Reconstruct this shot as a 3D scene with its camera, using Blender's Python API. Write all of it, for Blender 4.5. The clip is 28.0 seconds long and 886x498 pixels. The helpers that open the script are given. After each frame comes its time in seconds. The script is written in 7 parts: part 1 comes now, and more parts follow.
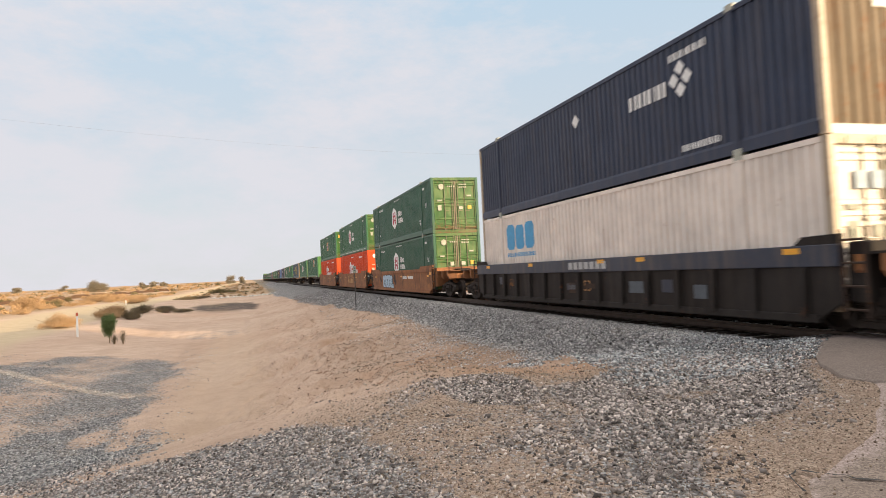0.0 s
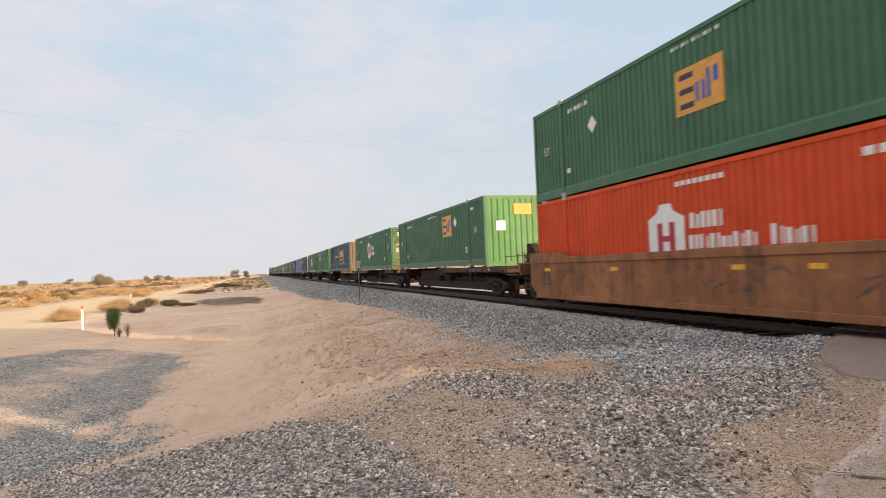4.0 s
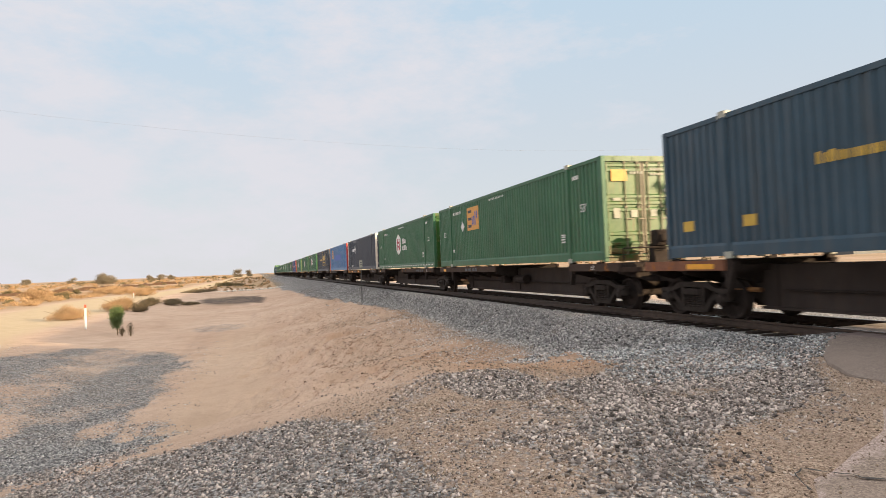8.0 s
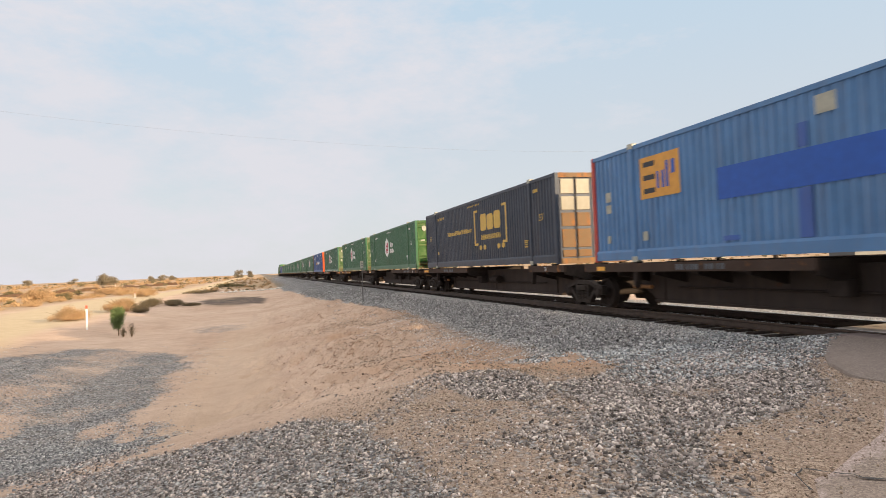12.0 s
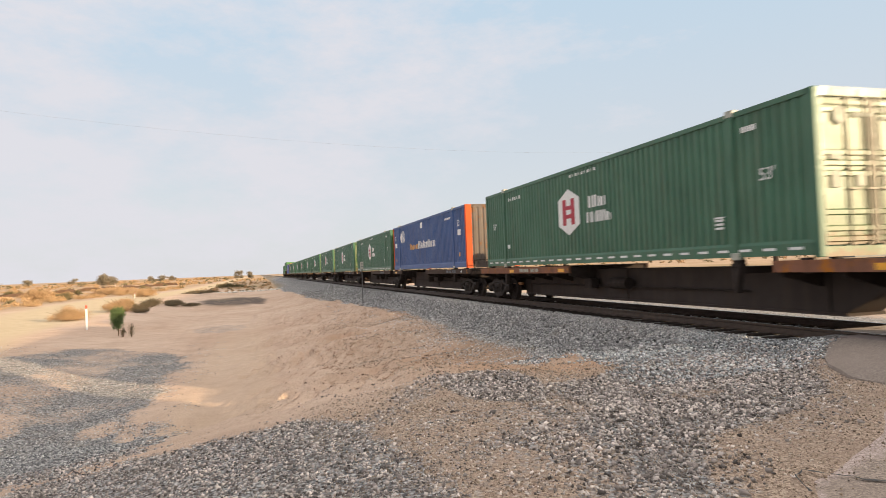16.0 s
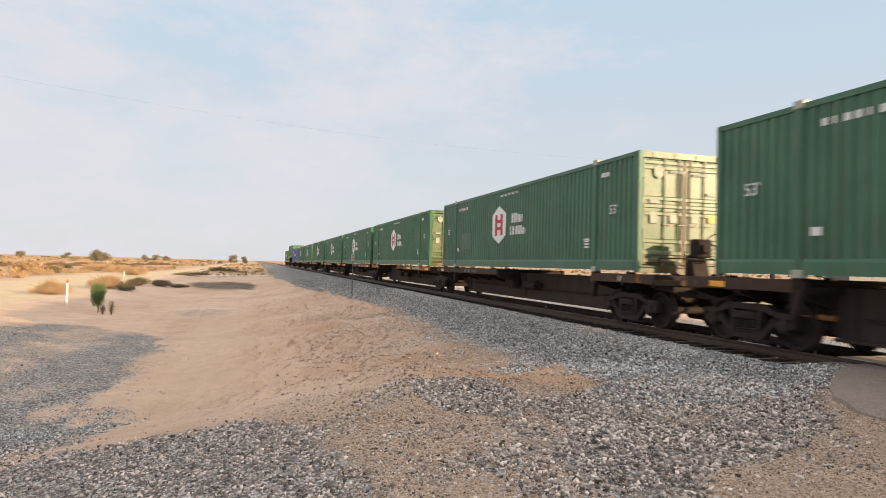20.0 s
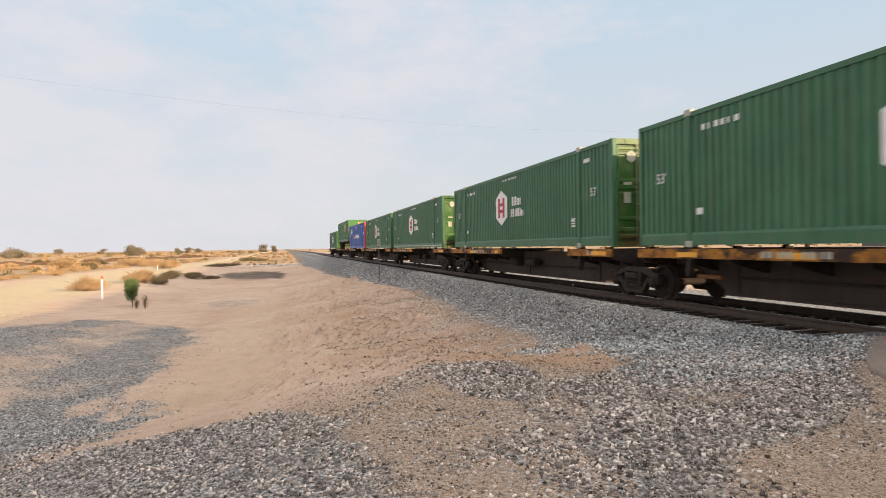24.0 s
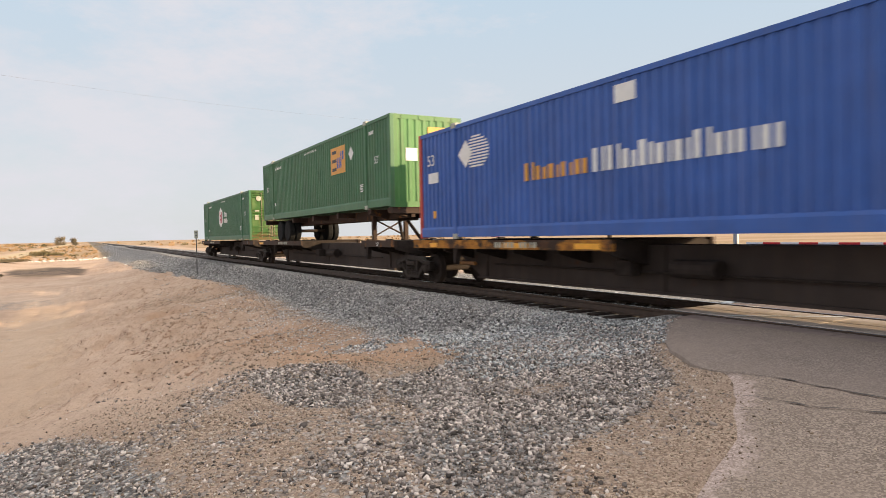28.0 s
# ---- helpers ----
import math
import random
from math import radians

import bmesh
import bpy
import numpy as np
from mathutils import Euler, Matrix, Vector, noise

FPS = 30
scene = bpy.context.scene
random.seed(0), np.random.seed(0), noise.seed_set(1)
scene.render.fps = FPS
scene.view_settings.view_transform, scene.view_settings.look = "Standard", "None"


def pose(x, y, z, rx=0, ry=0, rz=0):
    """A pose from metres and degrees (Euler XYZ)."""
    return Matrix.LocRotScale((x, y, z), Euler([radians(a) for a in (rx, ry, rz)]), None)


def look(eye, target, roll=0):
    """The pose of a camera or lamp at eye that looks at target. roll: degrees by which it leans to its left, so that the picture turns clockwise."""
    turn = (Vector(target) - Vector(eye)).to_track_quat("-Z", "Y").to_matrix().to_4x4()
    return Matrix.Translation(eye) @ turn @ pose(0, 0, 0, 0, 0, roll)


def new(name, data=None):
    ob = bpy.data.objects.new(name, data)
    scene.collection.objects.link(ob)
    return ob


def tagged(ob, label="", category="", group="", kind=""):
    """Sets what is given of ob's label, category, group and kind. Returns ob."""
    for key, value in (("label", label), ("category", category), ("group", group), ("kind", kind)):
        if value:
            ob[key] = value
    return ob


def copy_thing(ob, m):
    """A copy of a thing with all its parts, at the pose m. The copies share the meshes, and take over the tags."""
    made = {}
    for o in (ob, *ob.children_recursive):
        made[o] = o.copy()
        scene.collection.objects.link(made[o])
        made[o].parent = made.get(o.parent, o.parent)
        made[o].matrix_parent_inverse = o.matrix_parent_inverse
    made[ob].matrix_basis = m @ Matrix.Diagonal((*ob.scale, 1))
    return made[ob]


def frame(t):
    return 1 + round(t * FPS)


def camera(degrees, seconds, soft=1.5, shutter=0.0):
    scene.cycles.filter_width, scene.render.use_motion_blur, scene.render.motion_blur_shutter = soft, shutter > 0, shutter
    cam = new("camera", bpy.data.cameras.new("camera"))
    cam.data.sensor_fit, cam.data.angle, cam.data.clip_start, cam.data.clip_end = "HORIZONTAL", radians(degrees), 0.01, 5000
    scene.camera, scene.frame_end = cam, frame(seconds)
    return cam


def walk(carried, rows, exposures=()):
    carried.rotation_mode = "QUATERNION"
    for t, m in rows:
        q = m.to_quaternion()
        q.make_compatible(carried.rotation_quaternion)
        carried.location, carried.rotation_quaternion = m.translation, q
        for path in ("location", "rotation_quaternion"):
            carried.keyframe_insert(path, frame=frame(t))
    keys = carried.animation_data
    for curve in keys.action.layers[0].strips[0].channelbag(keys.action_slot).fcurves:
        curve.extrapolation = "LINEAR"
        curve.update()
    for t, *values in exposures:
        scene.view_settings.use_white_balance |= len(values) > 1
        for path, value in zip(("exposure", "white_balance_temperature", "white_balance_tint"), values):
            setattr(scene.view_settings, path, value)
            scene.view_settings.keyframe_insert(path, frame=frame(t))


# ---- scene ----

# ---- the camera and its path ----
cam = camera(69.47, 28.0, soft=0.8, shutter=0.22)
PATH = [
    (0.0, -0.005, -0.002, 1.364, 91.90, 2.79, -16.70),
    (0.5, -0.005, -0.002, 1.364, 91.75, 2.75, -16.76),
    (1.0, -0.004, 0.001, 1.363, 91.75, 2.59, -16.79),
    (1.5, -0.002, 0.004, 1.364, 91.63, 2.50, -16.66),
    (2.0, 0.001, 0.005, 1.361, 91.58, 2.45, -16.53),
    (2.5, -0.002, 0.006, 1.361, 91.60, 2.43, -16.47),
    (3.0, 0.000, 0.004, 1.360, 91.53, 2.47, -16.39),
    (3.5, -0.000, -0.002, 1.359, 91.52, 2.40, -16.37),
    (5.5, -0.012, -0.005, 1.355, 91.53, 2.52, -16.23),
    (6.0, -0.015, -0.003, 1.355, 91.50, 2.40, -16.22),
    (6.5, -0.011, 0.001, 1.361, 91.39, 2.45, -16.19),
    (7.0, -0.009, 0.003, 1.364, 91.42, 2.36, -16.18),
    (7.5, -0.004, 0.001, 1.365, 91.44, 2.36, -16.14),
    (8.0, 0.000, -0.000, 1.364, 91.48, 2.37, -16.13),
    (8.5, 0.002, -0.002, 1.362, 91.50, 2.32, -16.13),
    (9.0, 0.004, -0.002, 1.360, 91.46, 2.26, -16.05),
    (9.5, 0.005, -0.005, 1.360, 91.48, 2.23, -16.06),
    (10.0, 0.004, -0.007, 1.359, 91.55, 2.25, -16.08),
    (10.5, 0.003, -0.005, 1.359, 91.55, 2.24, -16.10),
    (11.0, 0.005, -0.004, 1.358, 91.55, 2.26, -16.06),
    (11.5, 0.004, -0.003, 1.358, 91.55, 2.24, -15.99),
    (12.0, 0.003, -0.003, 1.357, 91.56, 2.37, -16.04),
    (12.5, -0.000, -0.006, 1.357, 91.57, 2.37, -16.06),
    (14.5, -0.003, -0.004, 1.355, 91.68, 2.32, -16.08),
    (15.0, -0.001, -0.001, 1.357, 91.54, 2.30, -16.08),
    (15.5, -0.001, 0.001, 1.354, 91.65, 2.22, -16.05),
    (16.0, 0.005, 0.001, 1.351, 91.65, 2.21, -16.04),
    (16.5, 0.010, 0.005, 1.352, 91.42, 2.21, -15.95),
    (17.0, 0.039, 0.043, 1.339, 91.63, 1.84, -15.28),
    (17.5, 0.048, 0.049, 1.332, 91.72, 1.08, -14.80),
    (18.0, 0.038, 0.135, 1.318, 91.59, 0.09, -12.35),
    (18.5, -0.020, 0.251, 1.343, 91.60, -0.07, -12.35),
    (19.0, 0.040, 0.390, 1.332, 91.80, 0.85, -13.48),
    (19.5, 0.273, 0.527, 1.317, 91.60, 0.31, -15.95),
    (20.0, 0.405, 0.643, 1.323, 91.47, -1.53, -16.46),
    (20.5, 0.488, 0.846, 1.326, 93.01, -2.19, -16.46),
    (21.0, 0.490, 0.781, 1.302, 91.94, -2.37, -14.70),
    (21.5, 0.496, 0.788, 1.318, 91.06, -2.19, -13.15),
    (23.5, 0.546, 0.790, 1.309, 90.80, 0.70, -12.34),
    (24.0, 0.558, 0.717, 1.360, 89.79, 0.82, -13.98),
    (24.5, 0.552, 0.725, 1.425, 89.01, 0.97, -15.81),
    (25.0, 0.562, 0.839, 1.454, 89.69, 1.29, -17.50),
    (25.5, 0.531, 0.882, 1.462, 89.58, 1.51, -17.87),
    (26.0, 0.520, 0.874, 1.475, 89.35, 1.68, -19.01),
    (26.5, 0.547, 0.896, 1.465, 89.14, 1.58, -20.34),
    (27.0, 0.621, 0.972, 1.433, 88.89, 1.48, -23.36),
    (27.5, 0.696, 1.033, 1.416, 88.70, 1.25, -27.63),
    (28.0, 0.762, 1.084, 1.406, 88.65, 1.21, -29.17),
]
walk(cam, [(r[0], pose(*r[1:])) for r in PATH])

# ---- world, sun, exposure ----
SUN_EL, SUN_AZ = 11.6, 134.3
scene.view_settings.exposure = 0.0
world = bpy.data.worlds.new("sky")
scene.world = world
world.use_nodes = True
wn, wl = world.node_tree.nodes, world.node_tree.links
wn.clear()
w_out = wn.new("ShaderNodeOutputWorld")
w_bg = wn.new("ShaderNodeBackground")
w_sky = wn.new("ShaderNodeTexSky")
w_sky.sky_type = "NISHITA"
w_sky.sun_disc = False
w_sky.sun_elevation = radians(SUN_EL)
w_sky.sun_rotation = radians(SUN_AZ)
w_sky.altitude = 50
w_sky.air_density = 1.0
w_sky.dust_density = 2.0
w_sky.ozone_density = 2.0
w_tc = wn.new("ShaderNodeTexCoord")
w_map = wn.new("ShaderNodeMapping")
w_map.inputs["Scale"].default_value = (1.3, 1.0, 3.0)
w_map.inputs["Rotation"].default_value = (0.0, 0.22, 0.5)
w_noise = wn.new("ShaderNodeTexNoise")
w_noise.inputs["Scale"].default_value = 2.1
w_noise.inputs["Detail"].default_value = 7
w_noise.inputs["Roughness"].default_value = 0.66
w_ramp = wn.new("ShaderNodeValToRGB")
w_ramp.color_ramp.elements[0].position = 0.46
w_ramp.color_ramp.elements[0].color = (0, 0, 0, 1)
w_ramp.color_ramp.elements[1].position = 0.63
w_ramp.color_ramp.elements[1].color = (0.88, 0.88, 0.88, 1)
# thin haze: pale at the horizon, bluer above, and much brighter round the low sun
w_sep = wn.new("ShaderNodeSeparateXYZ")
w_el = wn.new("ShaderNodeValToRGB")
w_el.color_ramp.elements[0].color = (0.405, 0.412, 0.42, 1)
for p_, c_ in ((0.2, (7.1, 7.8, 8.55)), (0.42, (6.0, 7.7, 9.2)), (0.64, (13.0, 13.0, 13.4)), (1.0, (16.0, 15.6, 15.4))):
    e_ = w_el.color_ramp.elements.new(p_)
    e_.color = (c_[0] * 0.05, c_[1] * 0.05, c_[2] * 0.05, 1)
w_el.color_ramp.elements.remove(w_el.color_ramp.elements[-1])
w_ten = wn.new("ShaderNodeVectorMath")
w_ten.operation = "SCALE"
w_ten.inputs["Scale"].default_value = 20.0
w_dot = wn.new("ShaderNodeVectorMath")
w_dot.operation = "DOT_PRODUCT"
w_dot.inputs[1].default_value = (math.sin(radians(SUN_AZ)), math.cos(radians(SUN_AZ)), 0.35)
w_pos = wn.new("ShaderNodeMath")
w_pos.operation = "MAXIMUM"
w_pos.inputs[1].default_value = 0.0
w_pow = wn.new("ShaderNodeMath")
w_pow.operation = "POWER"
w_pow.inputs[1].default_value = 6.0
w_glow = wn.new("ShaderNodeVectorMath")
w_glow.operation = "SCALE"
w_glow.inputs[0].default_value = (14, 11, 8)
w_sum = wn.new("ShaderNodeVectorMath")
w_sum.operation = "ADD"
w_haze = wn.new("ShaderNodeMixRGB")
w_haze.inputs[0].default_value = 0.85
w_mix = wn.new("ShaderNodeMixRGB")
w_mix.inputs[2].default_value = (7.6, 7.5, 8.0, 1)
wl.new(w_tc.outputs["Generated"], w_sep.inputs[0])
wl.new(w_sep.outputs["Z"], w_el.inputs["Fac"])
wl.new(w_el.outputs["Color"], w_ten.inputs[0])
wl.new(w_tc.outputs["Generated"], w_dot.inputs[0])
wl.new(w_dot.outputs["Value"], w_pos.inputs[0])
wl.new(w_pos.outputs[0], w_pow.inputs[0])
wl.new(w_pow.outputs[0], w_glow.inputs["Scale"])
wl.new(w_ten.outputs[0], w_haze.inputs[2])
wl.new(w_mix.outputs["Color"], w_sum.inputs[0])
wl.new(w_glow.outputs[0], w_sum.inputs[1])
w_bg.inputs["Strength"].default_value = 0.1
wl.new(w_tc.outputs["Generated"], w_map.inputs["Vector"])
wl.new(w_map.outputs["Vector"], w_noise.inputs["Vector"])
# the cloud sheet lies up the line and thins out towards the road
w_side = wn.new("ShaderNodeVectorMath")
w_side.operation = "DOT_PRODUCT"
w_side.inputs[1].default_value = (-0.24, 0.07, -0.05)
w_cov = wn.new("ShaderNodeMath")
w_cov.operation = "ADD"
wl.new(w_tc.outputs["Generated"], w_side.inputs[0])
wl.new(w_side.outputs["Value"], w_cov.inputs[0])
wl.new(w_noise.outputs["Fac"], w_cov.inputs[1])
wl.new(w_cov.outputs[0], w_ramp.inputs["Fac"])
wl.new(w_sky.outputs["Color"], w_haze.inputs[1])
wl.new(w_haze.outputs["Color"], w_mix.inputs[1])
wl.new(w_ramp.outputs["Color"], w_mix.inputs[0])
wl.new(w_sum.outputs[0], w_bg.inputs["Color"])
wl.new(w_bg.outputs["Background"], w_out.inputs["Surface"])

sun_dir = Vector((math.sin(radians(SUN_AZ)), math.cos(radians(SUN_AZ)), math.tan(radians(SUN_EL)))).normalized()
sun = new("sun", bpy.data.lights.new("sun", "SUN"))
sun.data.energy = 7.2
sun.data.angle = radians(0.9)
sun.data.color = (1.0, 0.76, 0.48)
sun.matrix_world = look(sun_dir * 400, (0, 0, 0))


# ---- materials ----
def rgba(c):
    return (c[0], c[1], c[2], 1)


def nodes_of(name):
    m = bpy.data.materials.new(name)
    m.use_nodes = True
    nt = m.node_tree
    return m, nt.nodes, nt.links, nt.nodes["Principled BSDF"]


def noise_node(n, l, coord, scale, detail=5, rough=0.6, stretch=(1, 1, 1), turn=None):
    mp = n.new("ShaderNodeMapping")
    mp.inputs["Scale"].default_value = stretch
    if turn is not None:
        # turned first, then drawn out by the lengths in stretch
        mp.vector_type = "TEXTURE"
        mp.inputs["Rotation"].default_value = (0, 0, radians(turn))
    t = n.new("ShaderNodeTexNoise")
    t.inputs["Scale"].default_value = scale
    t.inputs["Detail"].default_value = detail
    t.inputs["Roughness"].default_value = rough
    l.new(coord, mp.inputs["Vector"])
    l.new(mp.outputs["Vector"], t.inputs["Vector"])
    return t.outputs["Fac"]


def ramp(n, l, fac, a, b, ca=(0, 0, 0), cb=(1, 1, 1)):
    r = n.new("ShaderNodeValToRGB")
    r.color_ramp.elements[0].position = a
    r.color_ramp.elements[1].position = b
    r.color_ramp.elements[0].color = rgba(ca)
    r.color_ramp.elements[1].color = rgba(cb)
    l.new(fac, r.inputs["Fac"])
    return r.outputs["Color"]


def mix(n, l, fac, a, b, mode="MIX"):
    m = n.new("ShaderNodeMixRGB")
    m.blend_type = mode
    for i, v in enumerate((fac, a, b)):
        if isinstance(v, (int, float)):
            m.inputs[i].default_value = v
        elif isinstance(v, tuple):
            m.inputs[i].default_value = rgba(v)
        else:
            l.new(v, m.inputs[i])
    return m.outputs["Color"]


def bump(n, l, b, height, strength, dist):
    k = n.new("ShaderNodeBump")
    k.inputs["Strength"].default_value = strength
    k.inputs["Distance"].default_value = dist
    l.new(height, k.inputs["Height"])
    l.new(k.outputs["Normal"], b.inputs["Normal"])


def paint(name, col, rough=0.45, dirt=0.35, rust=0.12, dirt_col=(0.2, 0.15, 0.1), rust_col=(0.16, 0.055, 0.02), per_object=0.10, spec=0.5):
    """Weathered paint on steel: faded patches, vertical dust runs, rust spots."""
    m, n, l, b = nodes_of(name)
    co = n.new("ShaderNodeTexCoord").outputs["Object"]
    big = noise_node(n, l, co, 0.8, 4)
    runs = noise_node(n, l, co, 1.6, 6, 0.65, (2.0, 2.6, 0.22))
    fine = noise_node(n, l, co, 14, 6, 0.7)
    spots = noise_node(n, l, co, 3.2, 9, 0.72, (1, 1, 0.6))
    fade = tuple(min(1.0, c * 1.22 + 0.012) for c in col)
    dark = tuple(c * 0.84 for c in col)
    c = mix(n, l, ramp(n, l, big, 0.3, 0.7), dark, fade)
    info = n.new("ShaderNodeObjectInfo").outputs["Random"]
    c = mix(n, l, ramp(n, l, info, 0.0, 1.0, (0, 0, 0), (per_object * 3,) * 3), c, tuple(v * 0.8 + 0.01 for v in col))
    c = mix(n, l, ramp(n, l, runs, 0.47, 0.68, (0, 0, 0), (dirt,) * 3), c, dirt_col)
    c = mix(n, l, ramp(n, l, fine, 0.48, 0.72, (0, 0, 0), (dirt * 0.5,) * 3), c, dirt_col)
    if rust:
        c = mix(n, l, ramp(n, l, spots, 0.66 - 0.18 * rust, 0.74 - 0.16 * rust, (0, 0, 0), (min(1, rust * 4),) * 3), c, rust_col)
    l.new(c, b.inputs["Base Color"])
    l.new(ramp(n, l, fine, 0.2, 0.8, (rough - 0.08,) * 3, (rough + 0.18,) * 3), b.inputs["Roughness"])
    b.inputs["Specular IOR Level"].default_value = spec
    bump(n, l, b, big, 0.12, 0.03)
    return m


def plain(name, col, rough=0.6, metal=0.0, var=0.25, scale=6, bumps=0.15, spec=0.5):
    m, n, l, b = nodes_of(name)
    co = n.new("ShaderNodeTexCoord").outputs["Object"]
    f = noise_node(n, l, co, scale, 6, 0.65)
    g = noise_node(n, l, co, scale * 8, 4, 0.65)
    c = mix(n, l, ramp(n, l, f, 0.3, 0.7), tuple(v * (1 - var) for v in col), tuple(min(1, v * (1 + var)) for v in col))
    c = mix(n, l, ramp(n, l, g, 0.4, 0.8, (0, 0, 0), (var,) * 3), c, tuple(v * 0.6 for v in col))
    l.new(c, b.inputs["Base Color"])
    b.inputs["Metallic"].default_value = metal
    b.inputs["Specular IOR Level"].default_value = spec if rough < 0.85 else 0.1
    b.inputs["Roughness"].default_value = rough
    bump(n, l, b, g, bumps, 0.01)
    return m


GREEN = paint("green_paint", (0.029, 0.131, 0.057), dirt=0.16, rust=0.0)
GREEN_DULL = paint("dusty_green_paint", (0.042, 0.137, 0.076), dirt=0.2, rust=0.0)
GREEN_DK = paint("dark_green_paint", (0.019, 0.096, 0.052), dirt=0.18, rust=0.03)


def door_mat(name, base, bleached, share):
    """Sun-bleached door paint: pale faded fields, green left round them, rust creeping up from the sill."""
    m, n, l, b = nodes_of(name)
    tc = n.new("ShaderNodeTexCoord")
    co = tc.outputs["Object"]
    info = n.new("ShaderNodeObjectInfo").outputs["Random"]
    off = n.new("ShaderNodeVectorMath")
    off.operation = "ADD"
    rv = n.new("ShaderNodeCombineXYZ")
    l.new(info, rv.inputs[0])
    l.new(info, rv.inputs[2])
    sc = n.new("ShaderNodeVectorMath")
    sc.operation = "SCALE"
    sc.inputs["Scale"].default_value = 9.0
    l.new(rv.outputs[0], sc.inputs[0])
    l.new(co, off.inputs[0])
    l.new(sc.outputs[0], off.inputs[1])
    p = off.outputs[0]
    fade = noise_node(n, l, p, 1.1, 4, 0.55)
    c = mix(n, l, ramp(n, l, fade, 0.62 - share * 0.4, 0.74 - share * 0.4), base, bleached)
    c = mix(n, l, ramp(n, l, noise_node(n, l, p, 4.0, 8, 0.7), 0.5, 0.68, (0, 0, 0), (0.3,) * 3), c, tuple(v * 0.7 for v in base))
    c = mix(n, l, ramp(n, l, noise_node(n, l, p, 3.0, 8, 0.72, (2.4, 1, 0.2)), 0.52, 0.66, (0, 0, 0), (0.5,) * 3), c, (0.17, 0.095, 0.035))
    sep = n.new("ShaderNodeSeparateXYZ")
    l.new(co, sep.inputs[0])
    low = n.new("ShaderNodeMath")
    low.operation = "MULTIPLY_ADD"
    l.new(noise_node(n, l, p, 5.0, 8, 0.75), low.inputs[0])
    low.inputs[1].default_value = -1.6
    up = n.new("ShaderNodeMath")
    up.inputs[1].default_value = 1.0
    l.new(sep.outputs["Z"], up.inputs[0])
    l.new(up.outputs[0], low.inputs[2])
    c = mix(n, l, ramp(n, l, low.outputs[0], 0.24, 0.4, (0.7, 0.7, 0.7), (0, 0, 0)), c, (0.15, 0.062, 0.022))
    l.new(c, b.inputs["Base Color"])
    l.new(ramp(n, l, fade, 0.3, 0.7, (0.34,) * 3, (0.5,) * 3), b.inputs["Roughness"])
    b.inputs["Specular IOR Level"].default_value = 0.5
    return m


GREEN_DOOR = door_mat("green_door_paint", (0.034, 0.112, 0.020), (0.088, 0.165, 0.046), 0.36)
PALE_DOOR = door_mat("bleached_green_door_paint", (0.048, 0.112, 0.032), (0.16, 0.20, 0.105), 0.5)
RODTAN = paint("rusty_tan_rods", (0.19, 0.165, 0.10), dirt=0.5, rust=0.5)
CASTING = paint("worn_grey_castings", (0.42, 0.43, 0.36), dirt=0.4, rust=0.3)
GREEN_LT = paint("light_green_paint", (0.055, 0.19, 0.045), dirt=0.2, rust=0.02)
GREEN_FADE = paint("faded_green_paint", (0.042, 0.150, 0.062), dirt=0.18, rust=0.02)
NAVY = paint("navy_paint", (0.011, 0.022, 0.055), dirt=0.16, rust=0.02)
CHAR = paint("charcoal_blue_paint", (0.021, 0.034, 0.058), dirt=0.18, rust=0.02)
CBLUE = paint("slate_blue_paint", (0.018, 0.060, 0.094), dirt=0.18, rust=0.05)
BLUE = paint("royal_blue_paint", (0.026, 0.104, 0.39), dirt=0.14, rust=0.03)
BLUE_DULL = paint("dull_royal_blue_paint", (0.027, 0.086, 0.255), dirt=0.24, rust=0.06)
SKYBLUE = paint("faded_blue_paint", (0.08, 0.21, 0.42), dirt=0.2, rust=0.05)
ORANGE = paint("orange_red_paint", (0.66, 0.072, 0.012), rough=0.55, spec=0.25, dirt=0.14, rust=0.04)
POSTOR = paint("orange_post_paint", (0.60, 0.082, 0.012), rough=0.6, spec=0.25, dirt=0.2, rust=0.1)
POSTRED = paint("red_post_paint", (0.5, 0.05, 0.03), dirt=0.2, rust=0.1)
RUSTYPOST = paint("rust_streaked_cream_posts", (0.46, 0.37, 0.26), dirt=0.5, rust=0.55, dirt_col=(0.34, 0.17, 0.07), rust_col=(0.22, 0.085, 0.03))
OFFWHITE = paint("off_white_paint", (0.80, 0.71, 0.62), dirt=0.14, rust=0.16, dirt_col=(0.42, 0.30, 0.19), rust_col=(0.34, 0.17, 0.07))
TAN = paint("rust_stained_front", (0.165, 0.118, 0.07), rough=0.6, spec=0.25, dirt=0.7, rust=0.55, dirt_col=(0.15, 0.075, 0.03), rust_col=(0.20, 0.075, 0.02))
GREYFRONT = paint("rust_stained_grey_front", (0.135, 0.108, 0.09), rough=0.6, spec=0.25, dirt=0.45, rust=0.62, dirt_col=(0.12, 0.085, 0.055), rust_col=(0.22, 0.085, 0.02))
CSXDOOR = paint("rusty_tan_doors", (0.19, 0.115, 0.055), rough=0.6, spec=0.25, dirt=0.6, rust=0.6, dirt_col=(0.30, 0.105, 0.022), rust_col=(0.38, 0.14, 0.03))
PANELTOP = paint("pale_cream_panel", (0.36, 0.325, 0.25), dirt=0.3, rust=0.1)
DOORDARK = paint("dark_blue_doors", (0.03, 0.045, 0.08), dirt=0.3, rust=0.2)
DULLWHITE = plain("faded_paper_white", (0.42, 0.42, 0.34), 0.7, 0, 0.2)
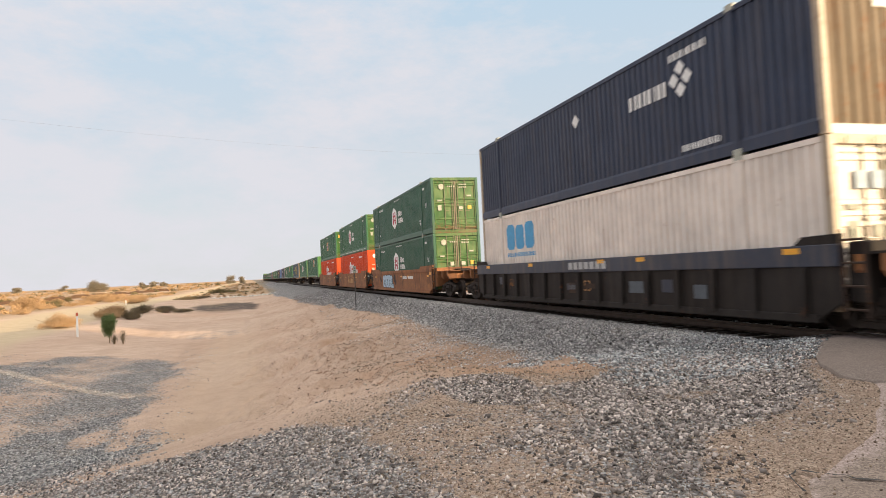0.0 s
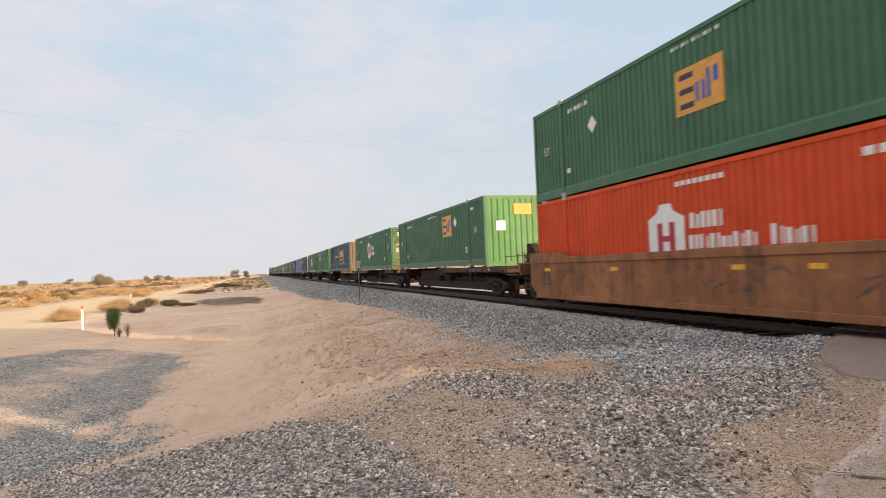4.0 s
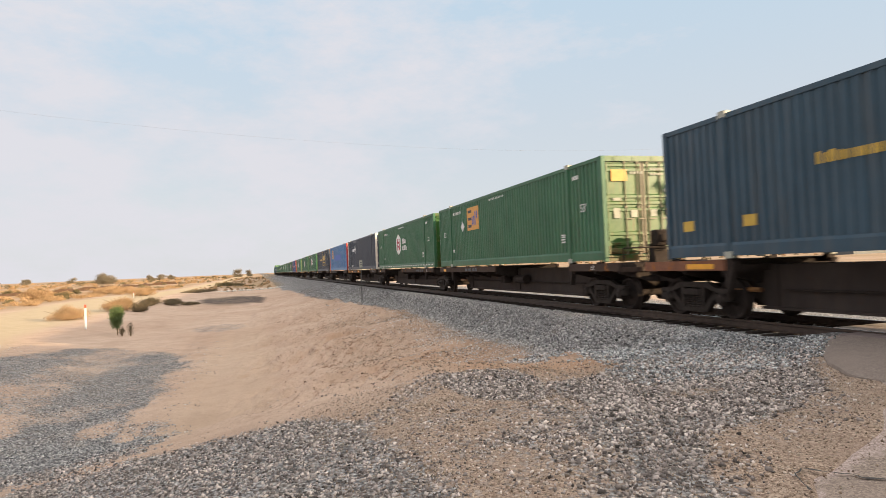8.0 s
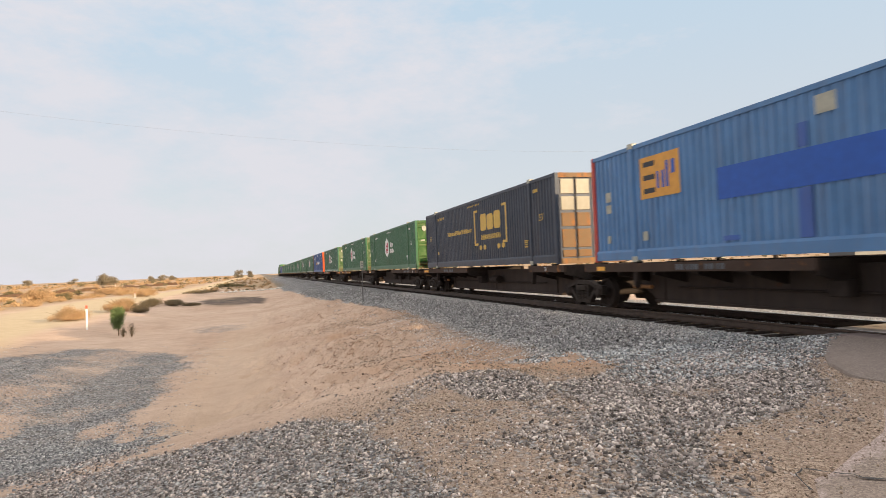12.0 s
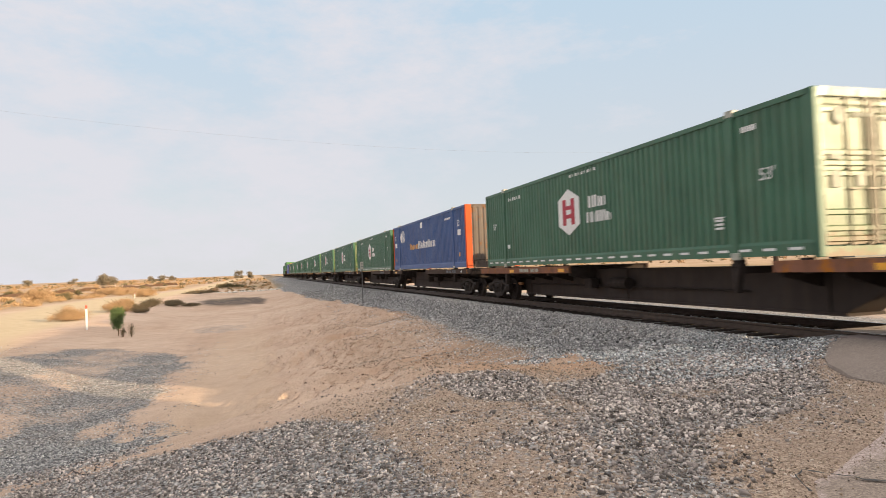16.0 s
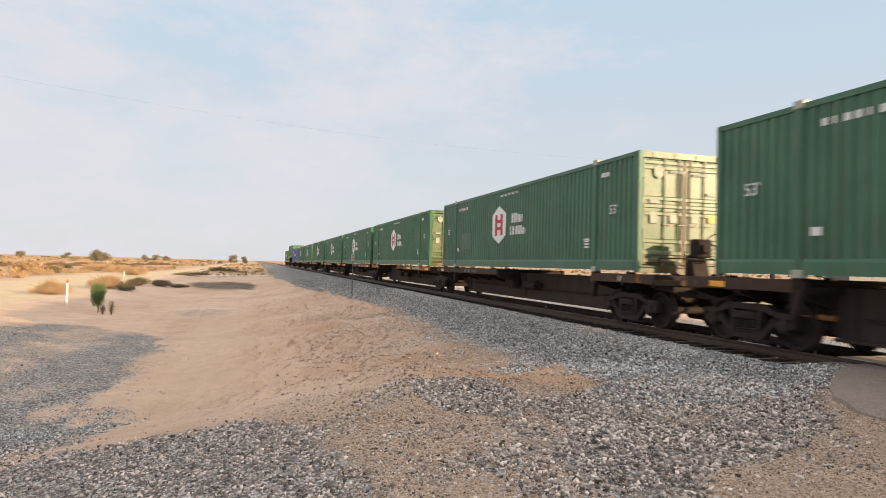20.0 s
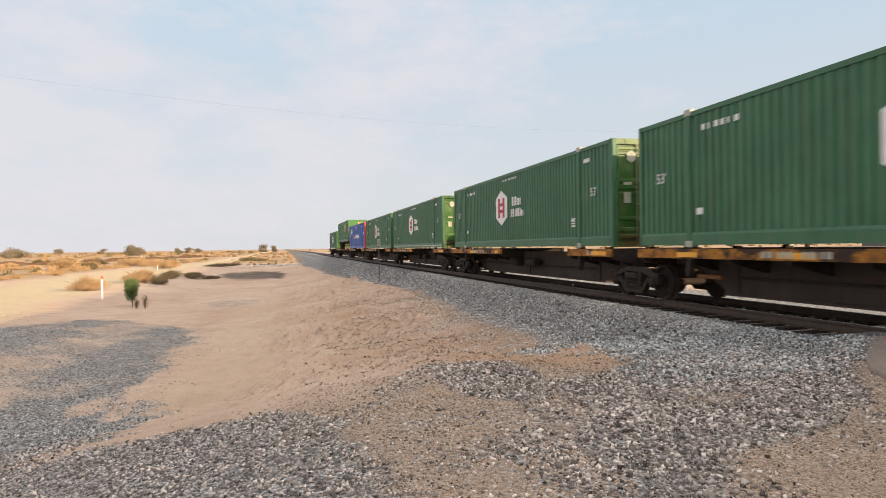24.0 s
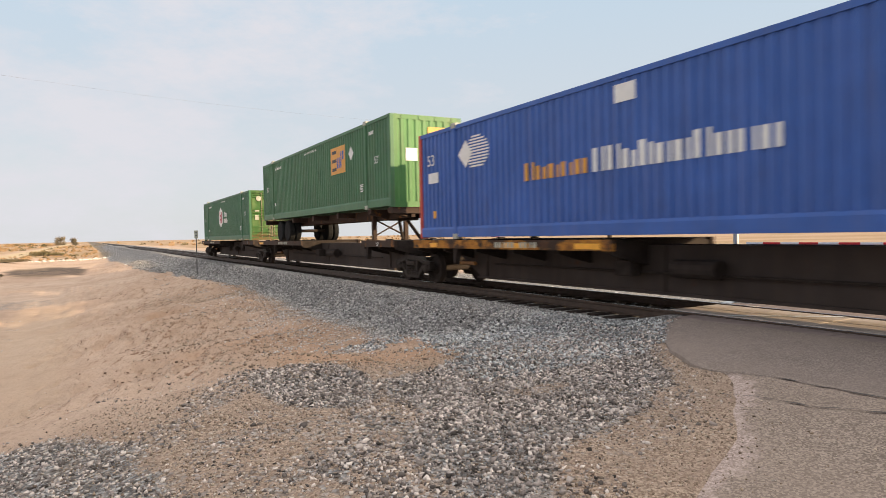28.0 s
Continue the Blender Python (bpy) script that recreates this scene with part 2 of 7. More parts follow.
WHITE = plain("white_decal", (0.78, 0.78, 0.75), 0.5, 0, 0.08)
LOGORED = plain("red_decal", (0.42, 0.02, 0.04), 0.5, 0, 0.12)
LOGOYEL = plain("yellow_decal", (0.62, 0.40, 0.06), 0.5, 0, 0.15)
LOGOORANGE = plain("amber_decal", (0.68, 0.33, 0.05), 0.5, 0, 0.12)
LOGOBLUE = plain("blue_decal", (0.012, 0.092, 0.42), 0.5, 0, 0.12)
PALEBLUE = plain("faded_blue_decal", (0.42, 0.52, 0.60), 0.6, 0, 0.2)
CYANDECAL = plain("cyan_decal", (0.05, 0.32, 0.58), 0.5, 0, 0.12)
INK = plain("dark_decal", (0.02, 0.022, 0.03), 0.5, 0, 0.15)
GHOST = plain("overpainted_patch", (0.09, 0.105, 0.12), 0.55, 0, 0.25)
GRAFFITI = plain("pale_blue_spray_paint", (0.40, 0.55, 0.66), 0.5, 0, 0.2)
OCHRE = plain("worn_ochre_paint", (0.50, 0.27, 0.085), 0.65, 0, 0.3, 4)
GRIME = plain("dark_brown_grime", (0.05, 0.032, 0.025), 0.8, 0, 0.5, 5)
REFLECT = plain("amber_reflector", (0.85, 0.40, 0.03), 0.35, 0, 0.15)


def well_mat():
    """Old brown paint: dark grimy blotches, bare orange rust, vertical runs."""
    m, n, l, b = nodes_of("brown_well_paint")
    co = n.new("ShaderNodeTexCoord").outputs["Object"]
    c = mix(n, l, ramp(n, l, noise_node(n, l, co, 0.7, 6, 0.65), 0.35, 0.65), (0.235, 0.096, 0.043), (0.365, 0.162, 0.07))
    c = mix(n, l, ramp(n, l, noise_node(n, l, co, 1.1, 9, 0.75), 0.52, 0.62, (0, 0, 0), (0.6,) * 3), c, (0.085, 0.045, 0.03))
    c = mix(n, l, ramp(n, l, noise_node(n, l, co, 2.6, 9, 0.75), 0.55, 0.63, (0, 0, 0), (0.8,) * 3), c, (0.40, 0.17, 0.055))
    c = mix(n, l, ramp(n, l, noise_node(n, l, co, 2.0, 7, 0.7, (1, 2.5, 0.15)), 0.5, 0.65, (0, 0, 0), (0.6,) * 3), c, (0.06, 0.036, 0.027))
    c = mix(n, l, ramp(n, l, noise_node(n, l, co, 22, 6, 0.7), 0.5, 0.7, (0, 0, 0), (0.22,) * 3), c, (0.30, 0.20, 0.13))
    l.new(c, b.inputs["Base Color"])
    b.inputs["Specular IOR Level"].default_value = 0.25
    b.inputs["Roughness"].default_value = 0.7
    bump(n, l, b, noise_node(n, l, co, 1.3, 4), 0.15, 0.03)
    return m


BROWN = well_mat()
GREYWELL = paint("grey_black_well_paint", (0.021, 0.016, 0.0135), rough=0.7, spec=0.2, dirt=0.3, rust=0.2, dirt_col=(0.09, 0.07, 0.055))
WELLBLUE = paint("blue_chord_paint", (0.02, 0.027, 0.05), dirt=0.3, rust=0.1)
SILL = paint("rusty_deck_edge", (0.060, 0.038, 0.028), rough=0.7, spec=0.15, dirt=0.45, rust=0.4, dirt_col=(0.06, 0.04, 0.03), rust_col=(0.33, 0.13, 0.03))
SILLYEL = paint("worn_yellow_deck_edge", (0.36, 0.16, 0.04), dirt=0.6, rust=0.8, dirt_col=(0.09, 0.05, 0.03), rust_col=(0.12, 0.05, 0.02))


def chipped_mat():
    """Yellow paint left in long patches on grimy black steel, with rust between them."""
    m, n, l, b = nodes_of("chipped_yellow_deck_edge")
    co = n.new("ShaderNodeTexCoord").outputs["Object"]
    yel = mix(n, l, ramp(n, l, noise_node(n, l, co, 6, 6, 0.7), 0.35, 0.7), (0.50, 0.215, 0.028), (0.30, 0.12, 0.028))
    c = mix(n, l, ramp(n, l, noise_node(n, l, co, 1.0, 5, 0.62, (1, 0.9, 1.6)), 0.47, 0.53), yel, (0.045, 0.027, 0.018))
    c = mix(n, l, ramp(n, l, noise_node(n, l, co, 2.2, 8, 0.72), 0.5, 0.6, (0, 0, 0), (0.75,) * 3), c, (0.11, 0.047, 0.02))
    c = mix(n, l, ramp(n, l, noise_node(n, l, co, 16, 6, 0.7), 0.52, 0.66, (0, 0, 0), (0.6,) * 3), c, (0.025, 0.018, 0.014))
    l.new(c, b.inputs["Base Color"])
    b.inputs["Roughness"].default_value = 0.65
    b.inputs["Specular IOR Level"].default_value = 0.2
    return m


CHIPPED = chipped_mat()
RUSTEDGE = paint("rust_red_deck_edge", (0.24, 0.105, 0.06), rough=0.7, spec=0.15, dirt=0.5, rust=0.6, dirt_col=(0.06, 0.04, 0.03), rust_col=(0.42, 0.15, 0.02))
FRAME = plain("grimy_black_steel", (0.042, 0.032, 0.027), 0.8, 0.0, 0.35, 5, 0.15, 0.15)
GIRDER = paint("dusty_black_girder", (0.054, 0.041, 0.035), rough=0.75, spec=0.18, dirt=0.5, rust=0.2, dirt_col=(0.085, 0.062, 0.048), rust_col=(0.10, 0.042, 0.018))
STEEL = plain("worn_steel", (0.16, 0.15, 0.14), 0.4, 0.8, 0.3, 8)
RAILSTEEL = plain("rusty_rail_steel", (0.075, 0.05, 0.036), 0.6, 0.3, 0.3, 6)
RAILHEAD = plain("polished_rail_head", (0.40, 0.38, 0.36), 0.25, 1.0, 0.12, 9, 0.03)
RUBBER = plain("tyre_rubber", (0.02, 0.02, 0.02), 0.85, 0, 0.3, 8)
ROOFM = paint("container_roof_paint", (0.10, 0.12, 0.11), dirt=0.5, rust=0.2)
POLEWOOD = plain("weathered_pole_wood", (0.19, 0.085, 0.05), 0.85, 0, 0.3, 5)
DARKPOLE = plain("dark_pole_wood", (0.06, 0.045, 0.035), 0.85, 0, 0.3, 5)
TIEWOOD = plain("creosoted_tie_wood", (0.035, 0.027, 0.022), 0.9, 0, 0.4, 9, 0.4)
TWIG = plain("dry_twigs", (0.24, 0.17, 0.09), 0.9, 0, 0.35, 3)
DRYLEAF = plain("dry_straw_leaves", (0.45, 0.295, 0.16), 0.9, 0, 0.3, 2)
DARKLEAF = plain("dark_grey_brown_leaves", (0.17, 0.135, 0.085), 0.9, 0, 0.35, 2)
GREENLEAF = plain("green_leaves", (0.135, 0.19, 0.065), 0.8, 0, 0.35, 2)
# for far plants: distance haze mixed into the olive leaf colour
HAZYLEAF = plain("haze_tinted_olive_leaves", (0.24, 0.20, 0.14), 0.9, 0, 0.3, 2)
OLIVE = plain("olive_leaves", (0.17, 0.14, 0.075), 0.9, 0, 0.35, 2)
GALV = plain("galvanised_steel", (0.45, 0.46, 0.46), 0.45, 0.6, 0.15, 6)
BLACKPL = plain("black_plastic", (0.015, 0.015, 0.015), 0.5, 0, 0.2)
WIREM = plain("cable_grey", (0.12, 0.12, 0.125), 0.6, 0, 0.1)
SHEDGREY = plain("grey_sheet_metal", (0.115, 0.12, 0.115), 0.6, 0.0, 0.15, 0.3)
SHEDROOF = plain("dull_roof_sheet", (0.085, 0.09, 0.092), 0.6, 0.0, 0.15, 0.3)
SHEDDARK = plain("dark_openings", (0.05, 0.053, 0.055), 0.5, 0.0, 0.2, 1)
REDLENS, rl_n, rl_l, rl_b = nodes_of("lit_red_lens")
rl_b.inputs["Base Color"].default_value = (0.35, 0.01, 0.012, 1)
rl_b.inputs["Roughness"].default_value = 0.2
rl_b.inputs["Emission Color"].default_value = (1.0, 0.02, 0.03, 1)
rl_b.inputs["Emission Strength"].default_value = 0.9
REDSTRIPE = plain("red_sheeting", (0.55, 0.025, 0.03), 0.4, 0, 0.1)
CONCRETE = plain("tan_crossing_panel", (0.56, 0.475, 0.41), 0.85, 0, 0.25, 3, 0.3)
WORNPANEL = plain("dusty_rubber_panel", (0.26, 0.205, 0.185), 0.85, 0, 0.25, 3, 0.3)
PALESTONE = plain("pale_boulder", (0.62, 0.57, 0.50), 0.85, 0, 0.2, 3, 0.4)
PINKPOST = plain("salmon_marker_plate", (0.55, 0.12, 0.06), 0.5, 0, 0.15)
# the ridge's aerial haze is put in as a flat glow of its own
HAZE_GLOW, hz_n, hz_l, hz_b = nodes_of("mountain_haze_glow")
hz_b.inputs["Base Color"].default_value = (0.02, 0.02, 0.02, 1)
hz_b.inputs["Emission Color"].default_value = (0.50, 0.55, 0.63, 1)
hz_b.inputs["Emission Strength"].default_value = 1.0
BOGIE = plain("dusty_brown_black_cast_steel", (0.037, 0.028, 0.0225), 0.75, 0.0, 0.4, 7, 0.3, 0.22)


def stone_mat(name, a, b2, lo):
    m, n, l, b = nodes_of(name)
    r = n.new("ShaderNodeNewGeometry").outputs["Random Per Island"]
    c = n.new("ShaderNodeValToRGB")
    c.color_ramp.elements[0].color = rgba(lo)
    c.color_ramp.elements[0].position = 0.0
    c.color_ramp.elements[1].color = rgba(b2)
    c.color_ramp.elements[1].position = 1.0
    e = c.color_ramp.elements.new(0.5)
    e.color = rgba(a)
    l.new(r, c.inputs["Fac"])
    co = n.new("ShaderNodeTexCoord").outputs["Object"]
    f = noise_node(n, l, co, 40, 4, 0.7)
    c = mix(n, l, ramp(n, l, f, 0.35, 0.75, (0, 0, 0), (0.3,) * 3), c.outputs["Color"], (0.16, 0.14, 0.12))
    w = noise_node(n, l, co, 1.1, 5, 0.65)
    c = mix(n, l, ramp(n, l, w, 0.48, 0.66, (0, 0, 0), (0.5,) * 3), c, tuple(v * 0.55 for v in a))
    l.new(c, b.inputs["Base Color"])
    b.inputs["Roughness"].default_value = 0.9
    b.inputs["Specular IOR Level"].default_value = 0.15
    return m


GRAVELST = stone_mat("crushed_grey_stone", (0.37, 0.31, 0.275), (0.96, 0.83, 0.735), (0.044, 0.037, 0.033))
FINEST = stone_mat("fine_blue_grey_gravel", (0.28, 0.28, 0.28), (0.88, 0.85, 0.79), (0.042, 0.044, 0.05))
PEBBLEST = stone_mat("washed_pebbles", (0.42, 0.325, 0.25), (0.78, 0.66, 0.54), (0.15, 0.105, 0.075))
# coarse shoulder stone; shade between big stones is partly put into its colour
DARKST = stone_mat("dark_coarse_ballast_stone", (0.41, 0.385, 0.365), (0.90, 0.86, 0.81), (0.05, 0.047, 0.046))
DUSTST = stone_mat("pale_dusty_ballast_stone", (0.66, 0.615, 0.57), (0.95, 0.90, 0.84), (0.18, 0.165, 0.155))
BALLASTST = stone_mat("blue_grey_ballast_stone", (0.395, 0.405, 0.40), (0.90, 0.89, 0.85), (0.062, 0.061, 0.062))


def ground_mat():
    m, n, l, b = nodes_of("desert_ground")
    co = n.new("ShaderNodeTexCoord").outputs["Object"]

    def attr(name):
        a = n.new("ShaderNodeAttribute")
        a.attribute_name = name
        return a.outputs["Fac"]

    big = noise_node(n, l, co, 0.16, 6, 0.6)
    mid = noise_node(n, l, co, 1.3, 6, 0.65)
    fine = noise_node(n, l, co, 18, 6, 0.7)
    speck = noise_node(n, l, co, 55, 3, 0.6)
    sand = mix(n, l, ramp(n, l, big, 0.32, 0.68), (0.545, 0.385, 0.283), (0.64, 0.48, 0.368))
    sand = mix(n, l, ramp(n, l, mid, 0.45, 0.75, (0, 0, 0), (0.5,) * 3), sand, (0.40, 0.275, 0.19))
    sand = mix(n, l, ramp(n, l, fine, 0.5, 0.85, (0, 0, 0), (0.6,) * 3), sand, (0.22, 0.15, 0.10))
    pale = mix(n, l, ramp(n, l, mid, 0.3, 0.7), (0.51, 0.395, 0.255), (0.59, 0.47, 0.315))
    sand = mix(n, l, ramp(n, l, speck, 0.56, 0.72, (0, 0, 0), (0.55,) * 3), sand, (0.19, 0.13, 0.09))
    # brown soil streaks on the bank; their darkness also stands in for relief shading
    clod = noise_node(n, l, co, 5.0, 9, 0.74, (2.2, 0.62, 1.0), 58)
    cm = n.new("ShaderNodeMath")
    cm.operation = "MULTIPLY"
    l.new(attr("bank"), cm.inputs[0])
    l.new(ramp(n, l, clod, 0.55, 0.60), cm.inputs[1])
    sand = mix(n, l, cm.outputs[0], sand, (0.235, 0.135, 0.086))
    streak = noise_node(n, l, co, 2.4, 8, 0.75, (2.8, 0.6, 1.0), 58)
    sm = n.new("ShaderNodeMath")
    sm.operation = "MULTIPLY"
    l.new(attr("bank"), sm.inputs[0])
    l.new(ramp(n, l, streak, 0.5, 0.66, (0, 0, 0), (0.7,) * 3), sm.inputs[1])
    sand = mix(n, l, sm.outputs[0], sand, (0.40, 0.262, 0.175))
    wash = noise_node(n, l, co, 0.55, 7, 0.7, (1.0, 0.45, 1.0))
    sand = mix(n, l, ramp(n, l, wash, 0.52, 0.64, (0, 0, 0), (0.3,) * 3), sand, (0.36, 0.25, 0.175))
    sand = mix(n, l, attr("red"), sand, mix(n, l, ramp(n, l, mid, 0.3, 0.7), (0.42, 0.255, 0.16), (0.52, 0.34, 0.225)))
    sand = mix(n, l, attr("road"), sand, pale)
    vor = n.new("ShaderNodeTexVoronoi")
    vor.inputs["Scale"].default_value = 24
    l.new(co, vor.inputs["Vector"])
    hsv = n.new("ShaderNodeSeparateColor")
    l.new(vor.outputs["Color"], hsv.inputs["Color"])
    gr = mix(n, l, ramp(n, l, hsv.outputs["Red"], 0.1, 0.95), (0.17, 0.165, 0.165), (0.68, 0.65, 0.62))
    # shade in the gaps between stones, put into the gravel colour
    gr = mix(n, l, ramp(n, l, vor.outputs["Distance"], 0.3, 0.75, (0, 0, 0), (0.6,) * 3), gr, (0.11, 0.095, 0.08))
    gr = mix(n, l, ramp(n, l, mid, 0.5, 0.8, (0, 0, 0), (0.5,) * 3), gr, (0.42, 0.33, 0.24))
    # fine grit trodden into the sand of the verge
    vg = n.new("ShaderNodeTexVoronoi")
    vg.inputs["Scale"].default_value = 62
    l.new(co, vg.inputs["Vector"])
    vs = n.new("ShaderNodeSeparateColor")
    l.new(vg.outputs["Color"], vs.inputs["Color"])
    grit = mix(n, l, ramp(n, l, vs.outputs["Red"], 0.15, 0.95), (0.225, 0.158, 0.114), (0.60, 0.465, 0.355))
    grit = mix(n, l, ramp(n, l, mid, 0.4, 0.65, (0, 0, 0), (0.55,) * 3), grit, (0.36, 0.26, 0.20))
    sand = mix(n, l, attr("grit"), sand, grit)
    # the edge of a gravel spread is ragged: stones thin out into sand
    add = n.new("ShaderNodeMath")
    add.operation = "ADD"
    l.new(attr("gravel"), add.inputs[0])
    sc = n.new("ShaderNodeMath")
    sc.operation = "MULTIPLY_ADD"
    l.new(hsv.outputs["Green"], sc.inputs[0])
    sc.inputs[1].default_value = 0.5
    sc.inputs[2].default_value = -0.25
    l.new(sc.outputs[0], add.inputs[1])
    add2 = n.new("ShaderNodeMath")
    add2.operation = "MULTIPLY_ADD"
    l.new(mid, add2.inputs[0])
    add2.inputs[1].default_value = 0.9
    add2.inputs[2].default_value = -0.45
    add3 = n.new("ShaderNodeMath")
    add3.operation = "ADD"
    l.new(add.outputs[0], add3.inputs[0])
    l.new(add2.outputs[0], add3.inputs[1])
    gf = ramp(n, l, add3.outputs[0], 0.32, 0.72)
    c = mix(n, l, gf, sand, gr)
    tarry = n.new("ShaderNodeMath")
    tarry.operation = "MULTIPLY"
    l.new(attr("tar"), tarry.inputs[0])
    l.new(ramp(n, l, noise_node(n, l, co, 0.9, 7, 0.7), 0.3, 0.62, (0.62,) * 3, (0.97,) * 3), tarry.inputs[1])
    c = mix(n, l, tarry.outputs[0], c, (0.085, 0.074, 0.068))
    l.new(mix(n, l, attr("scrub"), c, mix(n, l, ramp(n, l, mid, 0.3, 0.7), (0.24, 0.165, 0.085), (0.40, 0.28, 0.15))), b.inputs["Base Color"])
    b.inputs["Roughness"].default_value = 1.0
    b.inputs["Specular IOR Level"].default_value = 0.0
    h = mix(n, l, gf, mix(n, l, 0.5, mix(n, l, 0.5, fine, speck), clod), vor.outputs["Distance"])
    bump(n, l, b, h, 1.0, 0.07)
    return m


GROUND = ground_mat()


def asphalt_mat(name, dark, light, film):
    """Worn asphalt: stone chips, a dusty film in large patches, darker stains."""
    m, n, l, b = nodes_of(name)
    co = n.new("ShaderNodeTexCoord").outputs["Object"]
    big = noise_node(n, l, co, 0.5, 5)
    fine = noise_node(n, l, co, 60, 4, 0.7)
    vor = n.new("ShaderNodeTexVoronoi")
    vor.inputs["Scale"].default_value = 75
    l.new(co, vor.inputs["Vector"])
    sep = n.new("ShaderNodeSeparateColor")
    l.new(vor.outputs["Color"], sep.inputs["Color"])
    c = mix(n, l, ramp(n, l, sep.outputs["Red"], 0.2, 1.0), dark, light)
    c = mix(n, l, ramp(n, l, big, 0.35, 0.7, (0, 0, 0), (0.6,) * 3), c, film)
    mid = noise_node(n, l, co, 3.0, 7, 0.7)
    c = mix(n, l, ramp(n, l, mid, 0.5, 0.75, (0, 0, 0), (0.45,) * 3), c, tuple(v * 0.58 for v in film))
    # sand blown over the broken edge
    at = n.new("ShaderNodeAttribute")
    at.attribute_name = "dust"
    ad = n.new("ShaderNodeMath")
    ad.operation = "MULTIPLY_ADD"
    l.new(noise_node(n, l, co, 7.0, 8, 0.75), ad.inputs[0])
    ad.inputs[1].default_value = 1.05
    l.new(at.outputs["Fac"], ad.inputs[2])
    c = mix(n, l, ramp(n, l, ad.outputs[0], 0.85, 1.15), c, mix(n, l, ramp(n, l, sep.outputs["Green"], 0.1, 0.9), (0.29, 0.218, 0.185), (0.54, 0.425, 0.365)))
    l.new(c, b.inputs["Base Color"])
    b.inputs["Roughness"].default_value = 0.9
    b.inputs["Specular IOR Level"].default_value = 0.2
    bump(n, l, b, fine, 0.5, 0.012)
    return m


ASPHALT = asphalt_mat("old_asphalt", (0.15, 0.115, 0.093), (0.46, 0.365, 0.29), (0.32, 0.247, 0.195))
CRACK = plain("crack_filler", (0.055, 0.048, 0.042), 0.8, 0, 0.3, 10)
PATCHM = asphalt_mat("smooth_asphalt_patch", (0.17, 0.134, 0.111), (0.335, 0.27, 0.228), (0.277, 0.218, 0.18))


# ---- mesh helpers ----
class Geo:
    """Collects simple solids into one mesh."""

    def __init__(self):
        self.v, self.f = [], []

    def add(self, vs, fs):
        k = len(self.v)
        self.v.extend(vs)
        self.f.extend([tuple(i + k for i in f) for f in fs])
        return self

    def box(self, x0, x1, y0, y1, z0, z1, c=0.0):
        if c <= 0:
            vs = [(x, y, z) for z in (z0, z1) for y in (y0, y1) for x in (x0, x1)]
            return self.add(vs, [(0, 2, 3, 1), (4, 5, 7, 6), (0, 1, 5, 4), (2, 6, 7, 3), (0, 4, 6, 2), (1, 3, 7, 5)])
        # a box with its four long upright edges chamfered and its top rim chamfered
        def ring(z, d):
            a, b2, e, g = x0 + d, x1 - d, y0 + d, y1 - d
            return [(a + c, e, z), (b2 - c, e, z), (b2, e + c, z), (b2, g - c, z), (b2 - c, g, z), (a + c, g, z), (a, g - c, z), (a, e + c, z)]
        vs = ring(z0, c * 0.5) + ring(z0 + c * 0.6, 0) + ring(z1 - c * 0.6, 0) + ring(z1, c * 0.5)
        fs = [tuple(range(7, -1, -1)), tuple(range(24, 32))]
        for r in range(3):
            for i in range(8):
                j = (i + 1) % 8
                fs.append((r * 8 + i, r * 8 + j, r * 8 + 8 + j, r * 8 + 8 + i))
        return self.add(vs, fs)

    def prism(self, pts, axis, a, b2):
        """A polygon in the plane across the axis, drawn out from a to b2."""
        n = len(pts)
        def at(p, w):
            return {"x": (w, p[0], p[1]), "y": (p[0], w, p[1]), "z": (p[0], p[1], w)}[axis]
        vs = [at(p, a) for p in pts] + [at(p, b2) for p in pts]
        fs = [tuple(range(n - 1, -1, -1)), tuple(range(n, 2 * n))]
        fs += [(i, (i + 1) % n, n + (i + 1) % n, n + i) for i in range(n)]
        return self.add(vs, fs)

    def cyl(self, axis, cu, cv, r, a, b2, n=16):
        return self.prism([(cu + r * math.cos(2 * math.pi * i / n), cv + r * math.sin(2 * math.pi * i / n)) for i in range(n)], axis, a, b2)

    def lathe(self, axis, cu, cv, prof, n=20):
        """prof: (distance along the axis, radius)."""
        vs, fs = [], []
        for w, r in prof:
            for i in range(n):
                u, q = cu + r * math.cos(2 * math.pi * i / n), cv + r * math.sin(2 * math.pi * i / n)
                vs.append({"x": (w, u, q), "y": (u, w, q), "z": (u, q, w)}[axis])
        for k in range(len(prof) - 1):
            for i in range(n):
                j = (i + 1) % n
                fs.append((k * n + i, k * n + j, k * n + n + j, k * n + n + i))
        fs.append(tuple(range(n - 1, -1, -1)))
        fs.append(tuple(range((len(prof) - 1) * n, len(prof) * n)))
        return self.add(vs, fs)

    def beam(self, p, q, r, n=6):
        p, q = Vector(p), Vector(q)
        d = (q - p).normalized()
        u = d.orthogonal().normalized()
        w = d.cross(u)
        vs = [tuple(e + (u * math.cos(2 * math.pi * i / n) + w * math.sin(2 * math.pi * i / n)) * r) for e in (p, q) for i in range(n)]
        return self.add(vs, [tuple(range(n - 1, -1, -1)), tuple(range(n, 2 * n))] + [(i, (i + 1) % n, n + (i + 1) % n, n + i) for i in range(n)])

    def mesh(self, name):
        me = bpy.data.meshes.new(name)
        me.from_pydata(self.v, [], self.f)
        bm = bmesh.new()
        bm.from_mesh(me)
        bmesh.ops.recalc_face_normals(bm, faces=bm.faces)
        bm.to_mesh(me)
        bm.free()
        return me


CACHE = {}


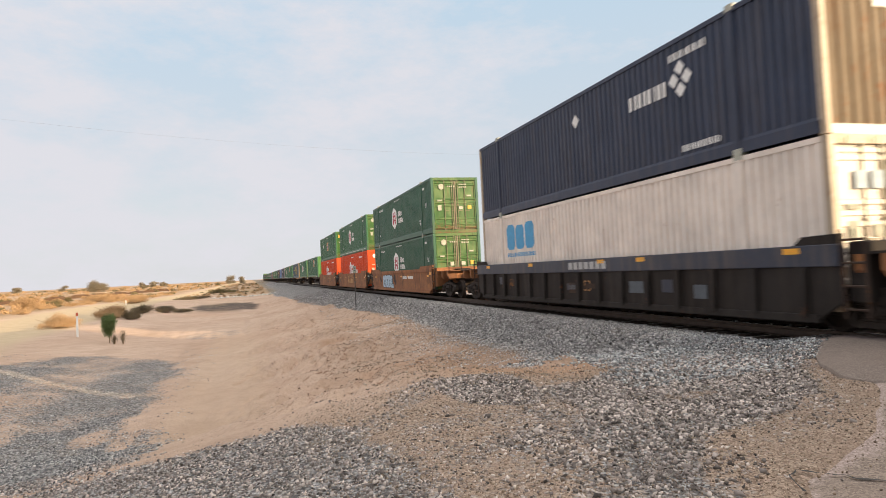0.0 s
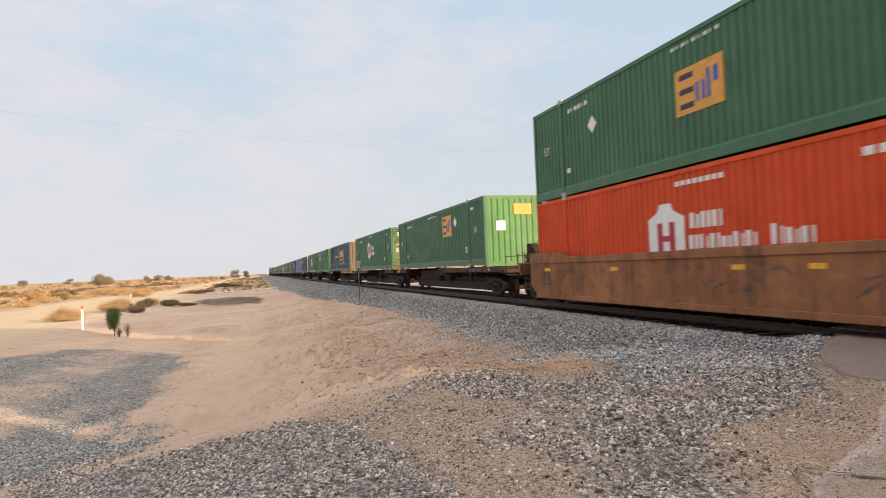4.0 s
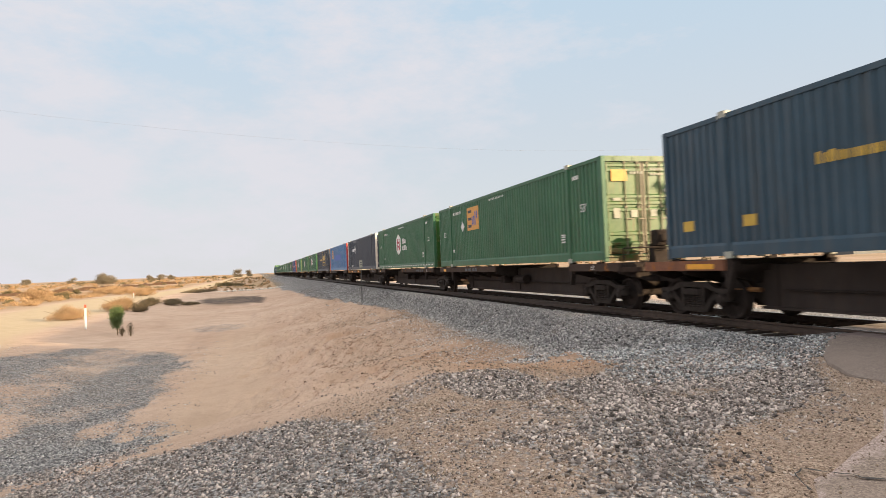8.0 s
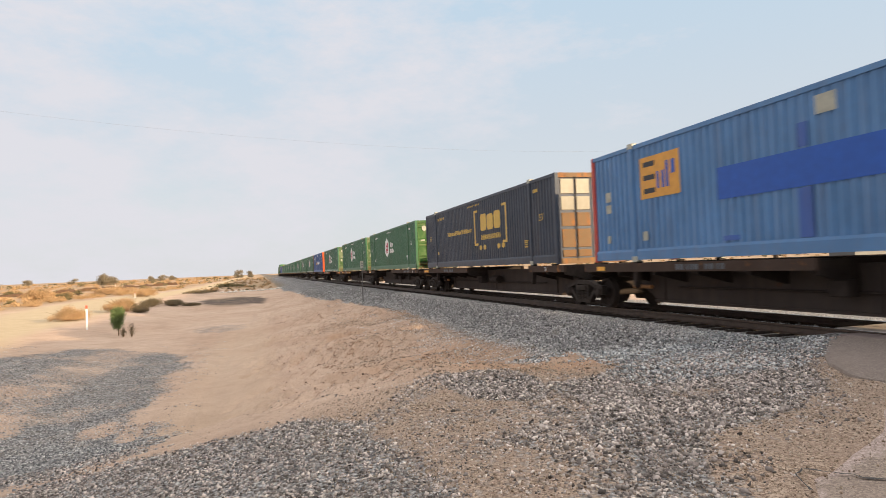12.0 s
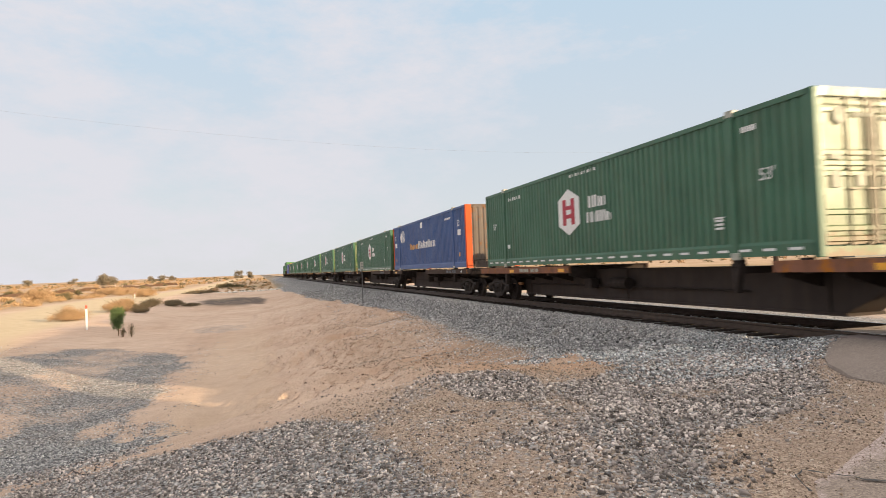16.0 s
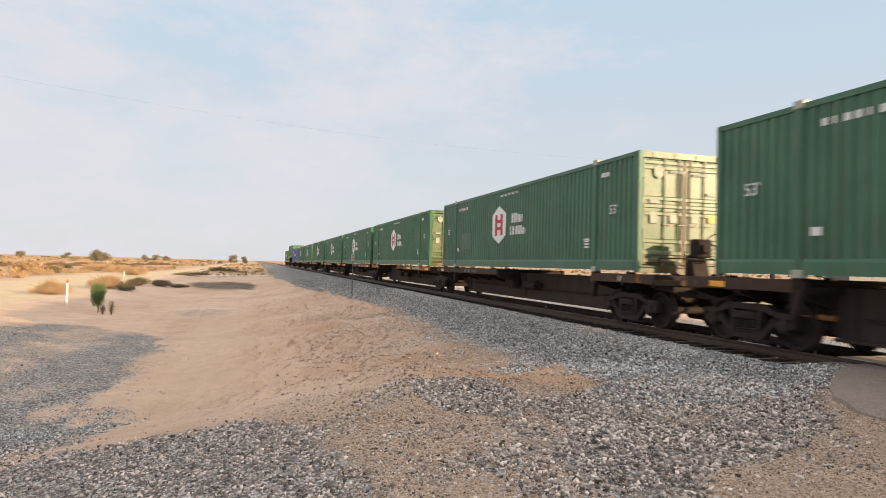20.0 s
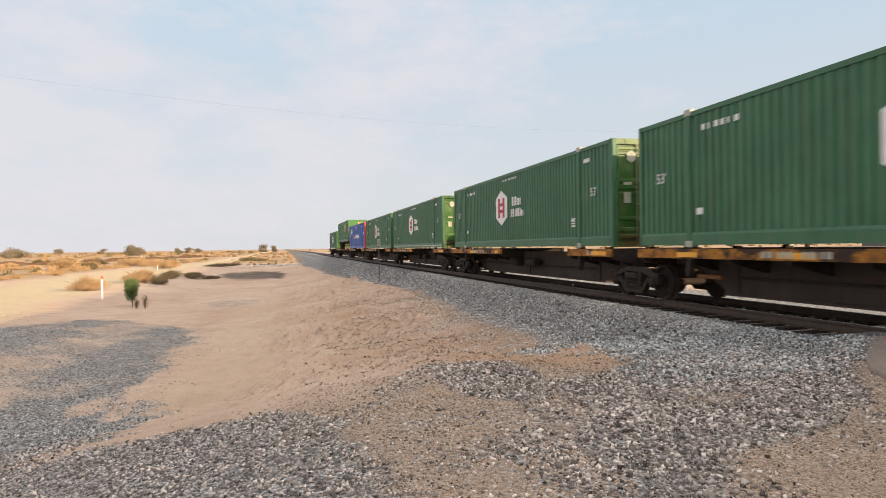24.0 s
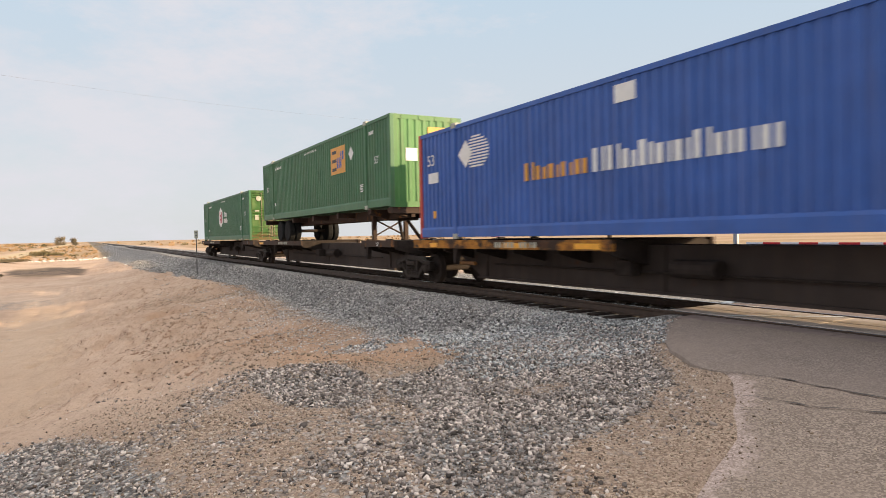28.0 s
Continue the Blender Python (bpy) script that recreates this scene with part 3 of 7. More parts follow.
def shared(key, build, material):
    """One mesh for each shape and material, built once."""
    k = (key, material.name)
    if k not in CACHE:
        g = Geo()
        build(g)
        me = g.mesh(key if isinstance(key, str) else key[0])
        me.materials.append(material)
        CACHE[k] = me
    return CACHE[k]


def part(name, geo, material, parent, label="", at=None):
    """Links a Geo or a mesh as one object under a thing or a part."""
    if isinstance(geo, Geo):
        me = geo.mesh(name)
        me.materials.append(material)
    else:
        me = geo
    ob = new(name, me)
    ob.parent = parent
    if at is not None:
        ob.matrix_basis = at
    if label:
        ob["label"] = label
    if name in JOINED:
        ob["kind"] = "stuff"
    return ob


# marks and fittings too small to pick apart one by one
JOINED = {"number_marking", "name_marking", "data_plate", "logo_mark", "logo", "label", "placard", "reflector", "grab_rail", "reflective_strip", "graffiti", "graffiti_line", "plate_marking", "tie_plate_row", "hinge", "brake_gear", "container_seat", "brushwood", "foliage", "crown", "ladder"}


def thing(name, label, category, group="", kind="", at=None):
    e = tagged(new(name), label, category, group, kind)
    e.empty_display_size = 0.3
    if at is not None:
        e.matrix_basis = at
    return e


def text_mesh(body, material):
    k = ("text", body, material.name)
    if k not in CACHE:
        cu = bpy.data.curves.new("writing", "FONT")
        cu.body = body
        cu.size = 1.0
        cu.extrude = 0.002
        ob = new("writing", cu)
        me = bpy.data.meshes.new_from_object(ob.evaluated_get(bpy.context.evaluated_depsgraph_get()))
        bpy.data.objects.remove(ob)
        me.materials.clear()
        me.materials.append(material)
        CACHE[k] = me
    return CACHE[k]


# ---- the plan ----
CL = 10.32                       # centre line of the track, which runs along y; rail top is z = 0
LEN, WID, HGT = 16.154, 2.591, 2.896
DECK = 1.28                      # underside of a container on a spine car
# place of each load's leading end along the track at the start, counted from the first
PLACE = [9.42, 33.00, 52.51, 72.03, 93.33, 112.11, 132.87, 151.78, 169.16, 186.66, 204.04, 222.52, 241.36, 259.95,
         280.80, 299.70, 317.00, 335.53, 354.33, 373.01, 390.35, 407.69, 425.14, 443.92, 461.24, 478.87, 496.95, 516.70]


def run(t):
    """How far the train has come."""
    return 17.016 * t + 0.00698 * (t - 14) ** 2


MOVERS = []                      # (thing, x, y at the start of counting, z)
WHEELS = []                      # (wheelset, local pose, place along the train)


def smooth(a, b, x):
    t = np.clip((x - a) / (b - a), 0, 1)
    return t * t * (3 - 2 * t)


def lattice(x, y, seed):
    h = np.sin(x * 127.1 + y * 311.7 + seed * 74.7) * 43758.5453
    return h - np.floor(h)


def vnoise(x, y, scale, seed=0):
    """Smooth value noise from -1 to 1."""
    x, y = np.asarray(x, float) / scale, np.asarray(y, float) / scale
    i, j = np.floor(x), np.floor(y)
    u, w = x - i, y - j
    u, w = u * u * (3 - 2 * u), w * w * (3 - 2 * w)
    a, b2 = lattice(i, j, seed), lattice(i + 1, j, seed)
    c, d = lattice(i, j + 1, seed), lattice(i + 1, j + 1, seed)
    return ((a * (1 - u) + b2 * u) * (1 - w) + (c * (1 - u) + d * u) * w) * 2 - 1


def asphalt_edge(x):
    """The y of the road's edge for each x."""
    return np.interp(x, [-8, 1.0, 2.9, 3.7, 5.0, 6.3, 6.8, 7.3, 8.1, 9.0, 12, 40], [-3.0, 1.2, 2.9, 3.75, 4.3, 5.25, 5.8, 6.75, 7.75, 8.5, 8.9, 8.9])


def road_z(x, y):
    return -0.045 - 0.20 * smooth(8.8, 2.0, x) - 0.25 * smooth(12.5, 22, x)


def ground_z(x, y, detail=True):
    x, y = np.asarray(x, float), np.asarray(y, float)
    d = np.abs(x - CL)
    left = x < CL
    bank_foot = np.where(left, -1.75, -0.95)
    z = np.where(d < 1.95, -0.20, -0.20 - 0.62 * smooth(1.9, 3.25, d))
    # an even slope with a plain foot, which draws in towards the track further up the line
    foot = np.where(left, np.interp(y, [0, 50, 77, 114, 160], [11.35, 11.0, 9.6, 7.4, 6.8]) + 0.45 * vnoise(y, y * 0 + 3.0, 6.5, 9), 10.4)
    lin = np.clip((d - 3.2) / (foot - 3.2), 0, 1)
    bank = 0.7 * lin + 0.3 * lin * lin * (3 - 2 * lin)
    z = z + (bank_foot + 0.82) * bank
    z = z + 0.42 * smooth(-5.0, -11.0, x) * left
    z = z + 0.38 * smooth(-3.5, -9.0, x) * smooth(34, 20, y) * left
    z = np.where(left, z + (-1.35 - z) * smooth(90, 260, y) * smooth(3.3, 9, d), z)
    pad = -0.20 - 0.95 * smooth(3.0, -4.5, x)
    wpad = smooth(14.5, 8.2, y) * smooth(1.8, 3.0, d)
    z = z * (1 - wpad) + np.where(left, pad, -0.35) * wpad
    under = smooth(1.0, 0.05, y - asphalt_edge(x)) * smooth(-2.0, 3.0, y + 16)
    z = z * (1 - under) + (road_z(x, y) - 0.012 - 0.06 * smooth(0.0, -0.35, y - asphalt_edge(x))) * under
    if detail:
        near = smooth(1.6, 3.4, d) * (1 - 0.85 * under)
        z = z + near * (0.05 * vnoise(x, y, 2.3, 1) + 0.022 * vnoise(x, y, 0.7, 2) + 0.012 * vnoise(x, y, 0.3, 3))
        gul = smooth(3.4, 4.6, d) * smooth(12.0, 9.8, d) * left * smooth(7.8, 11, y)
        rut = vnoise(x * 0.3 + 0.08 * y, y * 0.9 - 0.3 * x, 0.8, 5)
        z = z + gul * (0.13 * np.abs(rut) + 0.07 * vnoise(x, y, 1.4, 6) + 0.04 * vnoise(x, y, 0.45, 7))
        # rills and crumbling earth: thin crests slanting up the slope
        u, w = x * 0.8 - 0.45 * y, x * 0.45 + 0.8 * y
        rill = 1 - np.abs(vnoise(u, w * 0.34, 0.30, 14)) * 2
        crumb = 1 - np.abs(vnoise(x, y, 0.24, 15)) * 2
        patchy = smooth(-0.45, 0.35, vnoise(x, y, 2.6, 16))
        z = z + gul * smooth(70, 45, y) * patchy * (0.15 * rill + 0.07 * crumb)
        flat = smooth(1.5, -0.5, x) * smooth(-11, -8, x) * smooth(10, 13, y) * smooth(80, 40, y)
        tracks = np.abs(np.sin((x + 0.22 * np.sin(y * 0.16)) * 3.3))
        z = z - flat * 0.02 * smooth(0.8, 1.0, tracks)
        z = z + smooth(60, 200, np.hypot(x, y)) * 0.22 * vnoise(x, y, 31, 8)
    return z


def gravel_amount(x, y):
    """How much crushed stone lies on the sand, 0 to 1."""
    wob = 0.35 * vnoise(x, y, 1.5, 11) + 0.18 * vnoise(x, y, 0.5, 12)
    # ballast shoulder
    edge = np.interp(y, [7.5, 8.1, 9.7, 12, 16.5, 22, 27, 31, 36, 42, 58, 80, 105], [4.9, 5.1, 5.6, 6.3, 6.4, 6.4, 6.75, 6.95, 6.6, 6.0, 4.9, 4.3, 3.8])
    ball = smooth(-0.45 - 0.5 * smooth(18, 14, y), 0.45 + 0.35 * smooth(18, 14, y), x - edge + wob) * smooth(22.0, 19.0, x) * smooth(6.6, 7.6, y)
    # stone thins out over the upper bank
    thin = 0.36 * smooth(-3.0, 0.3, x - edge + 1.6 * wob) * smooth(9, 12, y) * smooth(40, 20, y)
    pebbles = 0.58 * smooth(1.3, 0.4, ((x - 4.6) / 1.2) ** 2 + ((y - 11.5) / 1.2) ** 2 + wob)
    thin = np.maximum(thin, pebbles)
    # shoulder beside the road: fine stone to the west, a coarse heap by the crossing, a tip between them, sand in the gap
    line = np.interp(x, [-30, -3, -2.0, -1.56, -1.06, -0.56, -0.11, 0.35, 0.83, 1.39, 1.86], [8.4, 8.35, 8.45, 8.55, 8.15, 8.13, 7.98, 7.9, 7.4, 7.05, 7.2])
    west = smooth(0.35, -0.25, y - line + 0.7 * wob) * smooth(0.35, -0.35, x - 1.3 - 0.12 * (6 - y) + 0.7 * wob)
    along = np.clip(((x - 1.2) * 1.2 + (y - 6.9) * 1.75) / (1.2 ** 2 + 1.75 ** 2), 0, 1)
    strip = smooth(0.55, 0.2, np.hypot(x - 1.2 - 1.2 * along, y - 6.9 - 1.75 * along) + 0.5 * wob) * 0.42
    tip = smooth(1.35, 0.7, ((x - 2.85) / 0.62) ** 2 + ((y - 7.75) / 1.05) ** 2 + wob)
    heap_west = np.interp(y, [3.0, 3.9, 4.5, 5.3, 6.2, 7.0, 7.5, 7.9, 8.3], [2.3, 2.5, 2.65, 2.65, 3.3, 3.4, 3.5, 4.2, 5.0])
    verge = y - asphalt_edge(x)
    heap = smooth(-0.3, 0.3, x - heap_west + 0.8 * wob) * smooth(0.55, 1.15, verge + 0.7 * wob) * smooth(8.5, 7.8, y + 0.3 * wob) * (x < 8.7)
    heap = heap * (1 - 0.6 * smooth(1.2, 0.5, ((x - 4.8) / 0.55) ** 2 + ((y - 6.4) / 0.3) ** 2 + wob))
    loose = 0.25 * smooth(0.5, -0.6, y - np.maximum(line, np.interp(x, [1.8, 2.4, 3.2, 4.5], [7.2, 8.7, 8.5, 8.0])) + wob) * smooth(0.0, 0.6, verge) * (x < 8.5)
    mixed = (0.38 + 0.3 * vnoise(x, y, 0.6, 18)) * smooth(0.9, 1.7, x) * smooth(3.7, 3.0, x) * smooth(7.3, 6.3, y) * smooth(0.0, 0.7, verge)
    pad = np.maximum.reduce([mixed, 0.95 * west * smooth(0.1, 0.9, verge), strip, tip, 0.98 * heap, loose])
    # spread on the low ground
    side = np.interp(y, [8.9, 9.9, 13, 14.9, 15.6, 16.7, 18.5, 20.9, 22.7, 24.5, 28.7, 31.8], [-1.65, -1.7, -2.0, -2.2, -2.9, -2.65, -2.5, -2.95, -2.6, -2.3, -3.6, -6.4])
    top = np.interp(x, [-16, -8.7, -8.1, -6.4, -4.5], [18, 25.6, 28.8, 31.6, 31])
    spread = smooth(0.6, -0.6, x - side + 0.9 * wob + 0.22 * vnoise(x, y, 0.28, 13)) * smooth(0.9, -0.9, y - top + 2 * wob) * smooth(8.3, 9.3, y)
    for ex, ey, ea, eb in ((-3.3, 14.8, 0.42, 0.75), (-2.62, 14.6, 0.26, 1.6), (-5.3, 15.3, 0.6, 0.7)):
        spread = spread * (1 - 0.62 * smooth(1.5, 0.4, ((x - ex) / ea) ** 2 + ((y - ey) / eb) ** 2 + wob))
    spread = spread * (1 - 0.35 * smooth(0.0, 0.7, vnoise(x, y, 1.1, 17)) * smooth(13, 17, y))
    band = smooth(1.0, 0.3, np.abs(x + 5.9 - 0.06 * (y - 20)) / 1.5 + wob)
    spread = spread * (1 - 0.34 * band) * (1 - 0.22 * smooth(14, 20, y))
    far_strip = smooth(1.2, 0.7, ((x + 2.3) / 1.6) ** 2 + ((y - 39.5) / 2.6) ** 2 + wob) * 0.42
    return np.clip(np.maximum.reduce([ball, thin, pad, spread, far_strip]), 0, 1)


def ground_sheet():
    def axis(fine, coarse_lo, coarse_hi, growth=1.16):
        a, b2, s = fine
        pts = list(np.arange(a, b2 + 1e-6, s))
        step, p = s, a
        while p > coarse_lo:
            step *= growth
            p -= step
            pts.insert(0, max(p, coarse_lo))
        step, p = s, b2
        while p < coarse_hi:
            step *= growth
            p += step
            pts.append(min(p, coarse_hi))
        return np.array(pts)

    xs = axis((-4.0, 9.5, 0.075), -4200, 4200, 1.08)
    ys = axis((3.0, 28.0, 0.095), -1500, 4600, 1.06)
    X, Y = np.meshgrid(xs, ys)
    Z = ground_z(X, Y)
    co = np.stack([X, Y, Z], -1).reshape(-1, 3)
    nx, ny = len(xs), len(ys)
    i = np.arange(nx * ny).reshape(ny, nx)
    f = np.stack([i[:-1, :-1], i[:-1, 1:], i[1:, 1:], i[1:, :-1]], -1).reshape(-1, 4)
    me = bpy.data.meshes.new("ground")
    me.vertices.add(len(co))
    me.vertices.foreach_set("co", co.ravel())
    me.loops.add(f.size)
    me.loops.foreach_set("vertex_index", f.ravel())
    me.polygons.add(len(f))
    me.polygons.foreach_set("loop_start", np.arange(0, f.size, 4))
    me.polygons.foreach_set("use_smooth", np.ones(len(f), bool))
    me.update(calc_edges=True)
    x, y = co[:, 0], co[:, 1]
    road_x = np.interp(y, [-50, 20, 36, 82, 110, 130, 190, 316, 900], [-9, -11.5, -15, -18.5, -17.5, -14.2, -12.6, -13, -17])
    wide = np.interp(y, [0, 30, 80, 110, 130, 190, 400], [2.5, 3.2, 5.0, 4.6, 3.2, 2.2, 3.0])
    road = smooth(1.35, 0.75, np.abs(x - road_x) / wide + 0.12 * vnoise(x, y, 6, 21)) * smooth(14, 26, y)
    red = np.maximum.reduce([0.8 * smooth(1.7, 0.1, ((x - 4.8) / 0.7) ** 2 + ((y - 14.4) / 1.1) ** 2 + 0.5 * vnoise(x, y, 0.7, 24)), 0.8 * smooth(1.8, 0.1, ((x - 4.25 + 0.35 * (y - 9.1)) / 1.25) ** 2 + ((y - 9.1) / 0.95) ** 2 + 0.4 * vnoise(x, y, 0.8, 24)), 0.6 * smooth(0.1, 0.7, vnoise(x, y, 2.8, 25)) * smooth(0.5, 3, x) * smooth(8, 10, y) * smooth(45, 20, y)])
    bankm = smooth(-0.6, 2.4, x + 1.1 * vnoise(x, y, 2.2, 27)) * smooth(8.2, 6.8, x) * smooth(7.5, 9.5, y) * smooth(130, 80, y) * (0.55 + 0.45 * smooth(-0.2, 0.5, vnoise(x * 0.3 + 0.08 * y, y * 0.9 - 0.3 * x, 0.8, 5)))
    tar = smooth(1.3, 0.75, ((x + 3.1 + 0.05 * (y - 81)) / 3.7) ** 2 + ((y - 81) / 12.5) ** 2 + 0.3 * vnoise(x, y, 2.4, 26))
    tongue = smooth(1.2, 0.6, np.abs(x + 0.9) / 1.3) * smooth(9, 12, y) * smooth(46, 30, y) * 0.15
    scrub = smooth(0.5, -5.0, x - np.interp(y, [40, 70, 110, 130, 190, 400], [-25, -23.5, -23, -18, -15, -16]) - 2.5 * vnoise(x, y, 11, 22)) * smooth(40, 75, y) + smooth(14, 20, np.abs(x - CL)) * (x > CL)
    scrub = scrub + 0.85 * smooth(128, 150, y) * smooth(6.5, 4.0, x) * smooth(-15.5, -12, x) + 0.25 * smooth(48, 60, y) * smooth(4, -1, x) * smooth(-13, -9, x) * smooth(0.1, 0.6, vnoise(x * 0.5, y * 0.25, 2.5, 29))
    scrub = np.clip(scrub + smooth(250, 420, y), 0, 1) * (0.52 + 0.42 * vnoise(x, y * 0.5, 7, 23)) * (1 - road)
    for name, val in (("gravel", gravel_amount(x, y)), ("road", np.maximum(road, tongue)), ("scrub", np.clip(scrub, 0, 1)), ("red", red), ("bank", bankm), ("tar", tar), ("grit", smooth(9.0, 7.4, y + 0.5 * vnoise(x, y, 1.1, 28)) * smooth(-6, -4, x) * 0.85)):
        a = me.attributes.new(name, "FLOAT", "POINT")
        a.data.foreach_set("value", val.astype(np.float32))
    me.materials.append(GROUND)
    return tagged(new("ground", me), "sandy desert ground with grey gravel spreads and an embankment", "ground", kind="structure")


ground_sheet()


# ---- the level crossing: asphalt, panels ----
def asphalt():
    g = Geo()
    xs = np.concatenate([np.arange(-6, 9.15, 0.11), [9.22]])
    away = [22, 17, 13, 10, 8, 6.5, 5.2, 4.2, 3.4, 2.7, 2.1, 1.6, 1.2, 0.85, 0.55, 0.32, 0.16, 0.06, 0.0]
    rows, dust = [], []
    for x in xs:
        e = float(asphalt_edge(x)) + 0.10 * float(vnoise(x, 3.0, 0.55, 31)) + 0.05 * float(vnoise(x, 5.0, 0.23, 33))
        row = []
        for k, d in enumerate(away):
            y = e - d
            row.append((x, y, float(road_z(x, y)) + 0.012 * float(vnoise(x, y, 1.6, 32)) - 0.05 * max(0.0, 1 - d / 0.3) ** 2))
            dust.append(max(0.0, 1 - d / 0.75) ** 1.3 * (0.7 + 0.3 * float(vnoise(x, y, 0.8, 34))))
        rows.append(row)
    n = len(rows[0])
    vs = [p for r in rows for p in r]
    fs = [(i * n + k, (i + 1) * n + k, (i + 1) * n + k + 1, i * n + k + 1) for i in range(len(rows) - 1) for k in range(n - 1)]
    g.add(vs, fs)
    ob = part("road", g, ASPHALT, None)
    for p in ob.data.polygons:
        p.use_smooth = True
    ob.data.attributes.new("dust", "FLOAT", "POINT").data.foreach_set("value", np.array(dust, np.float32))
    tagged(ob, "worn grey asphalt road approach to the level crossing", "road", kind="structure")
    # far approach
    g = Geo()
    g.box(11.45, 60, -14, 8.9, -0.5, -0.06)
    tagged(part("road", g, ASPHALT, None), "asphalt road beyond the rails", "road", kind="structure")
    # smoother patch beside the rails, and tar-filled cracks
    g = Geo()
    cols = 22
    vs = []
    ysp = [8.40, 8.3, 8.15, 7.95, 7.7, 7.4, 7.0, 6.6, 6.25, 5.95, 5.7, 5.45, 5.2, 4.8, 4.4, 4.0, 3.4, 2.6, 1.4, 0.0, -3.0, -7.0]
    for y in ysp:
        lo = float(np.interp(y, [-7, 3.4, 5.2, 5.6, 5.95, 6.55, 7.25, 7.85, 8.25, 8.42], [6.9, 6.74, 6.62, 6.52, 6.6, 6.98, 7.62, 8.4, 9.0, 9.15])) + 0.03 * math.sin(y * 5.3)
        for k in range(cols):
            d = (9.19 - lo) * (k / (cols - 1)) ** 2
            x = lo + d
            # a thick rounded shoulder where the patch ends in the ballast, a thin lip along the road
            thick = float(smooth(5.0, 6.2, y))
            lip = (0.016 + 0.03 * thick) * float(smooth(0.0, 0.05 + 0.28 * thick, d)) - (0.012 + 0.06 * thick) * (k == 0)
            vs.append((x, y, float(road_z(x, y)) + 0.012 * float(vnoise(x, y, 1.6, 32)) + lip - 0.035 * float(smooth(8.9, 9.19, x)) * thick))
    g.add(vs, [(i * cols + k, i * cols + k + 1, (i + 1) * cols + k + 1, (i + 1) * cols + k) for i in range(len(ysp) - 1) for k in range(cols - 1)])
    slab = part("asphalt_patch", g, PATCHM, None)
    for p in slab.data.polygons:
        p.use_smooth = True
    tagged(slab, "smooth darker asphalt patch beside the rail", "asphalt", kind="structure")
    for path in ([(6.42, 5.6), (6.55, 5.3), (6.66, 5.0), (6.67, 4.6), (6.66, 4.2), (6.72, 3.6), (6.8, 2.6)], [(5.8, 4.95), (5.93, 4.75), (6.0, 4.5), (6.05, 4.2), (6.3, 3.8), (6.5, 3.2)], [(3.45, 3.42), (3.58, 3.7), (3.72, 3.78), (3.84, 3.62), (3.95, 3.45), (4.2, 3.2), (4.7, 2.6)]):
        g = Geo()
        P2 = np.array(path)
        t2 = np.linspace(0, len(P2) - 1, 10 * len(P2))
        cx, cy = np.interp(t2, range(len(P2)), P2[:, 0]), np.interp(t2, range(len(P2)), P2[:, 1])
        cx, cy = cx + 0.03 * vnoise(t2, t2 * 0 + path[0][0], 0.35, 35), cy + 0.03 * vnoise(t2, t2 * 0 + path[0][1], 0.3, 36)
        tx, ty = np.gradient(cx), np.gradient(cy)
        tl = np.hypot(tx, ty) + 1e-6
        w2 = 0.011 + 0.009 * vnoise(t2, t2 * 0, 0.4, 37)
        zz = road_z(cx, cy) + 0.012 * vnoise(cx, cy, 1.6, 32) + 0.012
        n = len(t2)
        g.add([(cx[i] - ty[i] / tl[i] * w2[i], cy[i] + tx[i] / tl[i] * w2[i], zz[i]) for i in range(n)] + [(cx[i] + ty[i] / tl[i] * w2[i], cy[i] - tx[i] / tl[i] * w2[i], zz[i]) for i in range(n)], [(i, i + 1, n + i + 1, n + i) for i in range(n - 1)])
        tagged(part("road_crack", g, CRACK, None), "dark tar-filled crack in the asphalt", "crack", kind="structure")


asphalt()


def crossing_panels():
    for x0, x1 in ((CL - 0.64, CL - 0.02), (CL + 0.02, CL + 0.64)):
        for i in range(5):
            y1 = 8.95 - i * 2.46
            me = shared("panel", lambda g: g.box(-0.305, 0.305, -1.22, 1.22, -0.16, 0.0, 0.012), CONCRETE)
            ob = part("crossing_panel", me, CONCRETE, None, at=pose((x0 + x1) / 2, y1 - 1.22, -0.005))
            tagged(ob, "worn tan crossing panel between the rails", "crossing panel", "crossing panels", "structure")
    for i in range(5):
        for x in (CL - 1.02, CL + 1.02):
            me = shared("sidepanel", lambda g: g.box(-0.215, 0.215, -1.22, 1.22, -0.16, 0.0, 0.012), WORNPANEL)
            ob = part("crossing_panel", me, WORNPANEL, None, at=pose(x, (8.30 if x < CL else 8.95) - i * 2.46 - 1.22, -0.02))
            tagged(ob, "worn dark crossing panel outside the rail", "crossing panel", "crossing panels", "structure")
    g = Geo()
    g.add([(CL - 0.62, 7.9, 0.0), (CL - 0.62, 7.75, 0.0), (CL + 0.62, 6.6, 0.0), (CL + 0.62, 6.75, 0.0)], [(0, 1, 2, 3)])
    tagged(part("road_line", g, WHITE, None), "worn white road line across the crossing panels", "road marking", kind="structure")


crossing_panels()


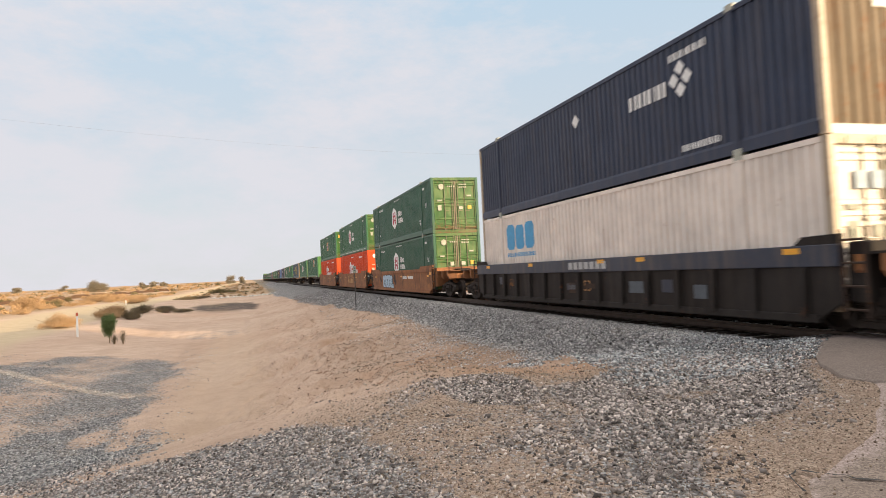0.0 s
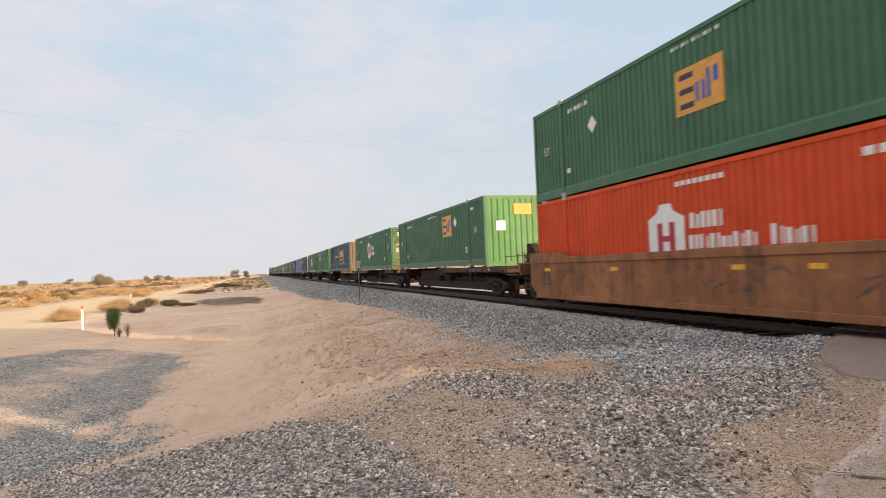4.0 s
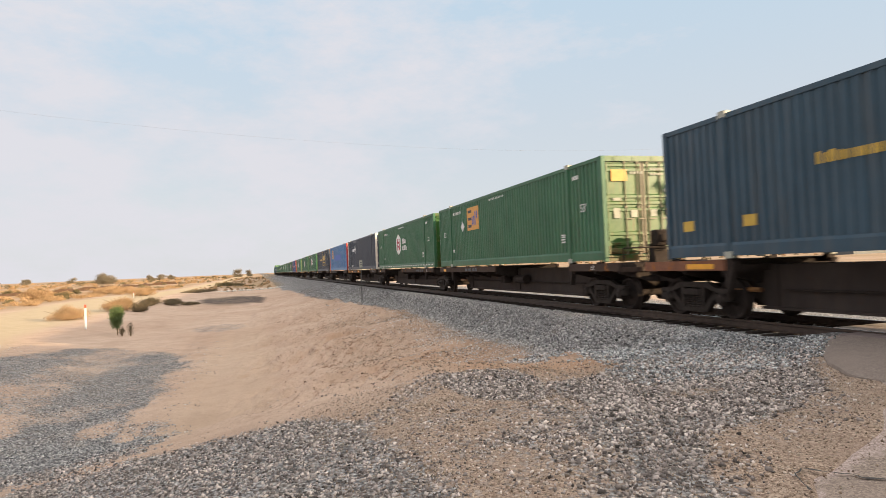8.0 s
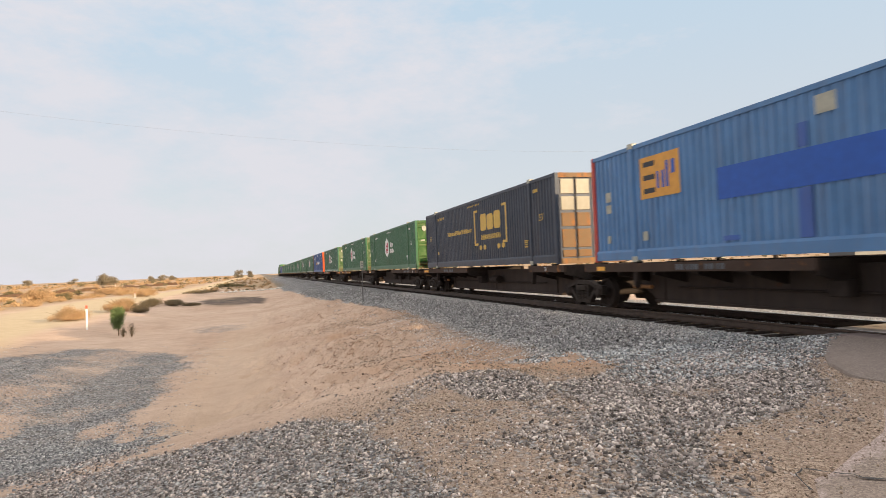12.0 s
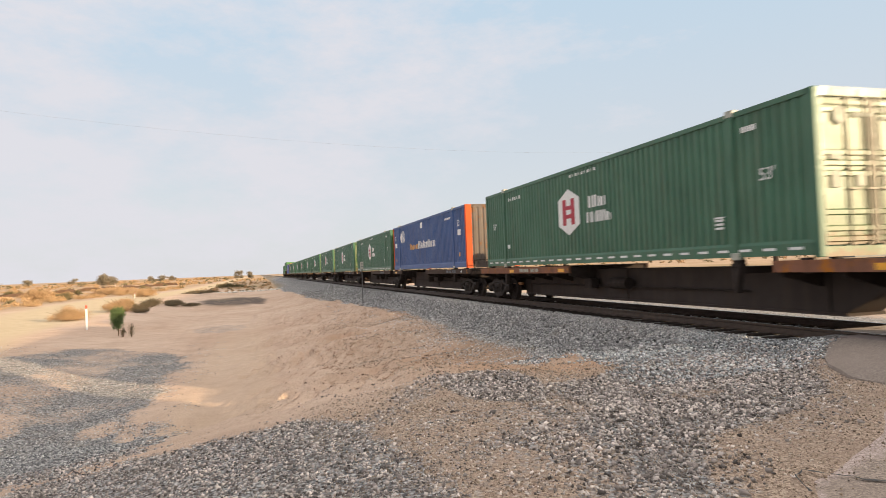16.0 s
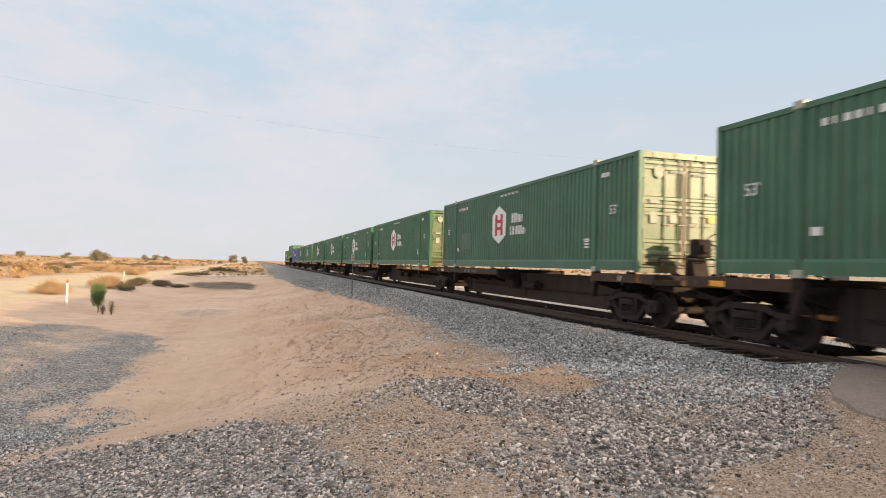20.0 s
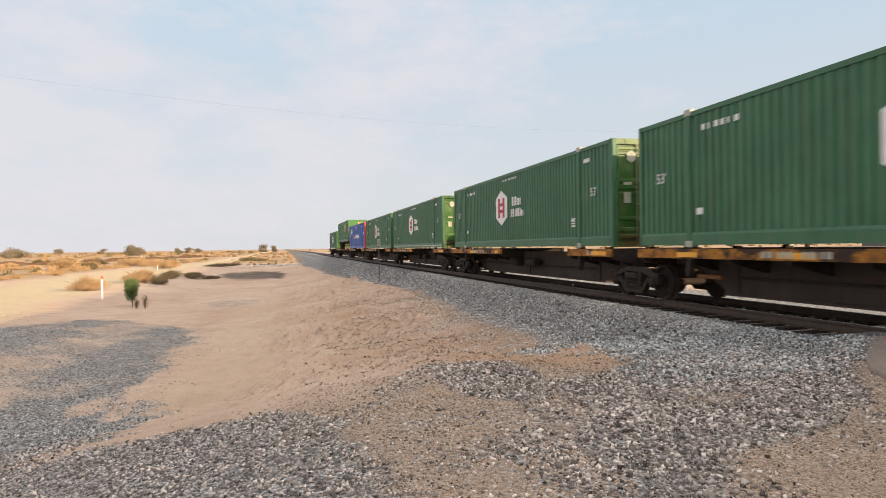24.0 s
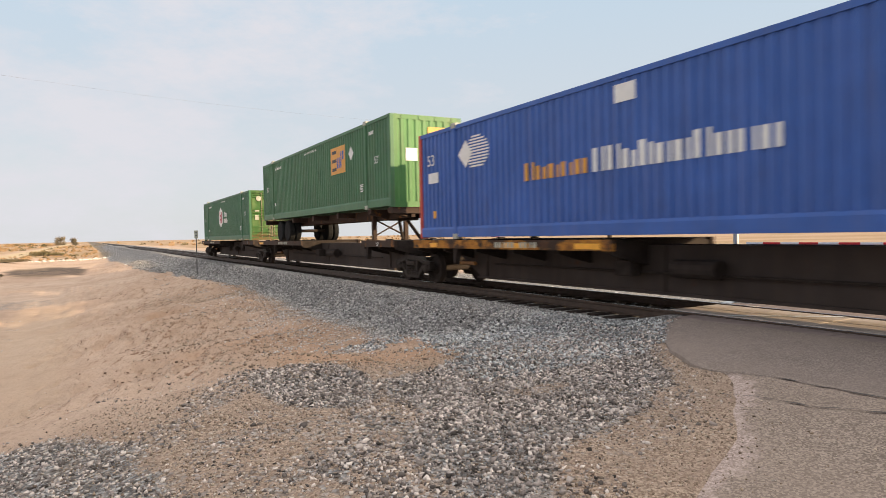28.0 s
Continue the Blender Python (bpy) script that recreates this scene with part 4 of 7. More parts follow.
def track():
    prof = [(-0.068, -0.172), (0.068, -0.172), (0.068, -0.162), (0.012, -0.145), (0.009, -0.055), (0.034, -0.042), (0.036, -0.006), (0.03, 0), (-0.03, 0), (-0.036, -0.006), (-0.034, -0.042), (-0.009, -0.055), (-0.012, -0.145), (-0.068, -0.162)]
    for s in (-1, 1):
        rail = tagged(new("rail"), "long steel rail with a polished head", "rail", "rails", "structure")
        x = CL + s * 0.754
        g = Geo()
        g.prism([(x + a, b2) for a, b2 in prof], "y", -400, 2500)
        part("rail_web", g, RAILSTEEL, rail)
        g = Geo()
        g.prism([(x - 0.026, -0.002), (x + 0.026, -0.002), (x + 0.02, 0.0025), (x - 0.02, 0.0025)], "y", -400, 2500)
        part("rail_head", g, RAILHEAD, rail)


track()


# ---- containers ----
CORR = 0.015                      # how far the corrugations stand behind the posts


def corrugated(g, a, b2, z0, z1, sign, half, axis="y", pitch=0.226, depth=0.033, fold=(0.42, 0.52, 0.9)):
    """A folded sheet from a to b2 along the axis, facing sign along the other one."""
    n = max(2, round((b2 - a) / pitch))
    p = (b2 - a) / n
    line = []
    for i in range(n):
        o = a + i * p
        for f, d in ((0.0, 0), (fold[0], 0), (fold[1], depth), (fold[2], depth)):
            line.append((o + f * p, d))
    line.append((b2, 0))
    vs = []
    for w, d in line:
        q = sign * (half - CORR - d)
        for z in (z0, z1):
            vs.append((q, w, z) if axis == "y" else (w, q, z))
    fs = [(2 * i, 2 * i + 2, 2 * i + 3, 2 * i + 1) for i in range(len(line) - 1)]
    g.add(vs, fs)


HL, HW = LEN / 2, WID / 2
POST40 = HL - 1.981
SIDE = Matrix(((0, 0, -1, 0), (-1, 0, 0, 0), (0, 1, 0, 0), (0, 0, 0, 1)))
FRONT = Matrix(((1, 0, 0, 0), (0, 0, -1, 0), (0, 1, 0, 0), (0, 0, 0, 1)))


def side_decal(g, u0, u1, v0, v1, cut=0.0, lift=0.0):
    """A flat mark on the track side of a container; u runs from the leading end, v from the floor."""
    x = -(HW - CORR) - 0.003 - lift
    a, b2 = u0 - HL, u1 - HL
    if cut <= 0:
        g.box(x - 0.002, x + 0.004, a, b2, v0, v1)
    else:
        c = cut
        g.prism([(a + c, v0), (b2 - c, v0), (b2, v0 + c), (b2, v1 - c), (b2 - c, v1), (a + c, v1), (a, v1 - c), (a, v0 + c)], "x", x - 0.002, x + 0.004)


def block_word(g, u_left, u_right, v0, v1, n, seed, low=0.0):
    """A run of plain upright bars the size of a word; u_left is the higher u, where the word begins."""
    rnd = random.Random(seed)
    w = (u_left - u_right) / n
    for i in range(n):
        a = u_left - i * w
        hi = v1 if (i == 0 or rnd.random() > low) else v0 + (v1 - v0) * 0.76
        thick = w * rnd.uniform(0.3, 0.42)
        side_decal(g, a - thick, a, v0, hi)
        side_decal(g, a - w * 0.84, a - w * 0.84 + w * rnd.uniform(0.16, 0.3), v0, hi - (hi - v0) * rnd.choice((0, 0, 0.15)))


def hexagon(g, u, v, ru, rv, lift=0.0):
    x = -(HW - CORR) - 0.003 - lift
    y = u - HL
    pts = [(y, v + rv), (y - ru, v + rv * 0.56), (y - ru, v - rv * 0.56), (y, v - rv), (y + ru, v - rv * 0.56), (y + ru, v + rv * 0.56)]
    g.prism(pts, "x", x - 0.002, x + 0.004)


def small_marks(c, colour, seed, far=True):
    rnd = random.Random(seed)
    g = Geo()
    for i in range(6):
        side_decal(g, 13.73 - i * 0.2 - (0.1, 0.05, 0.12)[i % 3], 13.73 - i * 0.2, 2.43, 2.55)
    for i in range(9):
        side_decal(g, 8.8 - i * 0.18 - (0.09, 0.04)[i % 2], 8.8 - i * 0.18, 2.61, 2.69)
    for i in range(3):
        side_decal(g, 1.68 - i * 0.13 - 0.1, 1.68 - i * 0.13, 2.44, 2.55)
    part("number_marking", g, colour, c, "small pale marks too small to read")
    g = Geo()
    for z in (0.62, 0.70, 0.78):
        side_decal(g, 2.29, 2.53, z, z + 0.045)
    side_decal(g, 2.27, 2.55, 0.84, 0.875)
    side_decal(g, 13.72, 13.92, 0.68, 0.82)
    part("data_plate", g, colour, c, "small pale data block")
    me = text_mesh("53'", colour)
    part("length_mark", me, colour, c, "painted figure 53", at=Matrix.Translation((-(HW - CORR) - 0.006, 1.28 - HL, 1.46)) @ SIDE @ Matrix.Scale(0.33, 4))
    part("length_mark", me, colour, c, "painted figure 53", at=Matrix.Translation((-(HW - CORR) - 0.006, 15.4 - HL, 1.46)) @ SIDE @ Matrix.Scale(0.33, 4))


def hub_logo(c, white, inc=False):
    g = Geo()
    if inc:
        x = -(HW - CORR) - 0.003
        y = 9.3 - HL
        pts = [(y - 0.66, 1.0), (y + 0.66, 1.0), (y + 0.66, 1.85), (y + 0.3, 2.0), (y + 0.2, 2.18), (y - 0.2, 2.18), (y - 0.3, 2.0), (y - 0.66, 1.85)]
        g.prism(pts, "x", x - 0.002, x + 0.004)
    else:
        hexagon(g, 8.94, 1.59, 0.67, 0.70)
    logo = part("logo", g, white, c, "white badge")
    g = Geo()
    if inc:
        for a in (8.98, 9.42):
            side_decal(g, a, a + 0.2, 1.05, 1.75, lift=0.004)
        side_decal(g, 8.98, 9.62, 1.32, 1.45, lift=0.006)
    else:
        side_decal(g, 8.56, 8.78, 1.2, 1.98, lift=0.004)
        side_decal(g, 9.1, 9.32, 1.2, 1.98, lift=0.004)
        side_decal(g, 8.56, 9.32, 1.66, 1.78, lift=0.006)
        side_decal(g, 8.56, 9.32, 1.40, 1.52, lift=0.006)
    part("logo_mark", g, LOGORED, c, "red bars on the badge")
    g = Geo()
    if inc:
        block_word(g, 8.45, 7.4, 1.56, 1.9, 3, 5, 0.4)
        block_word(g, 8.5, 6.5, 1.12, 1.42, 6, 6, 0.4)
        block_word(g, 6.2, 5.2, 1.12, 1.5, 3, 7, 0.5)
    else:
        block_word(g, 7.72, 6.75, 1.60, 1.93, 3, 3, 0.35)
        block_word(g, 7.85, 6.5, 1.18, 1.48, 5, 4, 0.35)
    part("name_marking", g, white, c, "white block marks")


def emp_logo(c, u, v):
    g = Geo()
    side_decal(g, u - 0.76, u + 0.76, v - 0.5, v + 0.5)
    part("logo", g, LOGOORANGE, c, "amber rectangle")
    g = Geo()
    for k in (-0.38, -0.06, 0.26):
        side_decal(g, u + 0.16, u + 0.62, v + k, v + k + 0.12, lift=0.004)
    part("logo_mark", g, INK, c, "dark bars on the badge")
    g = Geo()
    side_decal(g, u + 0.0, u + 0.09, v - 0.3, v + 0.1, lift=0.004)
    side_decal(g, u - 0.2, u - 0.1, v - 0.3, v + 0.1, lift=0.004)
    side_decal(g, u - 0.36, u - 0.26, v - 0.3, v + 0.3, lift=0.004)
    side_decal(g, u - 0.6, u - 0.46, v - 0.02, v + 0.3, lift=0.004)
    part("logo_mark", g, LOGOBLUE, c, "blue bars on the badge")


def solid_blocks(g, u_left, u_right, v0, v1, n):
    """Chunky blocks in a row with cut corners, the outer ones a little lower."""
    w = (u_left - u_right) / n
    for i in range(n):
        a = u_left - i * w
        side_decal(g, a - w * 0.88, a, v0, v1 - (0.06 if i == 1 else 0.0), cut=(v1 - v0) * 0.14)


def diamond(c, u, v, r):
    g = Geo()
    x = -(HW - CORR) - 0.003
    y = u - HL
    g.prism([(y, v - r), (y + r, v), (y, v + r), (y - r, v)], "x", x - 0.002, x + 0.004)
    part("placard", g, WHITE, c, "white diamond placard")


def csx_logo(c, col):
    g = Geo()
    for a, s in ((7.9, 1), (4.25, -1)):
        side_decal(g, a - 0.06, a + 0.06, 0.9, 2.42)
        for z in (0.9, 2.32):
            side_decal(g, min(a, a - s * 0.4), max(a, a - s * 0.4), z, z + 0.1)
    solid_blocks(g, 7.15, 4.75, 1.5, 2.2, 3)
    block_word(g, 7.1, 4.8, 1.12, 1.32, 9, 12)
    block_word(g, 12.0, 8.35, 1.52, 1.72, 14, 13, 0.5)
    for u in (7.2, 6.7, 5.1, 4.6):
        hexagon(g, u, 0.8, 0.14, 0.11)
    part("logo", g, col, c, "yellow block marks between brackets")


def umax_logo(c):
    g = Geo()
    block_word(g, 13.1, 11.6, 1.78, 2.06, 4, 21)
    block_word(g, 13.9, 12.8, 0.36, 0.46, 7, 22)
    part("name_marking", g, WHITE, c, "white block marks")
    g = Geo()
    x = -(HW - CORR) - 0.003
    y = 11.25 - HL
    for dy, dz in ((0.22, 0), (-0.22, 0), (0, 0.24), (0, -0.24)):
        g.prism([(y + dy - 0.17, 1.98 + dz), (y + dy, 1.98 + dz - 0.17), (y + dy + 0.17, 1.98 + dz), (y + dy, 1.98 + dz + 0.17)], "x", x - 0.002, x + 0.004)
    part("logo", g, WHITE, c, "white badge of four diamonds")


def pacer_logo(c):
    g = Geo()
    # a disc of thin level bars with a solid diamond on its leading side
    for i in range(11):
        z = 1.74 + i * 0.072
        half = math.sqrt(max(0.0, 0.42 ** 2 - (z + 0.02 - 2.1) ** 2)) * 1.5
        side_decal(g, 13.2 - half, 13.2 + half * 0.55, z, z + 0.04)
    x = -(HW - CORR) - 0.003
    y = 13.62 - HL
    g.prism([(y, 1.76), (y + 0.36, 2.1), (y, 2.44), (y - 0.30, 2.1)], "x", x - 0.003, x + 0.004)
    part("logo", g, WHITE, c, "white disc badge of level bars")
    g = Geo()
    block_word(g, 11.2, 9.18, 1.22, 1.6, 5, 31, 0.6)
    part("name_marking", g, LOGOORANGE, c, "orange block marks")
    g = Geo()
    block_word(g, 9.08, 5.3, 1.22, 1.66, 10, 32, 0.6)
    side_decal(g, 8.0, 8.5, 2.38, 2.70)
    side_decal(g, 0.8, 1.3, 1.55, 1.82)
    side_decal(g, 15.05, 15.6, 1.5, 1.78)
    block_word(g, 3.4, 2.4, 2.42, 2.52, 6, 33)
    part("name_marking", g, WHITE, c, "white block marks and labels")
    g = Geo()
    for u in (1.0, 15.2):
        side_decal(g, u, u + 0.16, 0.55, 0.75)
    part("label", g, LOGOORANGE, c, "small amber labels")
    me = text_mesh("53", WHITE)
    part("length_mark", me, WHITE, c, "painted figure 53", at=Matrix.Translation((-(HW - CORR) - 0.006, 1.35 - HL, 1.98)) @ SIDE @ Matrix.Scale(0.42, 4))
    part("length_mark", me, WHITE, c, "painted figure 53", at=Matrix.Translation((-(HW - CORR) - 0.006, 15.65 - HL, 1.98)) @ SIDE @ Matrix.Scale(0.42, 4))


def doors(c, mat_leaf, mat_frame, mat_rod, sign_mat=None, seed=0):
    """Two leaves with ribs, four lock rods, hinges and paper placards at the leading end."""
    def leaf(g):
        g.box(-0.555, 0.555, -0.03, 0.03, 0.0, 2.52)
    def rib(z):
        return lambda g: g.prism([(-0.03, z), (-0.06, z + 0.02), (-0.06, z + 0.09), (-0.03, z + 0.115)], "x", -0.505, 0.505)
    def stile(g):
        g.box(-0.025, 0.025, -0.066, -0.028, 0.0, 2.52)
    def rod(g):
        g.cyl("z", 0, -0.075, 0.017, -0.06, 2.62, 8)
        for z in (0.02, 1.3, 2.52):
            g.box(-0.03, 0.03, -0.1, -0.05, z, z + 0.05)
        g.box(-0.02, 0.22, -0.1, -0.08, 0.98, 1.01)
    def hinge(g):
        for z in (0.25, 0.85, 1.45, 2.05):
            g.box(-0.06, 0.06, -0.03, 0.02, z, z + 0.12)
    for s in (-1, 1):
        d = part("door", shared("door_leaf", leaf, mat_leaf), mat_leaf, c, at=pose(s * 0.575, -HL + 0.09, 0.2))
        for z in (0.04, 0.22, 0.50, 1.16, 1.34, 1.52, 2.26, 2.39):
            part("rib", shared(("door_rib", z), rib(z), mat_leaf), mat_leaf, d)
        for x in (-0.53, 0.53):
            part("stile", shared("door_stile", stile, mat_rod if x * s < 0 else mat_leaf), mat_leaf, d, at=pose(x, 0, 0))
        part("hinge", shared("hinge", hinge, mat_frame), mat_frame, c, at=pose(s * 1.17, -HL + 0.04, 0.2))
        for x in (s * 0.56, s * 0.16):
            part("lock_rod", shared("lock_rod", rod, mat_rod), mat_rod, c, at=pose(x, -HL + 0.1, 0.16))
    rnd = random.Random(seed)
    g = Geo()
    for x0, x1, z0, z1 in ((-0.94, -0.74, 0.98, 1.26), (-0.4, -0.2, 1.0, 1.2), (-0.95, -0.7, 1.46, 1.54), (0.22, 0.42, 1.02, 1.2), (0.66, 0.9, 1.7, 1.78)):
        if rnd.random() > 0.15:
            g.box(x0, x1, -HL + 0.022, -HL + 0.032, z0 + 0.2, z1 + 0.2)
    part("placard", g, DULLWHITE, c, "faded paper placards")
    g = Geo()
    g.box(0.7, 0.9, -HL + 0.022, -HL + 0.032, 1.24, 1.44)
    part("placard", g, LOGOYEL, c, "yellow placard")
    if sign_mat:
        g = Geo()
        if sign_mat is LOGOORANGE:
            g.box(-0.98, -0.5, -HL + 0.012, -HL + 0.022, 2.2, 2.52)
        else:
            g.prism([(-0.72 + 0.15 * math.cos(a * math.pi / 3 + 0.52), 2.42 + 0.17 * math.sin(a * math.pi / 3 + 0.52)) for a in range(6)], "y", -HL + 0.012, -HL + 0.022)
        part("logo", g, sign_mat, c, "small badge on the door")
        g = Geo()
        for x, z in ((0.25, 2.5), (0.25, 2.36), (-0.4, 2.4)):
            for i in range(4):
                g.box(x + i * 0.11, x + i * 0.11 + 0.075, -HL + 0.012, -HL + 0.022, z, z + 0.065)
        part("name_marking", g, DULLWHITE, c, "small pale marks")


def panel_doors(c, mat_a, mat_frame):
    """Flat doors of four columns of tan plates parted by dark grooves."""
    for s in (-1, 1):
        g = Geo()
        g.box(s * 0.57 - 0.555, s * 0.57 + 0.555, -HL + 0.06, -HL + 0.11, 0.17, 2.75)
        d = part("door", g, DOORDARK, c)
        for j in range(2):
            x = s * 0.57 + (j - 0.5) * 0.545
            for i, (z0, z1) in enumerate(((0.2, 0.46), (0.5, 1.12), (1.17, 1.64), (1.69, 2.16), (2.21, 2.72))):
                me = shared(("door_panel", i), lambda g, z0=z0, z1=z1: g.box(-0.232, 0.232, -0.03, 0.0, z0 + 0.02, z1 - 0.02, 0.012), PANELTOP if i > 2 else mat_a)
                part("panel", me, mat_a, d, at=pose(x, -HL + 0.065, 0))
    def rod(g):
        g.cyl("z", 0, -0.06, 0.018, 0.1, 2.78, 8)
    for x in (-0.57, 0.57):
        part("lock_rod", shared("panel_rod", rod, FRAME), FRAME, c, at=pose(x, -HL + 0.08, 0))


def container(label, group, side, end, post=None, front="doors", rod=None, frame_end=None, stripe=False, seed=0, sign=None, wide=0.0):
    """A 53-foot steel container: origin at the middle of its floor."""
    c = thing("shipping_container", label, "shipping container", group)
    post = post or side
    fe = frame_end or side
    part("body", shared("container_body", lambda g: g.box(-HW + 0.075, HW - 0.075, -HL + 0.12, HL - 0.08, 0.06, HGT - 0.05), side), side, c)

    def wall(sign_):
        def f(g):
            for a, b2 in ((-HL + 0.13, -POST40 - 0.075), (-POST40 + 0.075, POST40 - 0.075), (POST40 + 0.075, HL - 0.13)):
                corrugated(g, a, b2, 0.30, HGT - 0.09, sign_, HW, fold=(0.70, 0.74, 0.96) if side is OFFWHITE else (0.42, 0.52, 0.9))
        return f
    part("side_wall", shared("side_wall_near", wall(-1), side), side, c)
    part("side_wall", shared("side_wall_far", wall(1), side), side, c)

    def roof(g):
        n = 40
        for i in range(n):
            y0 = -HL + 0.15 + i * (LEN - 0.3) / n
            g.box(-HW + 0.06, HW - 0.06, y0, y0 + (LEN - 0.3) / n * 0.6, HGT - 0.05, HGT - 0.02)
    part("roof", shared("roof", roof, ROOFM), ROOFM, c)

    def top_rail(g):
        g.box(-0.03, 0.03, -HL + 0.1, HL - 0.1, HGT - 0.11, HGT - 0.012)
    def low_rail(g):
        g.prism([(-0.03, 0.04), (0.03, 0.04), (0.03, 0.31), (-0.012, 0.31), (-0.03, 0.25)], "y", -HL + 0.1, HL - 0.1)
    for s in (-1, 1):
        part("top_rail", shared("top_rail", top_rail, side), side, c, at=pose(s * (HW - 0.03), 0, 0))
        part("bottom_rail", shared("bottom_rail", low_rail, side), side, c, at=pose(s * (HW - 0.03), 0, 0, 0, 0, 0 if s < 0 else 180))

    def corner(g):
        g.box(-0.075 - wide / 2, 0.075 + wide / 2, -0.075, 0.075, 0.0, HGT, 0.02)
    def middle(g):
        g.box(-0.06, 0.06, -0.075, 0.075, 0.0, HGT, 0.02)
    def casting(g):
        g.box(-0.085, 0.085, -0.11, 0.11, -0.07, 0.07, 0.018)
    for s in (-1, 1):
        for e in (-1, 1):
            m_ = post
            part("corner_post", shared(("corner_post", wide), corner, m_), m_, c, at=pose(s * (HW - 0.075 - wide / 2), e * (HL - 0.075), 0))
            part("support_post", shared("support_post", middle, side), side, c, at=pose(s * (HW - 0.034), e * POST40, 0))
            part("corner_casting", shared("corner_casting", casting, CASTING), CASTING, c, at=pose(s * (HW - 0.056), e * POST40, HGT - 0.02))
            part("corner_casting", shared("corner_casting", casting, CASTING), CASTING, c, at=pose(s * (HW - 0.052), e * POST40, 0.058))
    # leading end
    def header(g):
        g.box(-HW + 0.14, HW - 0.14, -HL + 0.01, -HL + 0.13, HGT - 0.15, HGT)
        for i in range(4):
            x = -0.9 + i * 0.6
            g.box(x, x + 0.08, -HL - 0.005, -HL + 0.02, HGT - 0.13, HGT - 0.03)
    def threshold(g):
        g.box(-HW + 0.14, HW - 0.14, -HL + 0.01, -HL + 0.13, 0.0, 0.17)
    part("end_header", shared("end_header", header, fe), fe, c)
    part("end_sill", shared("end_sill", threshold, fe), fe, c)
    if front == "panels":
        panel_doors(c, end, fe)
    elif front == "doors":
        doors(c, end, fe, rod or end, sign, seed)
    else:
        def fw(g):
            corrugated(g, -HW + 0.14, HW - 0.14, 0.16, HGT - 0.14, -1, HL, "x", 0.26, 0.026, (0.5, 0.66, 0.84))
        part("end_wall", shared("end_wall_front", fw, end), end, c)
    def bw(g):
        corrugated(g, -HW + 0.14, HW - 0.14, 0.16, HGT - 0.14, 1, HL, "x", 0.26, 0.05)
    part("end_wall", shared("end_wall_back", bw, side), side, c)
    if stripe:
        g = Geo()
        for i in range(26):
            u = 0.35 + i * 0.61
            g.box(-HW - 0.006, -HW + 0.0, u - HL, u - HL + 0.3, 0.14, 0.19)
        part("reflective_strip", g, WHITE, c, "white reflective tape dashes")
    return c


def front_sign(c, x0, x1, z0, z1, m_, label):
    g = Geo()
    g.box(x0, x1, -HL + CORR - 0.012, -HL + CORR - 0.004, z0, z1)
    return part("placard", g, m_, c, label)


HUBG = "green intermodal containers"


def hub(label="green steel container with white hexagon badge and ribbed doors", stripe=False, seed=0, side=None, end=None):
    c = container(label, HUBG, side or GREEN, end or GREEN_DOOR, rod=RODTAN, frame_end=end or GREEN_DOOR, stripe=stripe, seed=seed, sign=DULLWHITE)
    hub_logo(c, WHITE)
    small_marks(c, WHITE, seed)
    return c


def emp(label, seed, front="doors", u=10.9, v=2.08, side=None):
    c = container(label, HUBG, side or GREEN, GREEN_DOOR if front == "doors" else GREEN_LT, front=front, rod=RODTAN, frame_end=GREEN_DOOR if front == "doors" else GREEN_LT, seed=seed, sign=LOGOORANGE if front == "doors" else None)
    emp_logo(c, u, v)
    small_marks(c, WHITE, seed)
    diamond(c, 12.36 if u > 7 else u - 1.35, 1.81 if u > 7 else v + 0.1, 0.24)
    if front != "doors":
        front_sign(c, 0.05, 0.85, 2.1, 2.55, LOGOORANGE, "amber badge on the end wall")
        front_sign(c, -0.75, -0.35, 1.45, 1.85, WHITE, "white placard")
    return c


